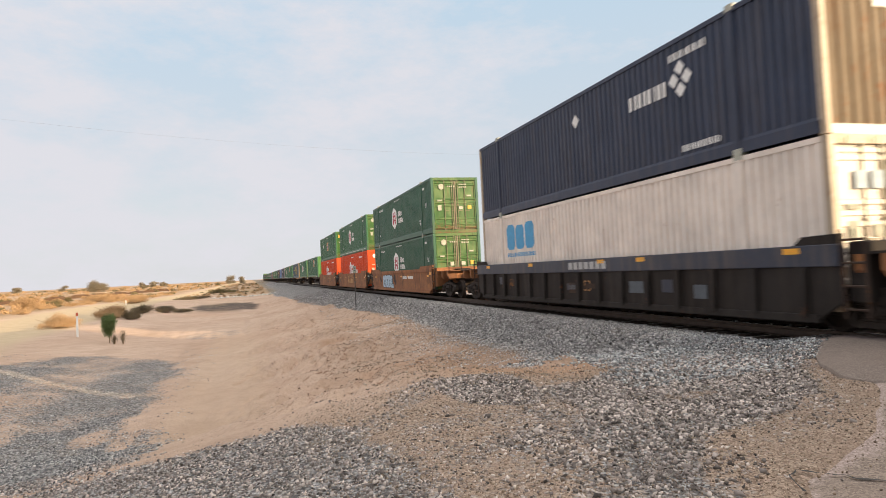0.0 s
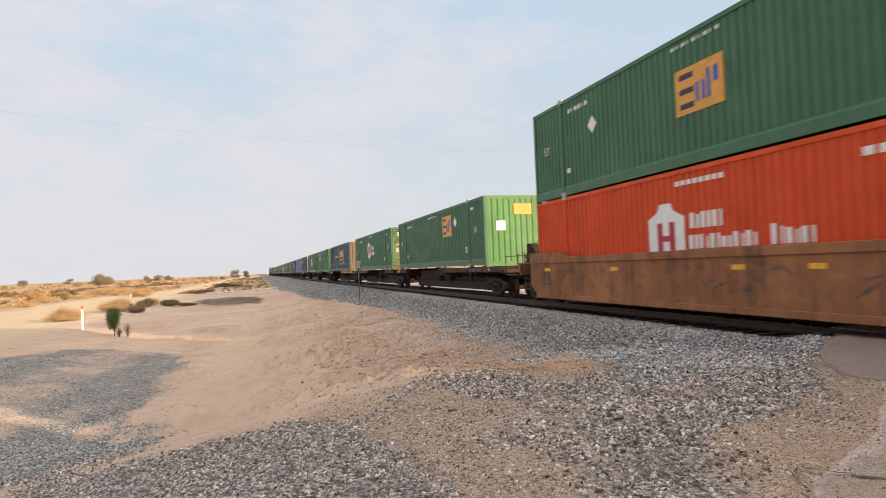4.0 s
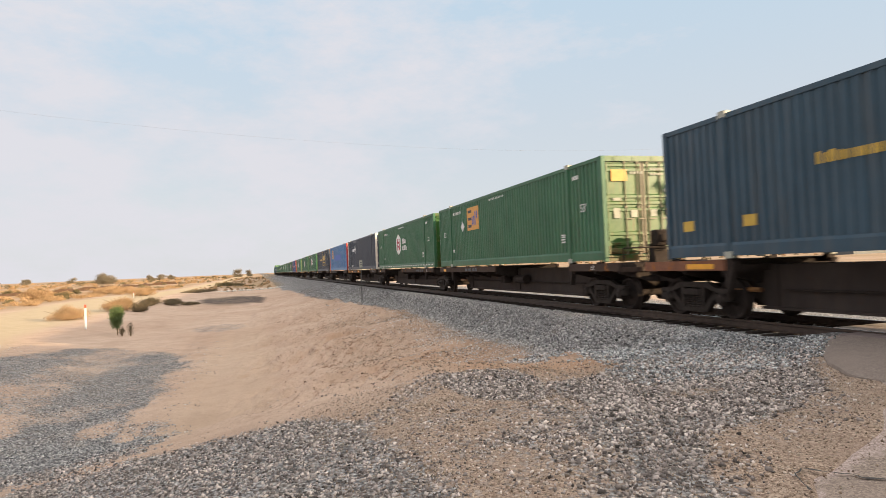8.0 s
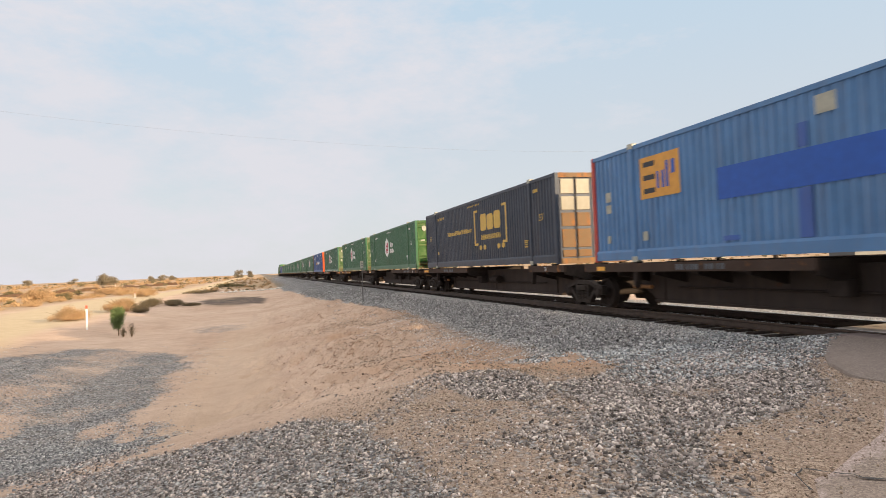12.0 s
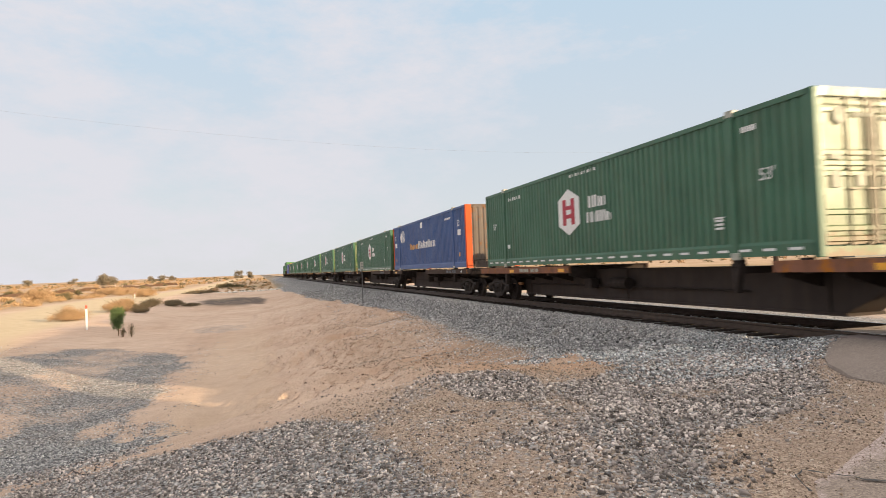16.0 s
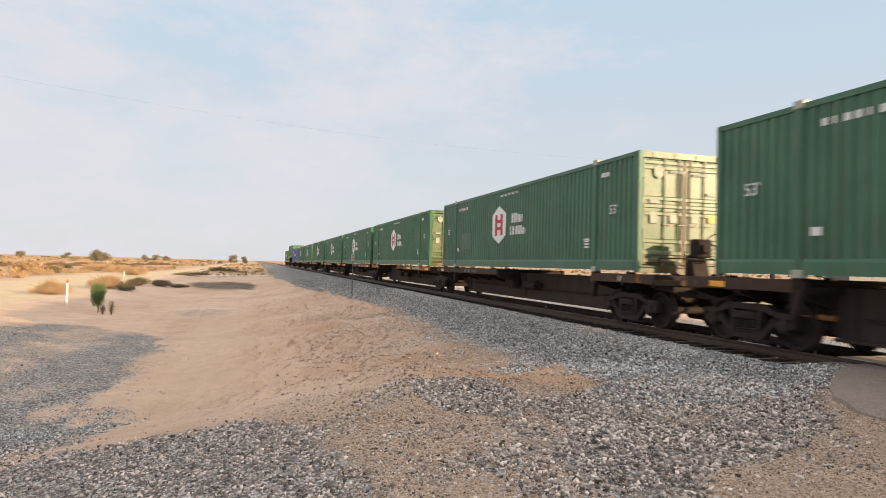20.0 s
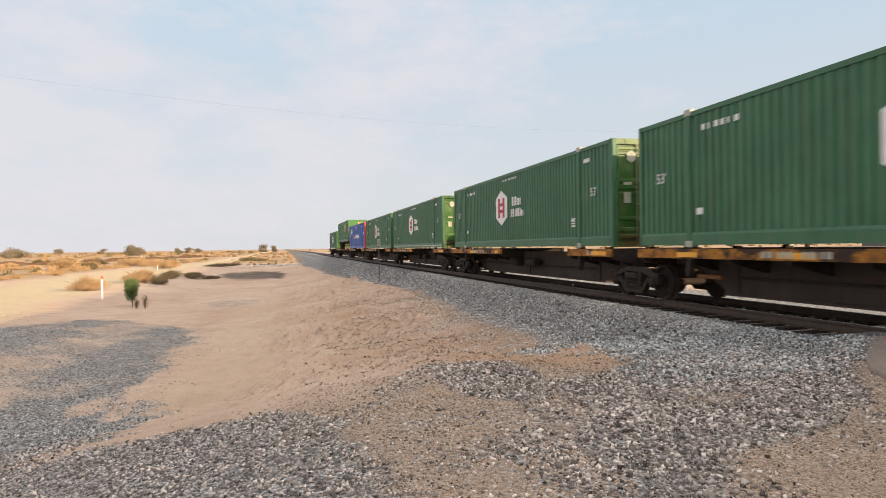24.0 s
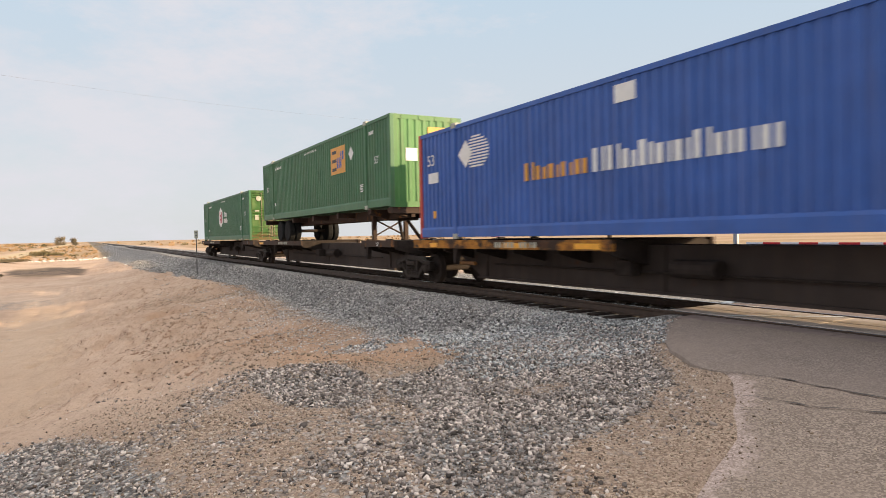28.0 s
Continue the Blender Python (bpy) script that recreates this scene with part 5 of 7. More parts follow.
def load(k):
    """The load in place k of the train, lowest first."""
    s = k * 7
    if k == 1:
        a = container("white steel container with blue block marks and rust stains", "white containers", OFFWHITE, OFFWHITE, rod=RODTAN, frame_end=RUSTYPOST, post=RUSTYPOST, seed=s)
        g = Geo()
        solid_blocks(g, 13.7, 11.3, 1.6, 2.5, 3)
        part("logo", g, CYANDECAL, a, "bright blue block marks")
        g = Geo()
        block_word(g, 13.7, 11.3, 1.34, 1.48, 10, 42)
        part("name_marking", g, CYANDECAL, a, "small blue block marks")
        for i in range(3):
            front_sign(a, -0.75 + i * 0.36, -0.5 + i * 0.36, 2.0, 2.3, PALEBLUE, "faded blue block mark on the end wall")
        b2 = container("dark navy steel container with white marks and a rust-streaked end", "navy containers", NAVY, TAN, post=RUSTYPOST, front="wall", frame_end=OFFWHITE, seed=s)
        g = Geo()
        block_word(g, 5.5, 4.0, 1.72, 2.06, 4, 43)
        block_word(g, 3.6, 2.4, 0.38, 0.52, 7, 44)
        block_word(g, 3.9, 2.67, 2.42, 2.58, 6, 45)
        part("name_marking", g, WHITE, b2, "white block marks")
        g = Geo()
        x, y = -(HW - CORR) - 0.003, 3.55 - HL
        for dy, dz in ((0.22, 0), (-0.22, 0), (0, 0.24), (0, -0.24)):
            g.prism([(y + dy - 0.17, 1.98 + dz), (y + dy, 1.81 + dz), (y + dy + 0.17, 1.98 + dz), (y + dy, 2.15 + dz)], "x", x - 0.002, x + 0.004)
        part("logo", g, WHITE, b2, "white badge of four diamonds")
        diamond(b2, 8.2, 2.14, 0.2)
        front_sign(b2, -0.1, 0.5, 2.2, 2.6, WHITE, "white diamond badge on the end wall")
        return [a, b2]
    if k == 2:
        return [hub("dark green steel container with white hexagon badge, lower of two", seed=s, side=GREEN_DK, end=GREEN_DOOR), hub("dark green steel container with white hexagon badge, upper of two", seed=s + 1, side=GREEN_DK, end=GREEN_DOOR)]
    if k in (3, 4):
        a = container("orange-red steel container with white badge, lower of two", "orange containers", ORANGE, ORANGE, front="doors" if k == 3 else "wall", seed=s, sign=WHITE)
        hub_logo(a, WHITE, inc=True)
        g = Geo()
        for i in range(6):
            side_decal(g, 4.3 - i * 0.28 - 0.2, 4.3 - i * 0.28, 2.4, 2.54)
        for i in range(8):
            side_decal(g, 8.9 - i * 0.2 - 0.14, 8.9 - i * 0.2, 2.52, 2.63)
        part("number_marking", g, WHITE, a, "white marks too small to read")
        if k == 4:
            front_sign(a, -0.55, -0.15, 1.75, 2.2, WHITE, "white badge on the end wall")
            front_sign(a, 0.0, 0.8, 1.85, 2.05, WHITE, "white block marks on the end wall")
            b2 = emp("green steel container with amber badge, upper of two", s, u=7.95, v=1.62)
        else:
            b2 = hub("green steel container with white hexagon badge and reflective tape", True, s)
        return [a, b2]
    if k == 5:
        return [emp("green steel container with bright ribbed end wall and amber badge", s, "wall", 5.3, 2.0)]
    if k == 7:
        c = container("slate-blue steel container with yellow block marks and rusty end", "blue containers", CBLUE, TAN, front="wall", seed=s, frame_end=TAN)
        csx_logo(c, LOGOYEL)
        g = Geo()
        for u in (0.9, 2.4, 13.4, 15.2):
            side_decal(g, u, u + 0.34, 0.6, 0.82)
        part("label", g, LOGOYEL, c, "small yellow labels")
        front_sign(c, -0.55, 0.58, 2.0, 2.52, LOGOYEL, "faded yellow panel on the end wall")
        for j in range(4):
            g = Geo()
            g.box(-0.42 + j * 0.24, -0.30 + j * 0.24, -HL + CORR - 0.018, -HL + CORR - 0.013, 2.16, 2.36)
            part("marking", g, OCHRE, c, "worn block mark on the yellow panel")
        front_sign(c, -0.2, 0.3, 0.55, 0.82, WHITE, "white data plate")
        return [c]
    if k == 8:
        return [emp("green steel container with amber badge and sun-bleached doors", s)]
    if k == 10:
        c = container("charcoal steel container with white badge and pale end frame", "navy containers", CHAR, DOORDARK, post=OFFWHITE, frame_end=OFFWHITE, rod=GALV, seed=s)
        umax_logo(c)
        g = Geo()
        side_decal(g, 10.3, 12.55, 2.62, 2.78)
        part("label", g, GHOST, c, "grey overpainted patch")
        return [c]
    if k == 11:
        c = container("faded blue steel container with amber badge and red end posts", "blue containers", SKYBLUE, DOORDARK, post=POSTRED, rod=GALV, frame_end=OFFWHITE, seed=s, sign=LOGOORANGE)
        emp_logo(c, 13.05, 2.0)
        g = Geo()
        side_decal(g, 5.05, 11.1, 1.2, 1.85)
        part("label", g, LOGOBLUE, c, "darker blue overpainted band")
        g = Geo()
        side_decal(g, 8.25, 8.65, 2.36, 2.68)
        side_decal(g, 15.2, 15.45, 1.3, 1.52)
        side_decal(g, 15.2, 15.45, 1.6, 1.86)
        side_decal(g, 15.3, 15.44, 0.5, 0.7)
        side_decal(g, 13.6, 13.8, 0.5, 0.72)
        side_decal(g, 1.5, 1.75, 1.0, 1.3)
        part("label", g, DULLWHITE, c, "small faded labels")
        for u, w, z0, z1 in ((9.1, 0.3, 0.32, 1.18), (9.05, 0.2, 1.88, 2.3), (11.0, 0.45, 0.36, 0.46), (4.4, 0.35, 0.32, 1.1)):
            g = Geo()
            side_decal(g, u - w, u, z0, z1)
            part("label", g, BLUE, c, "darker blue touched-up patch")
        return [c]
    if k == 12:
        c = container("dark slate-blue container with gold block marks and rusty tan doors", "blue containers", CHAR, CSXDOOR, front="panels", frame_end=CSXDOOR, rod=CSXDOOR, seed=s)
        csx_logo(c, LOGOYEL)
        small_marks(c, LOGOYEL, s)
        return [c]
    if k in (16, 26):
        c = container("royal blue steel container with orange end posts and white block marks", "blue containers", BLUE_DULL if k == 16 else BLUE, GREYFRONT if k == 16 else DOORDARK, post=POSTOR if k == 16 else POSTRED, front="wall" if k == 16 else "doors", rod=DOORDARK, frame_end=GREYFRONT if k == 16 else OFFWHITE, seed=s, sign=WHITE, wide=0.15 if k == 16 else 0.05)
        pacer_logo(c)
        if k == 16:
            front_sign(c, -0.2, 0.35, 1.45, 1.78, WHITE, "white label on the end wall")
            front_sign(c, -0.2, 0.35, 0.75, 0.95, WHITE, "white label on the end wall")
            me = text_mesh("53", WHITE)
            part("length_mark", me, WHITE, c, "painted figure 53", at=Matrix.Translation((-0.2, -HL + CORR - 0.006, 1.9)) @ FRONT @ Matrix.Scale(0.5, 4))
        return [c]
    if k == 27:
        return [emp("green steel container with bright ribbed end wall, on a road chassis", s, "wall", 4.7, 1.95, GREEN_FADE)]
    c = hub(stripe=k in (9, 15, 17, 24), seed=s, side=GREEN_DULL if k in (15, 17, 18, 19) else None, end=PALE_DOOR if k in (6, 14, 15, 18, 19, 20) else None)
    if k == 19:
        g = Geo()
        side_decal(g, 12.1, 13.35, 0.75, 1.45)
        part("label", g, GREEN_DK, c, "darker green overpainted square")
    return [c]


# ---- rail cars ----
def bogie_mesh():
    def frame_side(g):
        # a cast side frame: pedestals, sloping compression member, tension member, two columns, open windows
        def bar(pts, x0=-0.075, x1=0.075):
            g.prism(pts, "x", x0, x1)
        bar([(-1.13, 0.53), (-1.13, 0.63), (-0.72, 0.655), (-0.46, 0.77), (0.46, 0.77), (0.72, 0.655), (1.13, 0.63), (1.13, 0.53), (0.76, 0.55), (0.38, 0.66), (-0.38, 0.66), (-0.76, 0.55)])
        bar([(-0.40, 0.13), (0.40, 0.13), (0.35, 0.23), (-0.35, 0.23)])
        for s in (-1, 1):
            bar([(s * 0.40, 0.13), (s * 0.34, 0.23), (s * 0.68, 0.565), (s * 0.80, 0.55)])
            bar([(s * 0.28, 0.22), (s * 0.37, 0.22), (s * 0.39, 0.68), (s * 0.29, 0.68)], -0.09, 0.09)
            bar([(s * 1.03, 0.37), (s * 1.12, 0.39), (s * 1.13, 0.55), (s * 1.05, 0.55)])
            bar([(s * 0.69, 0.38), (s * 0.76, 0.38), (s * 0.79, 0.56), (s * 0.71, 0.56)])
            # roller bearing with its end cap and bolts
            g.lathe("x", s * 0.89, 0.42, [(-0.135, 0.06), (-0.13, 0.10), (-0.10, 0.115), (-0.09, 0.135), (0.09, 0.135), (0.10, 0.09)], 14)
            for i in range(3):
                g.cyl("x", s * 0.89 + 0.05 * math.cos(i * 2.094), 0.42 + 0.05 * math.sin(i * 2.094), 0.014, -0.15, -0.13, 6)
        g.box(-0.13, 0.11, -0.27, 0.27, 0.49, 0.63, 0.02)
        g.box(-0.14, -0.12, -0.12, 0.12, 0.52, 0.60)
    def springs(g):
        g.lathe("z", -0.03, 0, [(0.22 + i * 0.0265, 0.078 if i % 2 else 0.055) for i in range(11)], 10)
    def bolster(g):
        g.box(-1.0, 1.0, -0.2, 0.2, 0.45, 0.72, 0.04)
        g.cyl("z", 0, 0, 0.3, 0.70, 0.84, 16)
        for s in (-1, 1):
            g.box(-0.75, 0.75, s * 0.42 - 0.04, s * 0.42 + 0.04, 0.32, 0.42)
    def wheelset(g):
        g.cyl("x", 0, 0, 0.085, -1.02, 1.02, 12)
        for s in (-1, 1):
            x = s * 0.754
            q = s
            g.lathe("x", 0, 0, [(x - q * 0.085, 0.10), (x - q * 0.085, 0.455), (x - q * 0.055, 0.455), (x - q * 0.04, 0.425), (x + q * 0.065, 0.418), (x + q * 0.065, 0.36), (x + q * 0.01, 0.33), (x + q * 0.01, 0.17), (x + q * 0.07, 0.14), (x + q * 0.07, 0.09)], 24)
            for i in range(3):
                a = i * 2.094
                g.box(x + q * 0.008 - 0.01, x + q * 0.008 + 0.012, 0.25 * math.cos(a) - 0.03, 0.25 * math.cos(a) + 0.03, 0.25 * math.sin(a) - 0.03, 0.25 * math.sin(a) + 0.03)
            g.cyl("x", 0, 0, 0.10, s * 0.96, s * 1.08, 10)
    return frame_side, springs, bolster, wheelset


FS, SP, BO, WS = bogie_mesh()


def bogie(car, y, place):
    """place: where along the train it stands, for the turn of its wheels."""
    b2 = part("bogie", shared("bogie_bolster", BO, FRAME), FRAME, car, at=pose(0, y, 0))
    for s in (-1, 1):
        part("side_frame", shared("side_frame", FS, BOGIE), BOGIE, b2, at=pose(s * 1.03, 0, 0))
        for dy in (-0.18, 0.0, 0.18):
            part("spring", shared("spring", SP, BOGIE), BOGIE, b2, at=pose(s * 1.03, dy, 0))
    for dy in (-0.89, 0.89):
        w = part("wheelset", shared("wheelset", WS, FRAME), FRAME, b2, "grimy steel wheelset with worn treads", at=pose(0, dy, 0.42))
        WHEELS.append((w, dy, place + dy))


COUPLED = {1, 4, 7, 12, 15, 18, 23, 28}       # loads behind which two cars are coupled, each on its own bogie


def joints(k):
    """Both ends of unit k, along the train."""
    p = PLACE[k - 1]
    lo = (PLACE[k - 2] + LEN + p) / 2 if k > 1 else p - 2.4
    hi = (p + LEN + PLACE[k]) / 2 if k < 28 else p + LEN + 1.6
    return lo, hi


def coupler(car, y, s):
    g = Geo()
    g.box(-0.13, 0.13, min(y, y + s * 0.75), max(y, y + s * 0.75), 0.72, 0.98, 0.02)
    g.prism([(-0.17, 0.66), (0.2, 0.66), (0.24, 1.0), (-0.12, 1.02)], "y", y + s * 0.62, y + s * 0.9)
    part("coupler", g, FRAME, car)
    g = Geo()
    g.beam((0.35, y, 0.75), (0.35, y + s * 0.7, 0.35), 0.03)
    part("air_hose", g, RUBBER, car)


def spine_car(k):
    rnd = random.Random(k * 13)
    lo, hi = joints(k)
    mid = PLACE[k - 1] + HL
    a, b2 = lo - mid, hi - mid
    car = thing("spine_car", "grimy black spine car with rusty deck edges under a container", "rail car", "spine cars")
    c0 = (k - 1) in COUPLED
    c1 = k in COUPLED
    a_in, b_in = a + (0.75 if c0 else 0.15), b2 - (0.75 if c1 else 0.15)
    # deep box girder, thinner over the bogies
    g = Geo()
    pts = [(a_in, 0.86), (a_in, 1.12), (b_in, 1.12), (b_in, 0.86), (b_in - 1.5, 0.84), (b_in - 2.6, 0.24), (a_in + 2.6, 0.24), (a_in + 1.5, 0.84)]
    g.prism(pts, "x", -0.40, 0.40)
    part("centre_sill", g, GIRDER, car)
    g = Geo()
    g.box(-0.46, 0.46, a_in + 2.5, b_in - 2.5, 0.215, 0.27)
    part("sill_flange", g, GIRDER, car)
    # stiffeners on the girder
    n = 3
    for i in range(n):
        y = a_in + 2.9 + (b_in - a_in - 5.8) * i / (n - 1)
        g = Geo()
        g.prism([(y - 0.025, 0.27), (y + 0.025, 0.27), (y + 0.04, 1.1), (y - 0.04, 1.1)], "x", -0.44, -0.395)
        part("stiffener", g, GIRDER, car)
    # brackets that hang below the inner container seats
    for y in (-POST40, POST40):
        for s in (-1, 1):
            g = Geo()
            g.prism([(y - 0.15, 1.2), (y + 0.13, 1.2), (y + 0.10, 0.68), (y + 0.02, 0.62), (y - 0.05, 0.9)], "x", s * 1.24 - 0.07, s * 1.24 + 0.07)
            part("post_bracket", g, FRAME, car)
    g = Geo()
    y = b_in - 2.3
    g.cyl("y", -0.72, 0.62, 0.05, y - 0.5, y + 0.3, 8)
    part("brake_pipe", g, SILLYEL, car)
    long_far = rnd.random() > 0.45
    long_far = {7: False, 20: False, 23: True, 24: True, 25: True, 26: True}.get(k, long_far)
    spans = [(a + 0.6, a + 3.3), (b2 - 8.6, b2 - 0.7)] if long_far else [(a + 0.7, a + 8.6), (b2 - 3.3, b2 - 0.6)]
    for j, (s0, s1) in enumerate(spans):
        worn = k >= 20 and k < 27 or k in (10, 14) and j == 1
        m_ = RUSTEDGE if k in (7, 15) else CHIPPED if worn else SILL
        for s in (-1, 1):
            g = Geo()
            g.prism([(s * 1.30, 1.03), (s * 1.38, 1.03), (s * 1.38, 1.24), (s * 1.30, 1.24)], "y", s0, s1)
            part("deck_edge", g, m_ if s < 0 else SILL, car, "rusty worn deck edge")
        g = Geo()
        g.box(-1.30, 1.30, s0 + 0.1, s1 - 0.1, 1.19, 1.23)
        part("deck_plate", g, FRAME, car)
        n = max(2, int((s1 - s0) / 1.5))
        for i in range(n + 1):
            y = s0 + 0.1 + (s1 - s0 - 0.2) * i / n
            g = Geo()
            g.prism([(-1.3, 0.96), (-0.34, 0.72), (0.34, 0.72), (1.3, 0.96), (1.3, 1.19), (-1.3, 1.19)], "y", y - 0.05, y + 0.05)
            part("cross_bearer", g, FRAME, car)
        g = Geo()
        y = s0 + 0.3 if worn or k in (7, 15) else s1 - 1.1 if j == 1 else s1
        while y < s1 - 0.5:
            g.box(-1.386, -1.379, y, y + rnd.choice((0.4, 0.7, 0.85)), 1.06, 1.17)
            y += rnd.choice((2.2, 3.1, 4.0))
        if not g.v:
            continue
        part("reflector", g, REFLECT, car, "amber reflector plates")
    # raised seats that carry the container's corner castings
    for y in (-HL + 0.35, -POST40, POST40, HL - 0.35):
        wide = 1.22 if abs(y) > 3 else 0.5
        g = Geo()
        for s in (-1, 1):
            g.box(s * wide - 0.09, s * wide + 0.09, y - 0.08, y + 0.08, 1.10, DECK)
        g.prism([(-wide, 1.0), (wide, 1.0), (wide + 0.1, 1.13), (-wide - 0.1, 1.13)], "y", y - 0.1, y + 0.1)
        part("container_seat", g, FRAME, car)
    g = Geo()
    g.cyl("y", -0.62, 0.72, 0.16, -1.2, -0.3, 12)
    g.box(-0.8, -0.5, 0.6, 1.0, 0.55, 0.85, 0.03)
    g.beam((-0.5, -5.5, 0.62), (-0.5, 5.5, 0.62), 0.025)
    part("brake_gear", g, FRAME, car)
    if c0:
        bogie(car, a + 1.95, mid + a + 1.95)
        coupler(car, a_in, -1)
        # end platform with a trailer hitch, hand brake wheel and grab rails
        g = Geo()
        g.box(-1.3, 1.3, a + 0.55, a + 0.95, 1.0, 1.12)
        part("end_platform", g, SILL, car)
        g = Geo()
        g.prism([(a + 0.62, 1.1), (a + 1.0, 1.1), (a + 0.95, 1.7), (a + 0.78, 1.75)], "x", -0.2, 0.2)
        g.box(-0.22, 0.2, a + 0.56, a + 0.86, 1.66, 2.08, 0.04)
        g.box(-0.12, 0.1, a + 0.5, a + 0.6, 1.76, 1.96, 0.03)
        part("hitch_stand", g, FRAME, car)
        g = Geo()
        for i in range(14):
            p0, p1 = i * math.pi / 7, (i + 1) * math.pi / 7
            g.beam((0.22 + 0.3 * math.cos(p0), a + 0.46, 1.9 + 0.3 * math.sin(p0)), (0.22 + 0.3 * math.cos(p1), a + 0.46, 1.9 + 0.3 * math.sin(p1)), 0.014, 5)
        for i in range(5):
            p0 = i * 1.2566
            g.beam((0.22, a + 0.5, 1.9), (0.22 + 0.3 * math.cos(p0), a + 0.46, 1.9 + 0.3 * math.sin(p0)), 0.010, 5)
        part("brake_wheel", g, FRAME, car)
        g = Geo()
        for x in (-0.5, 0.5):
            g.beam((x, a + 0.6, 1.1), (x, a + 0.6, 1.78), 0.018)
        g.beam((-1.2, a + 0.6, 1.62), (1.2, a + 0.6, 1.62), 0.018)
        g.beam((-1.2, a + 0.6, 1.1), (-1.2, a + 0.6, 1.62), 0.018)
        g.beam((1.2, a + 0.6, 1.1), (1.2, a + 0.6, 1.62), 0.018)
        part("grab_rail", g, FRAME, car)
    else:
        g = Geo()
        g.cyl("z", 0, a + 0.05, 0.3, 0.84, 1.0, 14)
        part("articulation", g, FRAME, car)
    if c1:
        bogie(car, b2 - 1.95, mid + b2 - 1.95)
        coupler(car, b_in, 1)
        g = Geo()
        g.box(-1.3, 1.3, b2 - 0.95, b2 - 0.55, 1.0, 1.12)
        part("end_platform", g, SILL, car)
    else:
        bogie(car, b2, mid + b2)
    me = text_mesh("53'", WHITE)
    g = Geo()
    y = spans[1 if long_far else 0][0] + 2.2
    for i in range(10):
        if i != 4:
            g.box(-1.389, -1.381, y + i * 0.16, y + i * 0.16 + (0.1, 0.06, 0.11)[i % 3], 1.07, 1.19)
    part("number_marking", g, DULLWHITE if k in (7, 15) or k > 19 else GHOST, car, "faded marks on the deck edge")
    if rnd.random() > 0.3:
        part("length_mark", me, WHITE, car, at=Matrix.Translation((-1.388, spans[0][0] + 1.4, 1.07)) @ SIDE @ Matrix.Scale(0.17, 4))
    return car


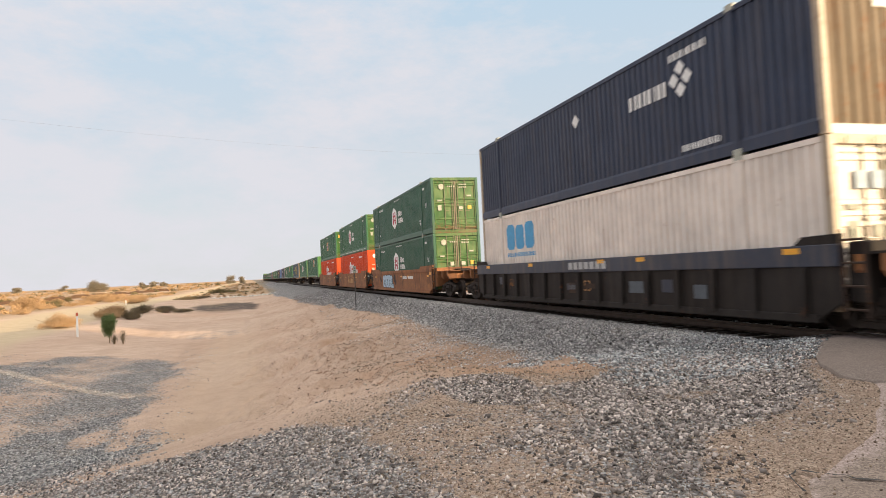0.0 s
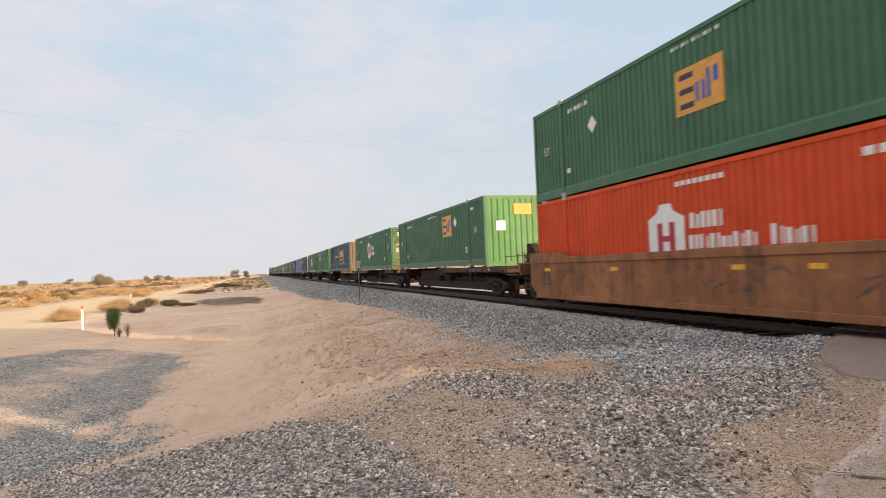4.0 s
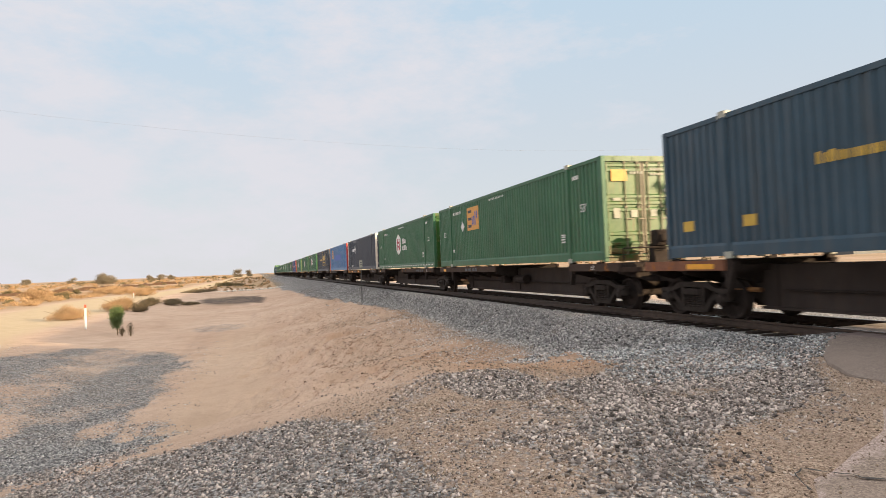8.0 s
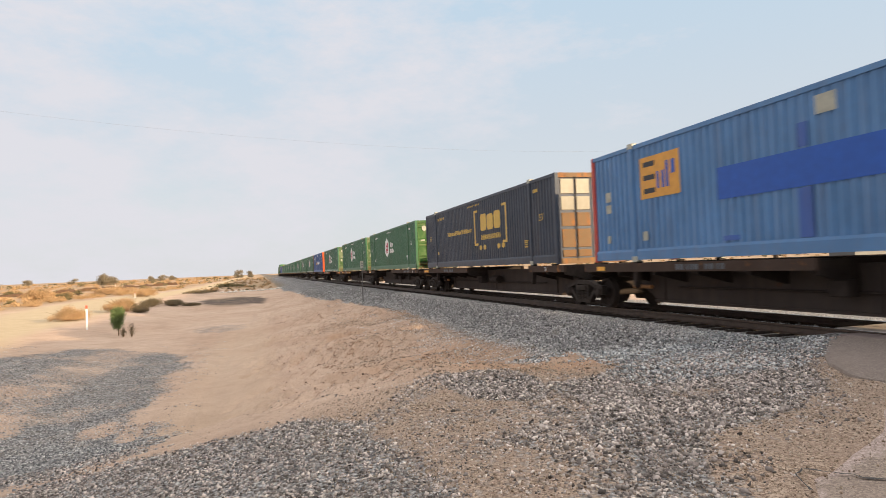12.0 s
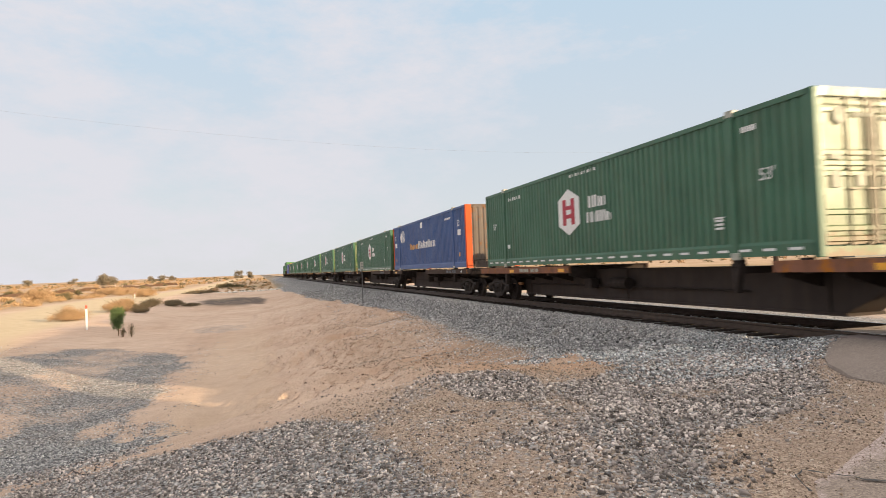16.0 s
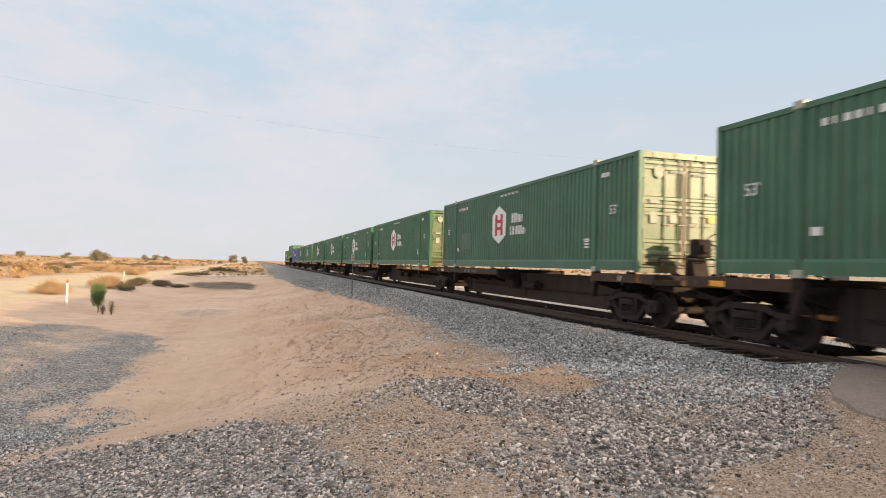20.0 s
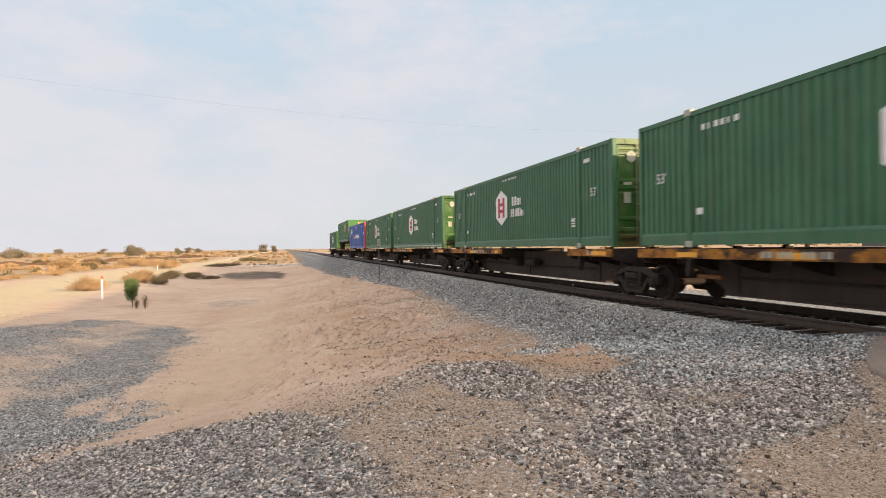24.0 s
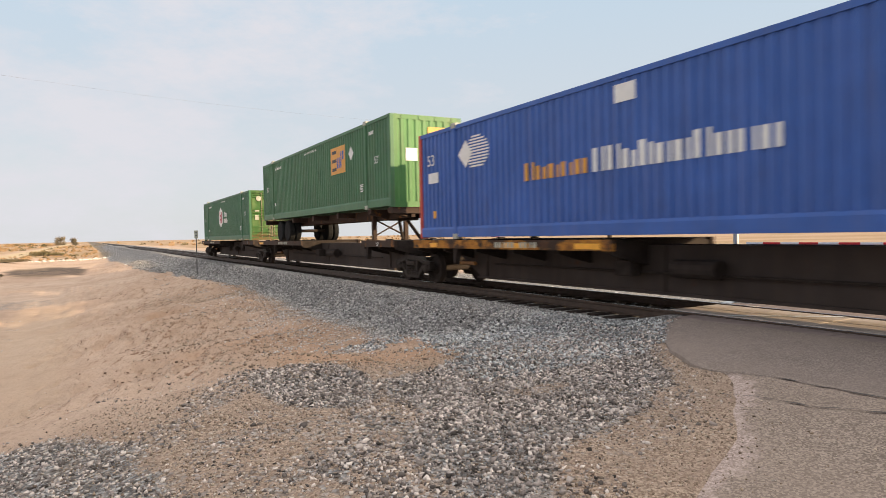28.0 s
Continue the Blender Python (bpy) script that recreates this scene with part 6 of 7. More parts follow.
def well_car(k):
    lo, hi = joints(k)
    mid = PLACE[k - 1] + HL
    a, b2 = lo - mid, hi - mid
    old = k == 1
    m_ = GREYWELL if old else BROWN
    car = thing("well_car", "dark grey well car with ribbed sides and a blue top chord" if old else "rust-brown well car with smooth weathered sides", "rail car", "well cars")
    y0, y1 = -HL - 0.25, HL + 0.25
    for s in (-1, 1):
        x = s * 1.44
        g = Geo()
        prof = [(y0 + 0.5, 0.24), (y1 - 0.5, 0.24), (y1, 0.55), (y1, 1.34), (y0, 1.34), (y0, 0.55)]
        g.prism(prof, "x", x - 0.045, x + 0.045)
        part("side_sheet", g, m_, car)
        g = Geo()
        g.box(x - 0.09, x + 0.09, y0, y1, 1.12 if old else 1.30, 1.48, 0.02)
        part("top_chord", g, WELLBLUE if old else BROWN, car)
        g = Geo()
        g.box(x - 0.1, x + 0.08, y0 + 0.45, y1 - 0.45, 0.20, 0.34, 0.02)
        part("bottom_chord", g, m_, car)
        if old:
            for i in range(15):
                y = y0 + 0.7 + i * (y1 - y0 - 1.4) / 14
                g = Geo()
                g.prism([(y - 0.07, 0.3), (y + 0.07, 0.3), (y + 0.1, 1.12), (y - 0.1, 1.12)], "x", x + s * 0.04, x + s * 0.15)
                part("side_post", g, m_, car)
        else:
            g = Geo()
            g.box(x + s * 0.04, x + s * 0.048, y0, y1, 0.78, 0.82)
            part("side_seam", g, m_, car)
        for e, y in ((-1, y0), (1, y1)):
            g = Geo()
            g.prism([(y - e * (0.9 if old else 2.6), 1.46), (y, 1.46), (y, 1.64), (y - e * (0.7 if old else 2.3), 1.62)], "x", x - 0.06, x + 0.06)
            part("end_guide", g, m_, car)
    # floor beams under the lower container
    for i in range(9):
        y = -7.2 + i * 1.8
        g = Geo()
        g.box(-1.4, 1.4, y - 0.12, y + 0.12, 0.22, 0.375)
        part("floor_beam", g, FRAME, car)
    c0, c1 = (k - 1) in COUPLED or k == 1, k in COUPLED
    for e, y, edge, cpl in ((-1, y0, a, c0), (1, y1, b2, c1)):
        stop = edge - e * (0.8 if cpl else 0.1)
        g = Geo()
        g.box(-1.35, 1.35, min(y, y + e * 0.35), max(y, y + e * 0.35), 0.55, 1.5, 0.03)
        part("end_bulkhead", g, m_, car)
        if abs(stop - y) > 0.3:
            g = Geo()
            g.prism([(y, 0.8), (stop, 0.86), (stop, 1.2), (y, 1.45)], "x", -0.35, 0.35)
            part("draft_sill", g, FRAME, car)
        if not old and not cpl:
            for sx in (-1, 1):
                g = Geo()
                p1 = edge - e * 0.14
                g.prism([(y, 1.44), (p1, 1.36), (p1, 0.98), (p1 - e * 0.35, 0.9), (y + e * 0.25, 0.62), (y, 0.42)], "x", sx * 1.40 - 0.03, sx * 1.40 + 0.03)
                part("end_frame", g, GREYWELL, car, "dark grey end frame over the bogie")
            g = Geo()
            for i in range(4):
                q = y + e * (0.35 + i * 0.17)
                g.box(-1.438, -1.431, min(q, q + e * 0.11), max(q, q + e * 0.11), 1.12, 1.24)
            part("number_marking", g, DULLWHITE, car, "pale marks on the end frame")
        if cpl and abs(stop - y) > 0.8:
            g = Geo()
            p0, p1 = min(y, stop), max(y, stop)
            g.box(-1.35, 1.35, p0, p1, 1.30, 1.34)
            part("end_deck", g, m_, car)
            for j in range(3):
                yy = p0 + (p1 - p0) * (j + 0.5) / 3
                g = Geo()
                g.prism([(-1.38, 1.05), (-1.3, 0.95), (1.3, 0.95), (1.38, 1.05), (1.38, 1.3), (-1.38, 1.3)], "y", yy - 0.07, yy + 0.07)
                part("cross_bearer", g, BROWN, car)
            g = Geo()
            for x in (-1.36, 1.36):
                for yy in (p0 + 0.15, p1 - 0.15):
                    g.beam((x, yy, 1.3), (x, yy, 1.7), 0.016)
            part("grab_rail", g, FRAME, car)
            for j in range(2):
                g = Geo()
                yy = p0 + (p1 - p0) * (0.25 + 0.5 * j)
                g.prism([(1.32, yy - 0.018), (1.36, yy - 0.018), (1.36, yy + 0.018), (1.32, yy + 0.018)], "z", 1.3, 1.85)
                part("stanchion", g, GALV, car)
            coupler(car, stop, e)
        g = Geo()
        for dx in (-0.2, 0.2):
            g.beam((-1.5, y + e * 0.25 + dx, 0.3), (-1.5, y + e * 0.25 + dx, 1.7), 0.022)
        for i in range(4):
            g.beam((-1.5, y + e * 0.25 - 0.2, 0.45 + i * 0.36), (-1.5, y + e * 0.25 + 0.2, 0.45 + i * 0.36), 0.02)
        part("ladder", g, SILL, car)
    if c0:
        bogie(car, a + 1.95, mid + a + 1.95)
    bogie(car, b2 - (1.95 if c1 else 0), mid + b2 - (1.95 if c1 else 0))
    # painted plates on the side towards the road
    g = Geo()
    x = -1.44 - (0.16 if old else 0.05)
    for y in (-7.6, -3.2, -1.4, 3.0, 6.9):
        z = 1.34 if old else 1.05
        g.box(-1.535 if old else x - 0.004, -1.53 if old else x + 0.004, y, y + 0.34, z, z + 0.1)
    if not old:
        g.box(x - 0.004, x + 0.004, -8.1, -7.75, 1.16, 1.42)
    part("reflector", g, REFLECT, car, "amber reflector plates")

    def wdec(gg, u0, u1, z0, z1, lift=0.0):
        gg.box(x - 0.006 - lift, x + 0.003, u0 - HL, u1 - HL, z0, z1)
    if k == 2:
        # five swollen upright shapes, each with a dark rim, a pale fill and a few inner strokes
        rim, fill, ink = Geo(), Geo(), Geo()
        for i, (u, half, top) in enumerate(((12.15, 0.40, 1.24), (11.62, 0.30, 1.27), (11.02, 0.40, 1.26), (10.36, 0.38, 1.28), (9.72, 0.40, 1.22), (9.3, 0.26, 0.66))):
            for gg, grow, lift in ((rim, 0.025, 0.004 + i * 0.003), (fill, -0.012, 0.0055 + i * 0.003)):
                zc, zh = (top + 0.33) / 2, (top - 0.33) / 2 + grow
                pts = []
                for t in range(24):
                    an = t * math.pi / 12
                    cu, su = math.cos(an), math.sin(an)
                    sq = 1.0 / max(abs(cu), abs(su)) ** 0.45
                    waist = 1 - 0.13 * math.exp(-(su * 2.6) ** 2)
                    pts.append((u - HL + (half + grow) * cu * sq * waist * (1 + 0.06 * math.sin(2 * an + i)), zc + zh * su * sq * 0.92))
                gg.prism(pts, "x", x - lift, x + 0.002)
            # a short curved stroke inside each shape
            for q in range(7):
                a0, a1 = 2.4 + q * 0.26, 2.4 + (q + 1) * 0.26
                p0 = (x - 0.022, u - HL + 0.05 + half * 0.55 * math.cos(a0), 0.72 + 0.26 * math.sin(a0) * (1 if i % 2 else -1))
                p1 = (x - 0.022, u - HL + 0.05 + half * 0.55 * math.cos(a1), 0.72 + 0.26 * math.sin(a1) * (1 if i % 2 else -1))
                ink.beam(p0, p1, 0.013, 4)
        for u, z, r_ in ((13.35, 0.95, 0.17), (13.1, 0.82, 0.12), (8.75, 1.0, 0.28), (8.5, 0.75, 0.2), (14.9, 0.62, 0.14)):
            smear = Geo()
            smear.prism([(u - HL + r_ * (1 + 0.3 * math.sin(t * 2.3 + u)) * math.cos(t * 0.5236), z + 0.8 * r_ * (1 + 0.3 * math.cos(t * 1.7 + u)) * math.sin(t * 0.5236)) for t in range(12)], "x", x - 0.003, x + 0.002)
            part("graffiti", smear, GRIME, car, "dark smeared paint blot")
        part("graffiti", rim, INK, car, "dark rim of bubble graffiti")
        part("graffiti", fill, GRAFFITI, car, "pale blue bubble graffiti")
        part("graffiti_line", ink, INK, car, "dark spray strokes")
        g = Geo()
        for i in range(10):
            if i != 4:
                wdec(g, 6.4 - i * 0.26 - 0.19, 6.4 - i * 0.26, 0.95, 1.12)
        part("number_marking", g, WHITE, car, "white marks on the side")
    if k == 3:
        g = Geo()
        wdec(g, 6.7, 9.75, 0.64, 1.27)
        part("logo", g, OCHRE, car, "worn ochre rectangle")
        g = Geo()
        for u in (6.95, 7.85, 8.75):
            wdec(g, u, u + 0.76, 0.94, 1.22, 0.004)
            wdec(g, u + 0.24, u + 0.52, 0.68, 0.97, 0.006)
        part("logo_mark", g, BROWN, car, "brown block marks on the rectangle")
    if k in (3, 4):
        g = Geo()
        rnd = random.Random(k)
        for i in range(24):
            u = rnd.uniform(2.5, 12.5)
            z = rnd.uniform(0.6, 1.2)
            g.beam((x - 0.002, u - HL, z), (x - 0.002, u - HL + rnd.uniform(-0.4, 0.4), z + rnd.uniform(-0.2, 0.2)), 0.012, 4)
        part("graffiti", g, GHOST, car, "thin grey graffiti strokes")
        part("length_mark", text_mesh("53", INK), INK, car, at=Matrix.Translation((x - 0.004, HL - 0.6, 0.62)) @ SIDE @ Matrix.Scale(0.62, 4))
    if old:
        # patches of other paint between the posts
        rnd = random.Random(3)
        for i in range(9):
            y = y0 + 0.7 + (rnd.randrange(13) + 0.2) * (y1 - y0 - 1.4) / 14
            g = Geo()
            z = rnd.uniform(0.45, 0.75)
            g.box(-1.495, -1.483, y, y + rnd.uniform(0.35, 0.7), z, z + rnd.uniform(0.12, 0.3))
            part("paint_patch", g, (WELLBLUE, GHOST, SILL)[i % 3], car, "patch of other paint")
        g = Geo()
        for i in range(7):
            g.box(-1.535, -1.528, 3.2 + i * 0.3 - HL + 3.4, 3.2 + i * 0.3 + 0.22 - HL + 3.4, 1.2, 1.4)
        part("graffiti", g, GALV, car, "pale block graffiti on the chord")
        part("length_mark", text_mesh("53", SILLYEL), SILLYEL, car, at=Matrix.Translation((-1.49, -0.2, 0.6)) @ SIDE @ Matrix.Scale(0.42, 4))
    return car


def chassis():
    c = thing("trailer_chassis", "rusty skeletal road chassis with dual wheels under a container", "trailer")
    for s in (-1, 1):
        g = Geo()
        g.prism([(s * 0.48 - 0.06, -0.32), (s * 0.48 + 0.06, -0.32), (s * 0.48 + 0.06, 0.0), (s * 0.48 - 0.06, 0.0)], "y", -HL + 0.1, HL - 0.1)
        part("frame_rail", g, SILL, c)
    for y in (-HL + 0.15, -3.0, 0.0, 3.0, HL - 0.15):
        g = Geo()
        g.box(-1.22, 1.22, y - 0.09, y + 0.09, -0.2, -0.002, 0.01)
        part("cross_member", g, SILL, c)
    for y in (4.0, 5.3):
        g = Geo()
        g.cyl("x", y, -0.58, 0.07, -1.0, 1.0, 10)
        part("axle", g, FRAME, c)
        for s in (-1, 1):
            for x in (0.78, 1.08):
                g = Geo()
                q = s * x
                g.lathe("x", y, -0.58, [(q - 0.13, 0.28), (q - 0.13, 0.46), (q - 0.08, 0.5), (q + 0.08, 0.5), (q + 0.13, 0.46), (q + 0.13, 0.28)], 20)
                w = part("tyre", g, RUBBER, c)
                g = Geo()
                g.lathe("x", y, -0.58, [(q - 0.1, 0.05), (q - 0.09, 0.28), (q + 0.09, 0.28), (q + 0.1, 0.05)], 16)
                part("rim", g, GALV, w)
    # outriggers under the leading end
    for y in (-HL + 0.35, -POST40):
        for s in (-1, 1):
            g = Geo()
            g.prism([(s * 0.5, -0.34), (s * 1.2, -0.16), (s * 1.2, -0.004), (s * 0.5, -0.004)], "y", y - 0.14, y + 0.14)
            part("outrigger", g, SILL, c)
    for s in (-1, 1):
        g = Geo()
        g.box(s * 0.62 - 0.07, s * 0.62 + 0.07, -5.2, -5.05, -1.05, 0.0)
        g.box(s * 0.62 - 0.14, s * 0.62 + 0.14, -5.28, -4.97, -1.08, -1.03)
        part("landing_leg", g, SILL, c)
    g = Geo()
    g.beam((-0.6, -5.1, -0.9), (0.6, -5.1, -0.3), 0.03)
    g.beam((-0.6, -5.1, -0.3), (0.6, -5.1, -0.9), 0.03)
    part("leg_brace", g, SILL, c)
    # trailer hitch standing on the car
    g = Geo()
    for s in (-1, 1):
        g.beam((s * 0.35, -6.9, -1.05), (s * 0.15, -6.2, -0.35), 0.06)
    g.box(-0.4, 0.4, -6.6, -5.9, -0.38, -0.3)
    part("hitch_stand", g, FRAME, c)
    return c


def train():
    for k in range(1, 29):
        y = PLACE[k - 1] + HL
        car = well_car(k) if k <= 4 else spine_car(k)
        MOVERS.append((car, CL, y, 0.0))
        for i, c in enumerate(load(k)):
            z = 0.38 + i * (HGT + 0.006) if k <= 4 else DECK
            if k == 27:
                z = 2.28
            MOVERS.append((c, CL, y, z))
        if k == 27:
            MOVERS.append((chassis(), CL, y, 2.28 - 0.002))


    # the part of the train that is already past
    ahead = [m for m in MOVERS if m[2] == PLACE[1] + HL]
    for n in (1, 2):
        for ob, x, y, z in ahead:
            MOVERS.append((copy_thing(ob, pose(0, 0, 0)), x, PLACE[0] + HL - 19.2 * n, z))


train()


# ---- desert plants, posts, poles ----
def leaf_cloud(name, clumps, count, size, material, seed, droop=0.0):
    """Many small leaves in clumps; clumps: (x, y, z, rx, ry, rz)."""
    r = np.random.RandomState(seed)
    w = np.array([c[3] * c[4] * c[5] for c in clumps])
    pick = r.choice(len(clumps), count, p=w / w.sum())
    cc = np.array(clumps)[pick]
    d = r.normal(size=(count, 3))
    d /= np.linalg.norm(d, axis=1)[:, None]
    rad = r.uniform(0.1, 1.25, count) ** 0.75
    lump = 1 + 0.25 * np.sin(d[:, 0] * 7 + seed) * np.sin(d[:, 1] * 6 + 2 * seed)
    p = cc[:, :3] + d * (rad * lump)[:, None] * cc[:, 3:]
    a = r.normal(size=(count, 3)) + d * 0.6
    a /= np.linalg.norm(a, axis=1)[:, None]
    b2 = np.cross(a, r.normal(size=(count, 3)))
    b2 /= np.linalg.norm(b2, axis=1)[:, None]
    s = size * r.uniform(0.6, 1.4, count)[:, None]
    v = np.stack([p - a * s, p + b2 * s * 0.35, p + a * s, p - b2 * s * 0.35], 1).reshape(-1, 3)
    v[:, 2] = np.maximum(v[:, 2], 0.01)
    me = bpy.data.meshes.new(name)
    me.vertices.add(len(v))
    me.vertices.foreach_set("co", v.ravel())
    me.loops.add(len(v))
    me.loops.foreach_set("vertex_index", np.arange(len(v)))
    me.polygons.add(count)
    me.polygons.foreach_set("loop_start", np.arange(0, len(v), 4))
    me.update(calc_edges=True)
    me.materials.append(material)
    return me


def twigs(r, spread, height, n):
    g = Geo()
    for i in range(n):
        a = r.uniform(0, 6.28)
        d = r.uniform(0.15, 1.0) * spread
        m = (math.cos(a) * d * 0.4, math.sin(a) * d * 0.4, height * r.uniform(0.3, 0.5))
        e = (math.cos(a) * d, math.sin(a) * d, height * r.uniform(0.55, 1.0))
        g.beam((0, 0, -0.1), m, 0.018 * spread ** 0.5, 5)
        g.beam(m, e, 0.010 * spread ** 0.5, 4)
    return g


def bush(x, y, w, h, leaf, label, seed, count=1400, size=0.07):
    r = random.Random(seed)
    z = float(ground_z(x, y))
    b2 = thing("bush", label, "bush", "desert bushes", at=pose(x, y, z))
    part("brushwood", twigs(r, w * 0.45, h * 0.8, 22), TWIG, b2)
    cl = []
    for i in range(14):
        a, d = r.uniform(0, 6.28), r.uniform(0, 0.4) * w
        hh = h * r.uniform(0.3, 0.6) * (1.15 - d / w)
        cl.append((math.cos(a) * d, math.sin(a) * d, hh * 0.8, w * r.uniform(0.13, 0.25), w * r.uniform(0.13, 0.25), hh * r.uniform(0.5, 0.8)))
    part("foliage", leaf_cloud("foliage", cl, count, size, leaf, seed), leaf, b2)
    return b2


bush(-12.9, 50.0, 3.0, 1.15, DRYLEAF, "dry straw-coloured bush beside the sand track", 1, 19000, 0.036)
bush(-11.2, 60.0, 3.8, 1.35, DRYLEAF, "broad dry tan bush on bare sand", 3, 20000, 0.04)
bush(-9.7, 57.6, 2.0, 0.85, DARKLEAF, "dark grey-brown bush in front of a tan one", 2, 8000, 0.045)
bush(-10.0, 67.0, 2.2, 1.05, DARKLEAF, "dark brown twiggy bush on bare sand", 12, 7000, 0.05)
bush(-8.6, 69.5, 3.2, 0.7, DARKLEAF, "low dark bush with bare twigs", 4, 8000, 0.05)
bush(-6.9, 70.5, 2.4, 0.45, DARKLEAF, "low dark bush with bare twigs", 13, 4500, 0.05)
bush(-9.6, 112.0, 6.0, 0.6, DARKLEAF, "low spreading dark bush", 5, 6000, 0.08)
bush(-7.2, 165.0, 7.0, 1.1, OLIVE, "low dark green bush beyond the boulders", 14, 6000, 0.12)
bush(-12.75, 31.7, 1.7, 0.75, DRYLEAF, "dry grassy bush at the foot of the pole", 6, 9000, 0.034)
bush(-13.2, 32.4, 1.3, 1.8, OLIVE, "olive bush beside the pole", 7, 6000, 0.04)
bush(-131, 363, 14.0, 6.0, HAZYLEAF, "broad hazy bush far off on the plain", 11, 6000, 0.35)
bush(-31.0, 104.0, 4.5, 2.4, DRYLEAF, "tan bush by the dirt road", 8, 6000, 0.09)
bush(-82, 388, 12.0, 7.5, HAZYLEAF, "large rounded olive bush far off on the plain", 9, 9000, 0.3)
bush(-16.2, 104.0, 4.6, 1.35, DRYLEAF, "dry orange-tan bush at the edge of the dirt road", 10, 6000, 0.08)
bush(-27.0, 131.0, 9.0, 2.0, DRYLEAF, "wide tan bush beyond the dirt road", 15, 8000, 0.1)


def plain_bushes():
    r = random.Random(77)
    # a broken row of dry tufts along the edge of the dirt road
    for i in range(26):
        y = 50 + i * 5.5 + r.uniform(-2, 2)
        x = float(np.interp(y, [50, 70, 110, 130, 200], [-21, -24.4, -25, -21, -17])) - r.uniform(0, 2.5)
        bush(x, y, r.uniform(1.8, 3.6), r.uniform(0.45, 0.85), DRYLEAF, "low dry tuft at the edge of the dirt road", 200 + i, 1800, 0.055)
    for i in range(16):
        y = 108 + 95 * r.random()
        x = -29 - r.random() * (14 + 0.12 * y)
        dark = r.random() > 0.7
        bush(x, y, r.uniform(2.0, 4.2), r.uniform(0.8, 1.5), OLIVE if dark else DRYLEAF, "olive tuft on the sunlit plain" if dark else "dry orange-brown tuft on the sunlit plain", 100 + i, 2600, 0.085)


plain_bushes()


def shrub():
    x, y = -7.3, 37.6
    z = float(ground_z(x, y))
    s = thing("shrub", "green upright shrub on a thin stem beside dry sticks", "shrub", at=pose(x, y, z))
    g = Geo()
    g.beam((0, 0, -0.1), (0.05, 0, 0.7), 0.03)
    g.beam((0.02, 0, 0.4), (-0.15, 0.05, 1.0), 0.02)
    g.beam((0.05, 0, 0.4), (0.2, -0.05, 1.1), 0.02)
    part("stem", g, TWIG, s)
    cl = [(-0.12, 0, 1.1, 0.24, 0.22, 0.38), (0.12, 0, 1.12, 0.22, 0.2, 0.36), (-0.16, 0.05, 0.75, 0.18, 0.18, 0.36), (0.05, 0, 0.72, 0.2, 0.18, 0.34), (0.0, 0, 0.5, 0.12, 0.12, 0.2)]
    part("foliage", leaf_cloud("foliage", cl, 5500, 0.042, GREENLEAF, 33), GREENLEAF, s)
    for dx, h in ((0.75, 0.75), (0.35, 0.5)):
        zz = float(ground_z(x + dx, y - 0.6))
        d = thing("dry_plant", "small dry twiggy plant on bare sand", "plant", "dry plants", at=pose(x + dx, y - 0.6, zz))
        part("brushwood", twigs(random.Random(int(dx * 100)), 0.22, h, 9), TWIG, d)
        part("foliage", leaf_cloud("foliage", [(0, 0, h * 0.55, 0.15, 0.15, h * 0.4)], 260, 0.035, DARKLEAF, int(h * 100)), DARKLEAF, d)


shrub()


def marker_post(x, y, h):
    z = float(ground_z(x, y))
    m = thing("marker_post", "white plastic marker post with a salmon top", "marker post", at=pose(x, y, z))
    g = Geo()
    g.prism([(-0.045, -0.02), (0.045, -0.02), (0.055, 0.0), (0.045, 0.02), (-0.045, 0.02), (-0.055, 0.0)], "z", -0.2, h * 0.86)
    part("post", g, WHITE, m)
    g = Geo()
    g.prism([(-0.048, -0.023), (0.048, -0.023), (0.058, 0.0), (0.048, 0.023), (-0.048, 0.023), (-0.058, 0.0)], "z", h * 0.86, h)
    part("cap", g, PINKPOST, m)


marker_post(-9.4, 40.2, 1.36)
marker_post(-16.8, 98, 0.8)
marker_post(-46, 234, 1.5)


def track_sign():
    x, y = 6.9, 44.5
    z = float(ground_z(x, y))
    s = thing("track_sign", "small white plate on a thin steel post beside the track", "sign", at=pose(x, y, z))
    g = Geo()
    g.prism([(-0.03, -0.012), (0.03, -0.012), (0.03, 0.012), (-0.03, 0.012)], "z", -0.3, 2.75)
    part("post", g, STEEL, s)
    g = Geo()
    g.box(-0.11, 0.11, -0.02, -0.012, 2.3, 2.8, 0.004)
    part("plate", g, DULLWHITE, s)
    g = Geo()
    g.box(-0.06, 0.06, -0.026, -0.021, 2.62, 2.68)
    g.box(-0.06, 0.06, -0.026, -0.021, 2.46, 2.52)
    part("plate_marking", g, GHOST, s)


track_sign()


def utility_pole(x, y, top, r, material, label, lean=0.0):
    z = float(ground_z(x, y)) - 0.3
    p = thing("utility_pole", label, "pole", "utility poles", at=pose(x, y, z, 0, lean, 0))
    h = top - z
    g = Geo()
    g.lathe("z", 0, 0, [(0, r * 1.15), (h * 0.4, r), (h * 0.97, r * 0.78), (h, r * 0.7)], 14)
    part("shaft", g, material, p)
    g = Geo()
    g.cyl("x", 0, h - 0.28, 0.02, -0.02, r + 0.14, 8)
    g.lathe("z", r + 0.14, 0, [(h - 0.30, 0.03), (h - 0.24, 0.055), (h - 0.2, 0.04), (h - 0.15, 0.05), (h - 0.12, 0.02)], 10)
    part("insulator", g, GALV, p)
    return Vector((x + r + 0.14, y, top - 0.2))


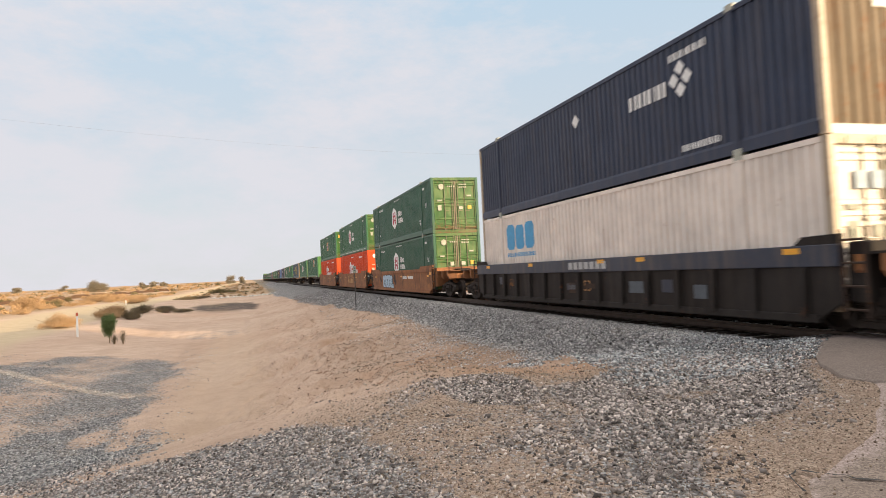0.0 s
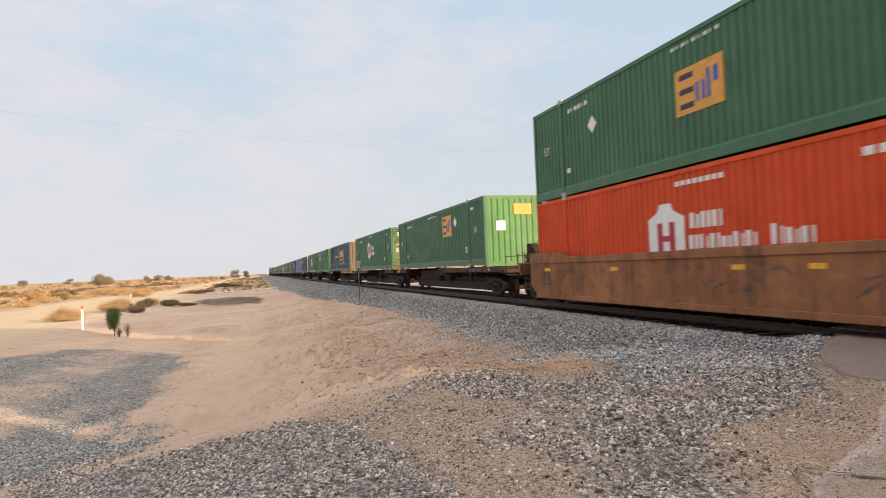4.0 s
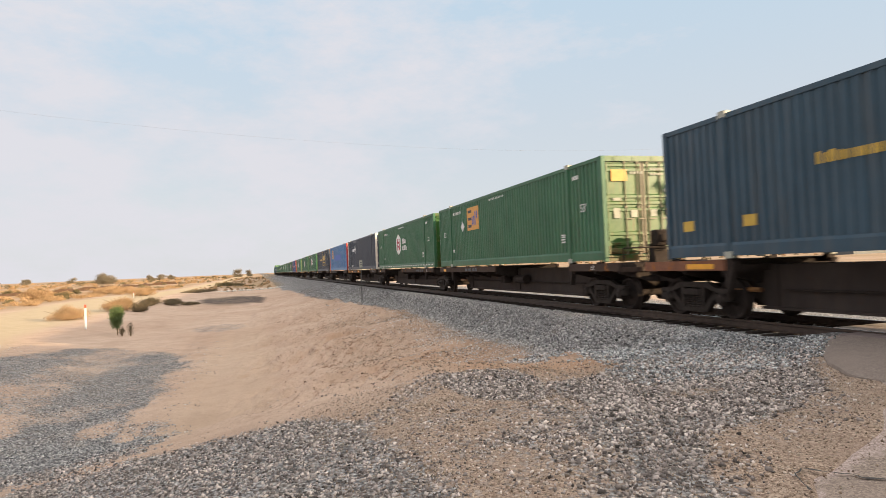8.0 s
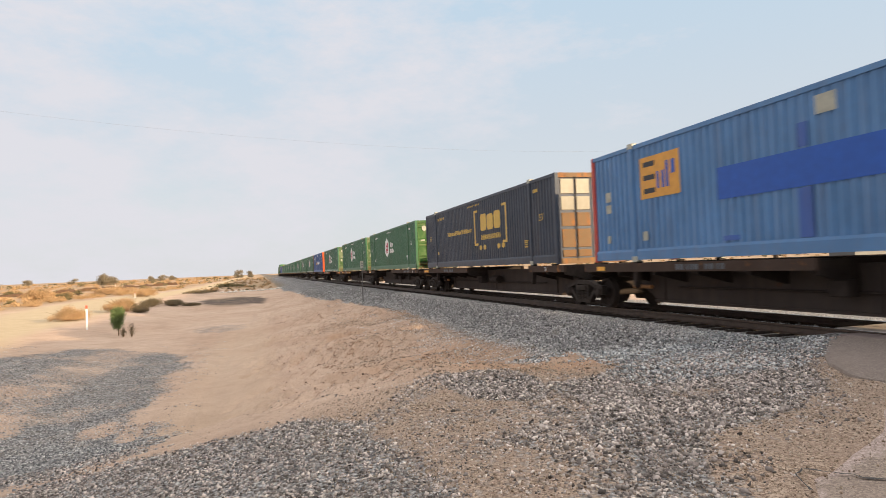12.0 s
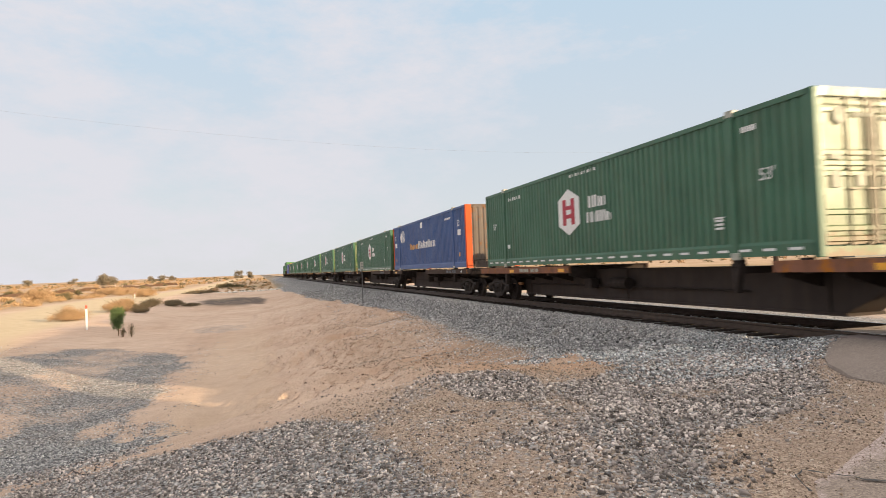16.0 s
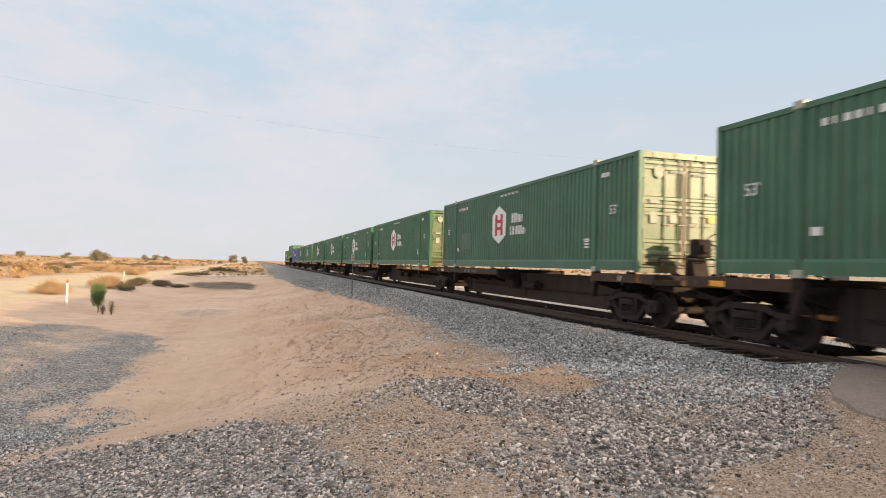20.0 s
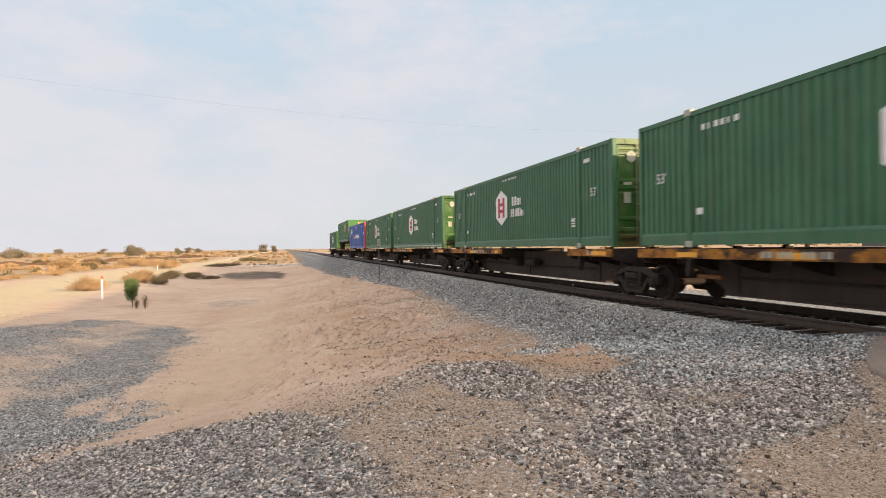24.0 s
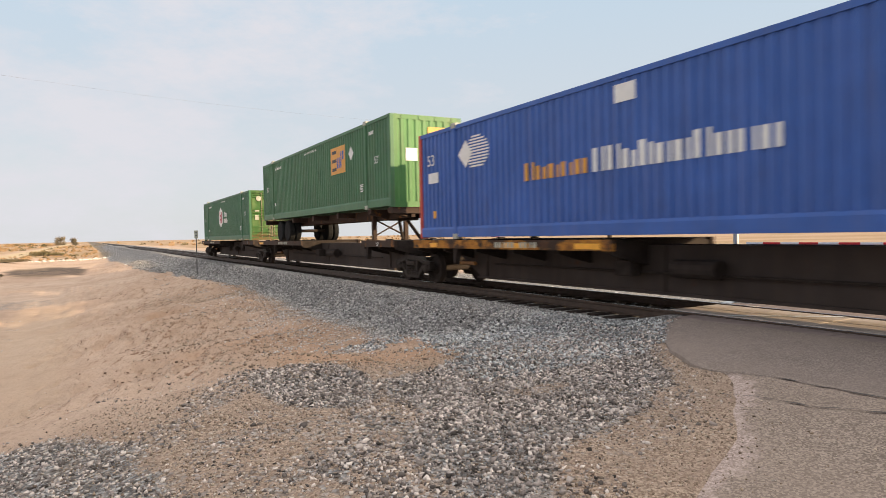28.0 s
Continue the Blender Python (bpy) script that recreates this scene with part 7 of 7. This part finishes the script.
LP = utility_pole(-11.85, 32.0, 9.25, 0.14, POLEWOOD, "weathered reddish wooden utility pole in dry grass")
RP = utility_pole(39.2, 41.2, 10.4, 0.17, DARKPOLE, "dark wooden utility pole beyond the railway")
RP2 = utility_pole(78.0, 30.0, 10.4, 0.17, DARKPOLE, "dark wooden utility pole far along the road")


def wire(name, p, q, sag, r=0.0022, n=20):
    g = Geo()
    pts = [p.lerp(q, i / n) - Vector((0, 0, sag * 4 * (i / n) * (1 - i / n))) for i in range(n + 1)]
    vs = [tuple(p_ + Vector((0, r * math.cos(k * 1.2566), r * math.sin(k * 1.2566)))) for p_ in pts for k in range(5)]
    g.add(vs, [(i * 5 + k, i * 5 + (k + 1) % 5, i * 5 + 5 + (k + 1) % 5, i * 5 + 5 + k) for i in range(n) for k in range(5)])
    tagged(part(name, g, WIREM, None), "thin black overhead wire between poles", "wire", "overhead wires")


wire("overhead_wire", LP, RP, 1.3)
wire("overhead_wire", RP, RP2, 0.9)


def scrub_field():
    r = np.random.RandomState(5)
    groups = {"DRY": [], "OLI": []}
    for i in range(2200):
        y = 46 + 800 * r.uniform() ** 1.7
        road = np.interp(y, [40, 82, 110, 130, 190, 900], [-27, -27.5, -27, -22, -18, -20])
        x = road - r.uniform() ** 1.2 * (30 + y * 0.7)
        s = (0.25 + 0.7 * r.uniform() ** 2) * (1 + y / 420)
        if vnoise(x, y, 14, 71) < -0.15 and y < 300:
            continue
        groups["DRY" if r.uniform() > 0.36 else "OLI"].append((x, y, s))
    # low tufts between the boulders and the far end of the dirt road
    for i in range(420):
        y = 128 + 330 * r.uniform() ** 1.3
        x = np.interp(y, [128, 200, 460], [-13, -12, -14]) + r.uniform() * np.interp(y, [128, 200, 460], [15.5, 15, 17])
        groups["DRY" if r.uniform() > 0.3 else "OLI"].append((x, y, (0.14 + 0.3 * r.uniform() ** 2) * (1 + y / 500)))
    for i in range(260):
        y = 230 + 800 * r.uniform() ** 1.5
        x = 24 + r.uniform() * (60 + y)
        groups["DRY" if r.uniform() > 0.4 else "OLI"].append((x, y, r.uniform(0.5, 1.2) * (1 + y / 600)))
    for key, m_, label in (("DRY", DRYLEAF, "scattered dry straw-coloured desert scrub"), ("OLI", OLIVE, "scattered olive desert scrub")):
        vs, fs = [], 0
        P3 = np.array(groups[key])
        z = ground_z(P3[:, 0], P3[:, 1])
        n = 80
        k = len(P3)
        d = r.normal(size=(k, n, 3))
        d /= np.linalg.norm(d, axis=2)[:, :, None]
        d[:, :, 2] = np.abs(d[:, :, 2])
        rad = r.uniform(0.4, 1.0, (k, n, 1))
        p = d * rad * P3[:, 2][:, None, None] * np.array([1.0, 1.0, 0.8]) * r.uniform(0.7, 1.3, (k, 1, 3))
        p = p + np.stack([P3[:, 0], P3[:, 1], z], 1)[:, None, :]
        a = r.normal(size=(k, n, 3)) + d
        a /= np.linalg.norm(a, axis=2)[:, :, None]
        b2 = np.cross(a, r.normal(size=(k, n, 3)))
        b2 /= np.linalg.norm(b2, axis=2)[:, :, None]
        s = (P3[:, 2] * 0.18)[:, None, None]
        v = np.stack([p - a * s, p + b2 * s * 0.6, p + a * s, p - b2 * s * 0.6], 2).reshape(-1, 3)
        me = bpy.data.meshes.new("desert_scrub")
        me.vertices.add(len(v))
        me.vertices.foreach_set("co", v.ravel())
        me.loops.add(len(v))
        me.loops.foreach_set("vertex_index", np.arange(len(v)))
        me.polygons.add(len(v) // 4)
        me.polygons.foreach_set("loop_start", np.arange(0, len(v), 4))
        me.update(calc_edges=True)
        me.materials.append(m_)
        tagged(new("desert_scrub", me), label, "scrub", kind="stuff")


scrub_field()


def far_tree(x, y, h, w, seed):
    r = random.Random(seed)
    z = float(ground_z(x, y))
    t = thing("tree", "rounded dark olive tree far off on the plain", "tree", "distant trees", at=pose(x, y, z))
    g = Geo()
    g.lathe("z", 0, 0, [(-0.3, 0.35), (h * 0.3, 0.25), (h * 0.6, 0.12)], 8)
    for i in range(5):
        a = i * 1.26 + r.random()
        g.beam((0, 0, h * 0.3), (math.cos(a) * w * 0.3, math.sin(a) * w * 0.3, h * 0.65), 0.1)
    part("trunk", g, TWIG, t)
    cl = []
    for i in range(12):
        a, d = r.uniform(0, 6.28), r.uniform(0, 0.36) * w
        cl.append((math.cos(a) * d, math.sin(a) * d, h * r.uniform(0.05, 0.68), w * r.uniform(0.16, 0.26), w * r.uniform(0.14, 0.22), h * r.uniform(0.14, 0.24)))
    part("crown", leaf_cloud("crown", cl, 6000, 0.24, HAZYLEAF, seed), HAZYLEAF, t)


far_tree(-17.7, 600, 8.5, 9.0, 3)
far_tree(-7.5, 600, 8.0, 7.0, 4)
for i, (x, y, h) in enumerate(((-95, 640, 6), (-88, 650, 7), (-80, 660, 5.5), (-150, 600, 6), (-190, 620, 7))):
    far_tree(x, y, h, h * 1.4, 20 + i)


def boulders():
    r = random.Random(8)
    for i in range(40):
        x = -7.2 + i * 0.29 + r.uniform(-0.2, 0.2)
        y = 121.5 + 0.62 * (x + 7) + r.uniform(-1.3, 1.3)
        s = r.uniform(0.12, 0.36)
        bm = bmesh.new()
        bmesh.ops.create_icosphere(bm, subdivisions=2, radius=s)
        for v in bm.verts:
            v.co *= 1 + 0.25 * noise.noise(v.co * 2.2 / s + Vector((i, 0, 0)))
            v.co.z *= 0.65
        me = bpy.data.meshes.new("boulder")
        bm.to_mesh(me)
        bm.free()
        me.materials.append(PALESTONE)
        ob = new("boulder", me)
        ob.matrix_basis = pose(x, y, float(ground_z(x, y)) + s * 0.25)
        tagged(ob, "pale boulder in a row across the sand", "boulder", "pale boulders")


boulders()


def berm():
    """The low dark bank of earth on the plain."""
    g = Geo()
    n = 90
    vs = []
    for i in range(n + 1):
        y = 120.0 + 160.0 * i / n
        x = float(np.interp(y, [120, 136, 148, 160, 182, 204, 232, 280], [-170, -85, -55, -47, -43, -39, -33, -27])) + 0.8 * math.sin(i * 0.7)
        z = float(ground_z(x, y))
        h = (0.75 + 0.2 * math.sin(i * 0.9) + 0.1 * math.sin(i * 2.3)) * min(1.0, (n - i) / 12)
        for d, dz in ((-1.9, -0.2), (-0.5, h), (0.5, h * 0.95), (1.9, -0.2)):
            vs.append((x + d * 0.45, y + d, z + dz))
    fs = [(i * 4 + j, i * 4 + j + 1, i * 4 + j + 5, i * 4 + j + 4) for i in range(n) for j in range(3)]
    g.add(vs, fs)
    tagged(part("earth_bank", g, plain("dark_earth", (0.115, 0.07, 0.045), 0.95, 0, 0.4, 0.6), None), "low dark bank of earth across the plain", "earth bank", kind="structure")


berm()


def gate():
    m = thing("crossing_signal", "level crossing signal mast with black lamp hoods", "crossing signal", at=pose(15.2, 11.65, float(ground_z(15.2, 11.65))))
    g = Geo()
    g.cyl("z", 0, 0, 0.07, 0, 5.5, 12)
    g.box(-0.3, 0.3, -0.3, 0.3, -0.05, 0.15)
    part("mast", g, GALV, m)
    g = Geo()
    g.cyl("y", 0, 3.01, 0.04, -0.75, 0.75, 8)
    part("cross_arm", g, GALV, m)
    for y in (-0.72, 0.72):
        g = Geo()
        g.lathe("x", y, 3.01, [(-0.12, 0.0), (-0.12, 0.26), (-0.10, 0.275), (-0.07, 0.16), (0.1, 0.12), (0.12, 0.0)], 24)
        lamp = part("lamp_head", g, BLACKPL, m, "black target disc with a red lens")
        g = Geo()
        g.lathe("x", y, 3.01, [(-0.17, 0.0), (-0.155, 0.07), (-0.13, 0.105), (-0.115, 0.11)], 20)
        part("lens", g, REDLENS, lamp)
    for turn, word, x in ((-45, "RAILROAD", -0.09), (45, "CROSSING", -0.115)):
        at = Matrix.Translation((x, 0, 4.87)) @ SIDE @ Matrix.Rotation(radians(turn), 4, "Z")
        g = Geo()
        g.box(-0.64, 0.64, -0.11, 0.11, -0.008, 0.008)
        board = part("crossbuck_board", g, WHITE, m, at=at)
        wide = text_mesh(word, INK)
        half = max(v.co.x for v in wide.vertices) / 2
        part("lettering", wide, INK, board, at=Matrix.Translation((-half * 0.2, -0.07, 0.011)) @ Matrix.Scale(0.2, 4))
    g = Geo()
    g.box(-0.2, 0.25, -0.45, -0.08, 0.75, 1.35, 0.03)
    part("gate_machine", g, GALV, m)
    arm = thing("gate_arm", "lowered crossing gate arm with red and white stripes", "gate arm", at=pose(15.2, 11.35, 0.98))
    for i in range(16):
        y = -0.45 * i
        g = Geo()
        g.box(-0.03, 0.03, y - 0.45, y, -0.06, 0.06, 0.006)
        part("stripe", g, REDSTRIPE if i % 2 else WHITE, arm)


gate()


def far_shed():
    """A low grey building far across the road."""
    x, y = 229.0, 200.0
    z = float(ground_z(x, y)) - 0.2
    m = thing("shed", "long low grey metal shed far across the desert", "shed", at=pose(x, y, z))
    g = Geo()
    g.box(0, 42, 0, 12, 0, 5.2)
    part("wall", g, SHEDGREY, m)
    g = Geo()
    g.prism([(-0.4, 5.2), (6.0, 5.75), (12.4, 5.2), (12.4, 5.35), (6.0, 5.9), (-0.4, 5.35)], "x", -0.4, 42.4)
    part("roof", g, SHEDROOF, m)
    for u, w, v0, v1 in ((9.4, 1.0, 2.2, 4.4), (11.3, 1.6, 1.6, 4.2), (15.0, 4.2, 2.6, 4.3), (26.0, 3.6, 0.2, 4.0)):
        g = Geo()
        g.box(u, u + w, -0.12, 0.05, v0, v1)
        part("door" if v0 < 1 else "window", g, SHEDDARK, m)


far_shed()


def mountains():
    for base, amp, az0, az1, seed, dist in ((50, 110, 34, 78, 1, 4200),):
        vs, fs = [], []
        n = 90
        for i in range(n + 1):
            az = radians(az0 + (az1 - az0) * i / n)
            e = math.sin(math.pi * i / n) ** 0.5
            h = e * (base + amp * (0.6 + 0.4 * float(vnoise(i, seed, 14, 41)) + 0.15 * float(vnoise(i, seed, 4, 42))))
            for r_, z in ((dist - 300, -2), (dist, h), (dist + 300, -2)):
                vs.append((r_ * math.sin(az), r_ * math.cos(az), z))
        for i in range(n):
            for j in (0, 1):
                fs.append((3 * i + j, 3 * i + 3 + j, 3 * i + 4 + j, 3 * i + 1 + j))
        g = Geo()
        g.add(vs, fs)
        # near-black base; the emission alone gives the pale haze tone
        tagged(part("backdrop", g, HAZE_GLOW, None), "hazy blue mountain ridge on the horizon", "mountains", kind="structure")


mountains()


# ---- ties and stones, last ----
def ties():
    bed = tagged(new("track_bed"), "row of dark timber sleepers under the rails", "sleepers", kind="structure")
    shapes = []
    for v in range(4):
        g = Geo()
        g.box(-1.3, 1.3, -0.115, 0.115, -0.15, 0.0, 0.012 + 0.004 * v)
        me = g.mesh("sleeper")
        me.materials.append(TIEWOOD)
        shapes.append(me)
    r = random.Random(4)
    for i in range(210):
        y = 9.3 + i * 0.5
        ob = part("sleeper", shapes[i % 4], TIEWOOD, bed, at=pose(CL + r.uniform(-0.06, 0.06), y, -0.165 + r.uniform(-0.012, 0.008), 0, 0, r.uniform(-1.2, 1.2)))
    g = Geo()
    for i in range(500):
        y = 114.3 + i * 0.5
        g.box(CL - 1.3, CL + 1.3, y - 0.115, y + 0.115, -0.3, -0.165)
    part("sleepers_far", g, TIEWOOD, bed)["kind"] = "stuff"
    # tie plates
    g = Geo()
    for i in range(90):
        y = 9.3 + i * 0.5
        for s in (-1, 1):
            g.box(CL + s * 0.754 - 0.17, CL + s * 0.754 + 0.17, y - 0.09, y + 0.09, -0.172, -0.16)
    part("tie_plate_row", g, RAILSTEEL, bed)


ties()


def stones(name, label, material, xs, ys, per_m2, lo, hi, seed, cut=0.35, fade=None, ragged=0.5):
    r = np.random.RandomState(seed)
    n = int((xs[1] - xs[0]) * (ys[1] - ys[0]) * per_m2)
    x, y = r.uniform(*xs, n), r.uniform(*ys, n)
    keep = gravel_amount(x, y) + 0.25 * vnoise(x, y, 0.5, 51) > cut + ragged * r.uniform(-0.5, 0.5, n)
    edge = asphalt_edge(x)
    keep &= (y > edge + 0.05) | (r.uniform(0, 1, n) < 0.6 * np.exp((y - edge) / 0.28))
    keep &= ~((np.abs(x - CL) < 1.38) & (y < 9.2))
    if fade is not None:
        keep &= r.uniform(0, 1, n) < fade(x, y)
    x, y = x[keep], y[keep]
    n = len(x)
    s = lo + (hi - lo) * r.uniform(0, 1, n) ** 2.0
    away = asphalt_edge(x) - y
    top = road_z(x, y) + 0.012 * vnoise(x, y, 1.6, 32) - 0.05 * np.clip(1 - away / 0.3, 0, 1) ** 2
    z = np.where(away > 0, np.maximum(ground_z(x, y), top), ground_z(x, y)) + s * 0.25
    # broken stones: cubes with every corner knocked about
    ico = np.array([(sx, sy, sz) for sz in (-1, 1) for sy in (-1, 1) for sx in (-1, 1)]) / 1.45
    tri = np.array([(0, 2, 3), (0, 3, 1), (4, 5, 7), (4, 7, 6), (0, 1, 5), (0, 5, 4), (2, 6, 7), (2, 7, 3), (0, 4, 6), (0, 6, 2), (1, 3, 7), (1, 7, 5)])
    v = ico[None] * (1 + 0.6 * r.uniform(-1, 0.6, (n, 8, 1))) * r.uniform(0.5, 1.3, (n, 1, 3)) + 0.2 * r.normal(size=(n, 8, 3))
    ang = r.uniform(0, 6.28, n)
    c, q = np.cos(ang)[:, None], np.sin(ang)[:, None]
    tilt = r.uniform(-0.9, 0.9, n)
    ct, st = np.cos(tilt)[:, None], np.sin(tilt)[:, None]
    vx, vy, vz = v[:, :, 0], v[:, :, 1], v[:, :, 2] * 0.8
    vy, vz = vy * ct - vz * st, vy * st + vz * ct
    vx, vy = vx * c - vy * q, vx * q + vy * c
    co = np.stack([vx, vy, vz], 2) * s[:, None, None] + np.stack([x, y, z], 1)[:, None, :]
    f = (tri[None] + 8 * np.arange(n)[:, None, None]).reshape(-1)
    me = bpy.data.meshes.new(name)
    me.vertices.add(n * 8)
    me.vertices.foreach_set("co", co.ravel())
    me.loops.add(len(f))
    me.loops.foreach_set("vertex_index", f)
    me.polygons.add(len(f) // 3)
    me.polygons.foreach_set("loop_start", np.arange(0, len(f), 3))
    me.update(calc_edges=True)
    me.materials.append(material)
    tagged(new(name, me), label, "gravel", kind="stuff")


stones("gravel", "loose crushed grey stone on the shoulder", GRAVELST, (-4.5, 8.4), (2.6, 9.6), 900, 0.007, 0.022, 61, 0.5, None, 0.8)
stones("gravel", "coarse grey stones heaped by the crossing", GRAVELST, (2.3, 7.6), (3.6, 8.8), 420, 0.012, 0.030, 71, 0.62, None, 0.9)
stones("gravel", "larger stones strewn over the shoulder", GRAVELST, (-4.5, 7.6), (3.2, 9.2), 70, 0.011, 0.024, 72, 0.55, None, 0.9)
stones("ballast", "blue-grey crushed stone beside the sleepers at the crossing", BALLASTST, (4.6, 9.0), (7.0, 13), 560, 0.011, 0.033, 62, 0.35, lambda x, y: np.maximum(smooth(7.2, 6.8, x), smooth(12.5, 9.5, y)), 0.7)
stones("ballast", "pale apron of crushed stone at the foot of the ballast", DUSTST, (3.4, 7.0), (9.8, 34), 300, 0.010, 0.030, 73, 0.35, None, 0.7)
stones("ballast", "pale fine stone along the sleeper ends", DUSTST, (8.0, 9.05), (9.5, 40), 420, 0.009, 0.024, 75, 0.35, None, 0.7)
stones("ballast", "dark coarse stone on the ballast shoulder", DARKST, (6.75, 8.2), (9.5, 40), 300, 0.017, 0.044, 76, 0.35, lambda x, y: smooth(9.5, 12.5, y) * smooth(6.7, 7.0, x + 0.15 * vnoise(x, y, 0.7, 58)), 0.7)
stones("ballast", "grey crushed stone ballast along the track", DARKST, (4.2, 8.2), (38, 80), 70, 0.02, 0.06, 69)
stones("ballast", "sunlit ballast beyond the rails", BALLASTST, (11.0, 16.5), (8.9, 42), 60, 0.025, 0.06, 63)
stones("gravel", "grey gravel spread over the low ground", FINEST, (-11, -1.4), (8.4, 32), 340, 0.008, 0.021, 64, 0.38, lambda x, y: (1 - 0.45 * smooth(1.2, 0.3, np.abs(x + 5.6 - 0.06 * (y - 20)) / 1.6 + 0.5 * vnoise(x, y, 1.6, 52))) * (1 - 0.45 * smooth(15, 23, y)), 0.8)


CLODST = stone_mat("sandy_clods", (0.38, 0.275, 0.19), (0.60, 0.49, 0.375), (0.15, 0.10, 0.07))
stones("earth_clods", "small clods and pebbles on the sandy bank", CLODST, (-2, 7), (8, 30), 260, 0.006, 0.024, 65, -1.0, lambda x, y: smooth(0.5, 3.5, x) * smooth(-0.2, 0.5, vnoise(x * 0.3 + 0.08 * y, y * 0.9 - 0.3 * x, 0.8, 5)) * smooth(0.5, 3, x))
CLODDK = stone_mat("dark_brown_clods", (0.26, 0.16, 0.105), (0.40, 0.27, 0.185), (0.13, 0.078, 0.052))
stones("earth_clods", "dark brown clods in the washed lines of the bank", CLODDK, (0.4, 6.8), (10, 38), 60, 0.009, 0.034, 70, -1.0, lambda x, y: (0.12 + 0.88 * smooth(0.05, 0.6, vnoise(x * 0.55 + 0.1 * y, y * 1.7 - 0.5 * x, 0.6, 55) + 0.35 * vnoise(x, y, 0.35, 53))) * smooth(-0.2, 2.6, x + 1.2 * vnoise(x, y, 2.0, 54)))
stones("grit", "fine tan grit on the road verge", CLODST, (0.5, 9.0), (2.6, 8.6), 620, 0.004, 0.012, 67, -1.0)
stones("grit", "fine grey grit on the road verge", PEBBLEST, (1.0, 9.0), (2.6, 8.6), 200, 0.005, 0.014, 68, -1.0)
stones("pebbles", "pebbles strewn thinly over the sand and verge", GRAVELST, (-8, 9), (2.2, 26), 40, 0.005, 0.016, 66, -1.0, lambda x, y: smooth(-0.5, 2.0, x + 0.4 * (8.5 - y)))
stones("pebbles", "grey pebbles washed over the foot of the ballast and the near bank", PEBBLEST, (-2.5, 6.5), (6.5, 20), 200, 0.005, 0.015, 74, -1.0, lambda x, y: (0.15 + 0.85 * smooth(-0.1, 0.6, vnoise(x * 0.6 + 0.2 * y, y * 0.9 - 0.4 * x, 0.9, 56) + 0.4 * vnoise(x, y, 0.3, 57))) * smooth(-1.5, 2.5, x + 0.2 * (12 - y)))


# ---- what moves ----
def motions():
    times = [0, 4, 8, 12, 16, 20, 24, 28]
    for ob, x, y, z in MOVERS:
        walk(ob, [(t, pose(x, y - run(t), z)) for t in times])
    # each wheelset rolls while it passes the road
    for w, dy, place in WHEELS:
        t0 = max(0.0, min(28.0, (place - 30) / 17.0))
        t1 = max(0.0, min(28.0, (place - 3) / 17.0))
        rows, t, a = [(0.0, 0.0)], t0, 0.0
        while t < t1 - 1e-6:
            if t > rows[-1][0]:
                rows.append((t, a))
            t += 1 / 30
            a += math.degrees((run(t) - run(t - 1 / 30)) / 0.42)
        rows.append((max(t1, rows[-1][0] + 1 / 30), a))
        if rows[-1][0] < 28:
            rows.append((28.0, a))
        walk(w, [(t, pose(0, dy, 0.42, b2, 0, 0)) for t, b2 in rows])


motions()
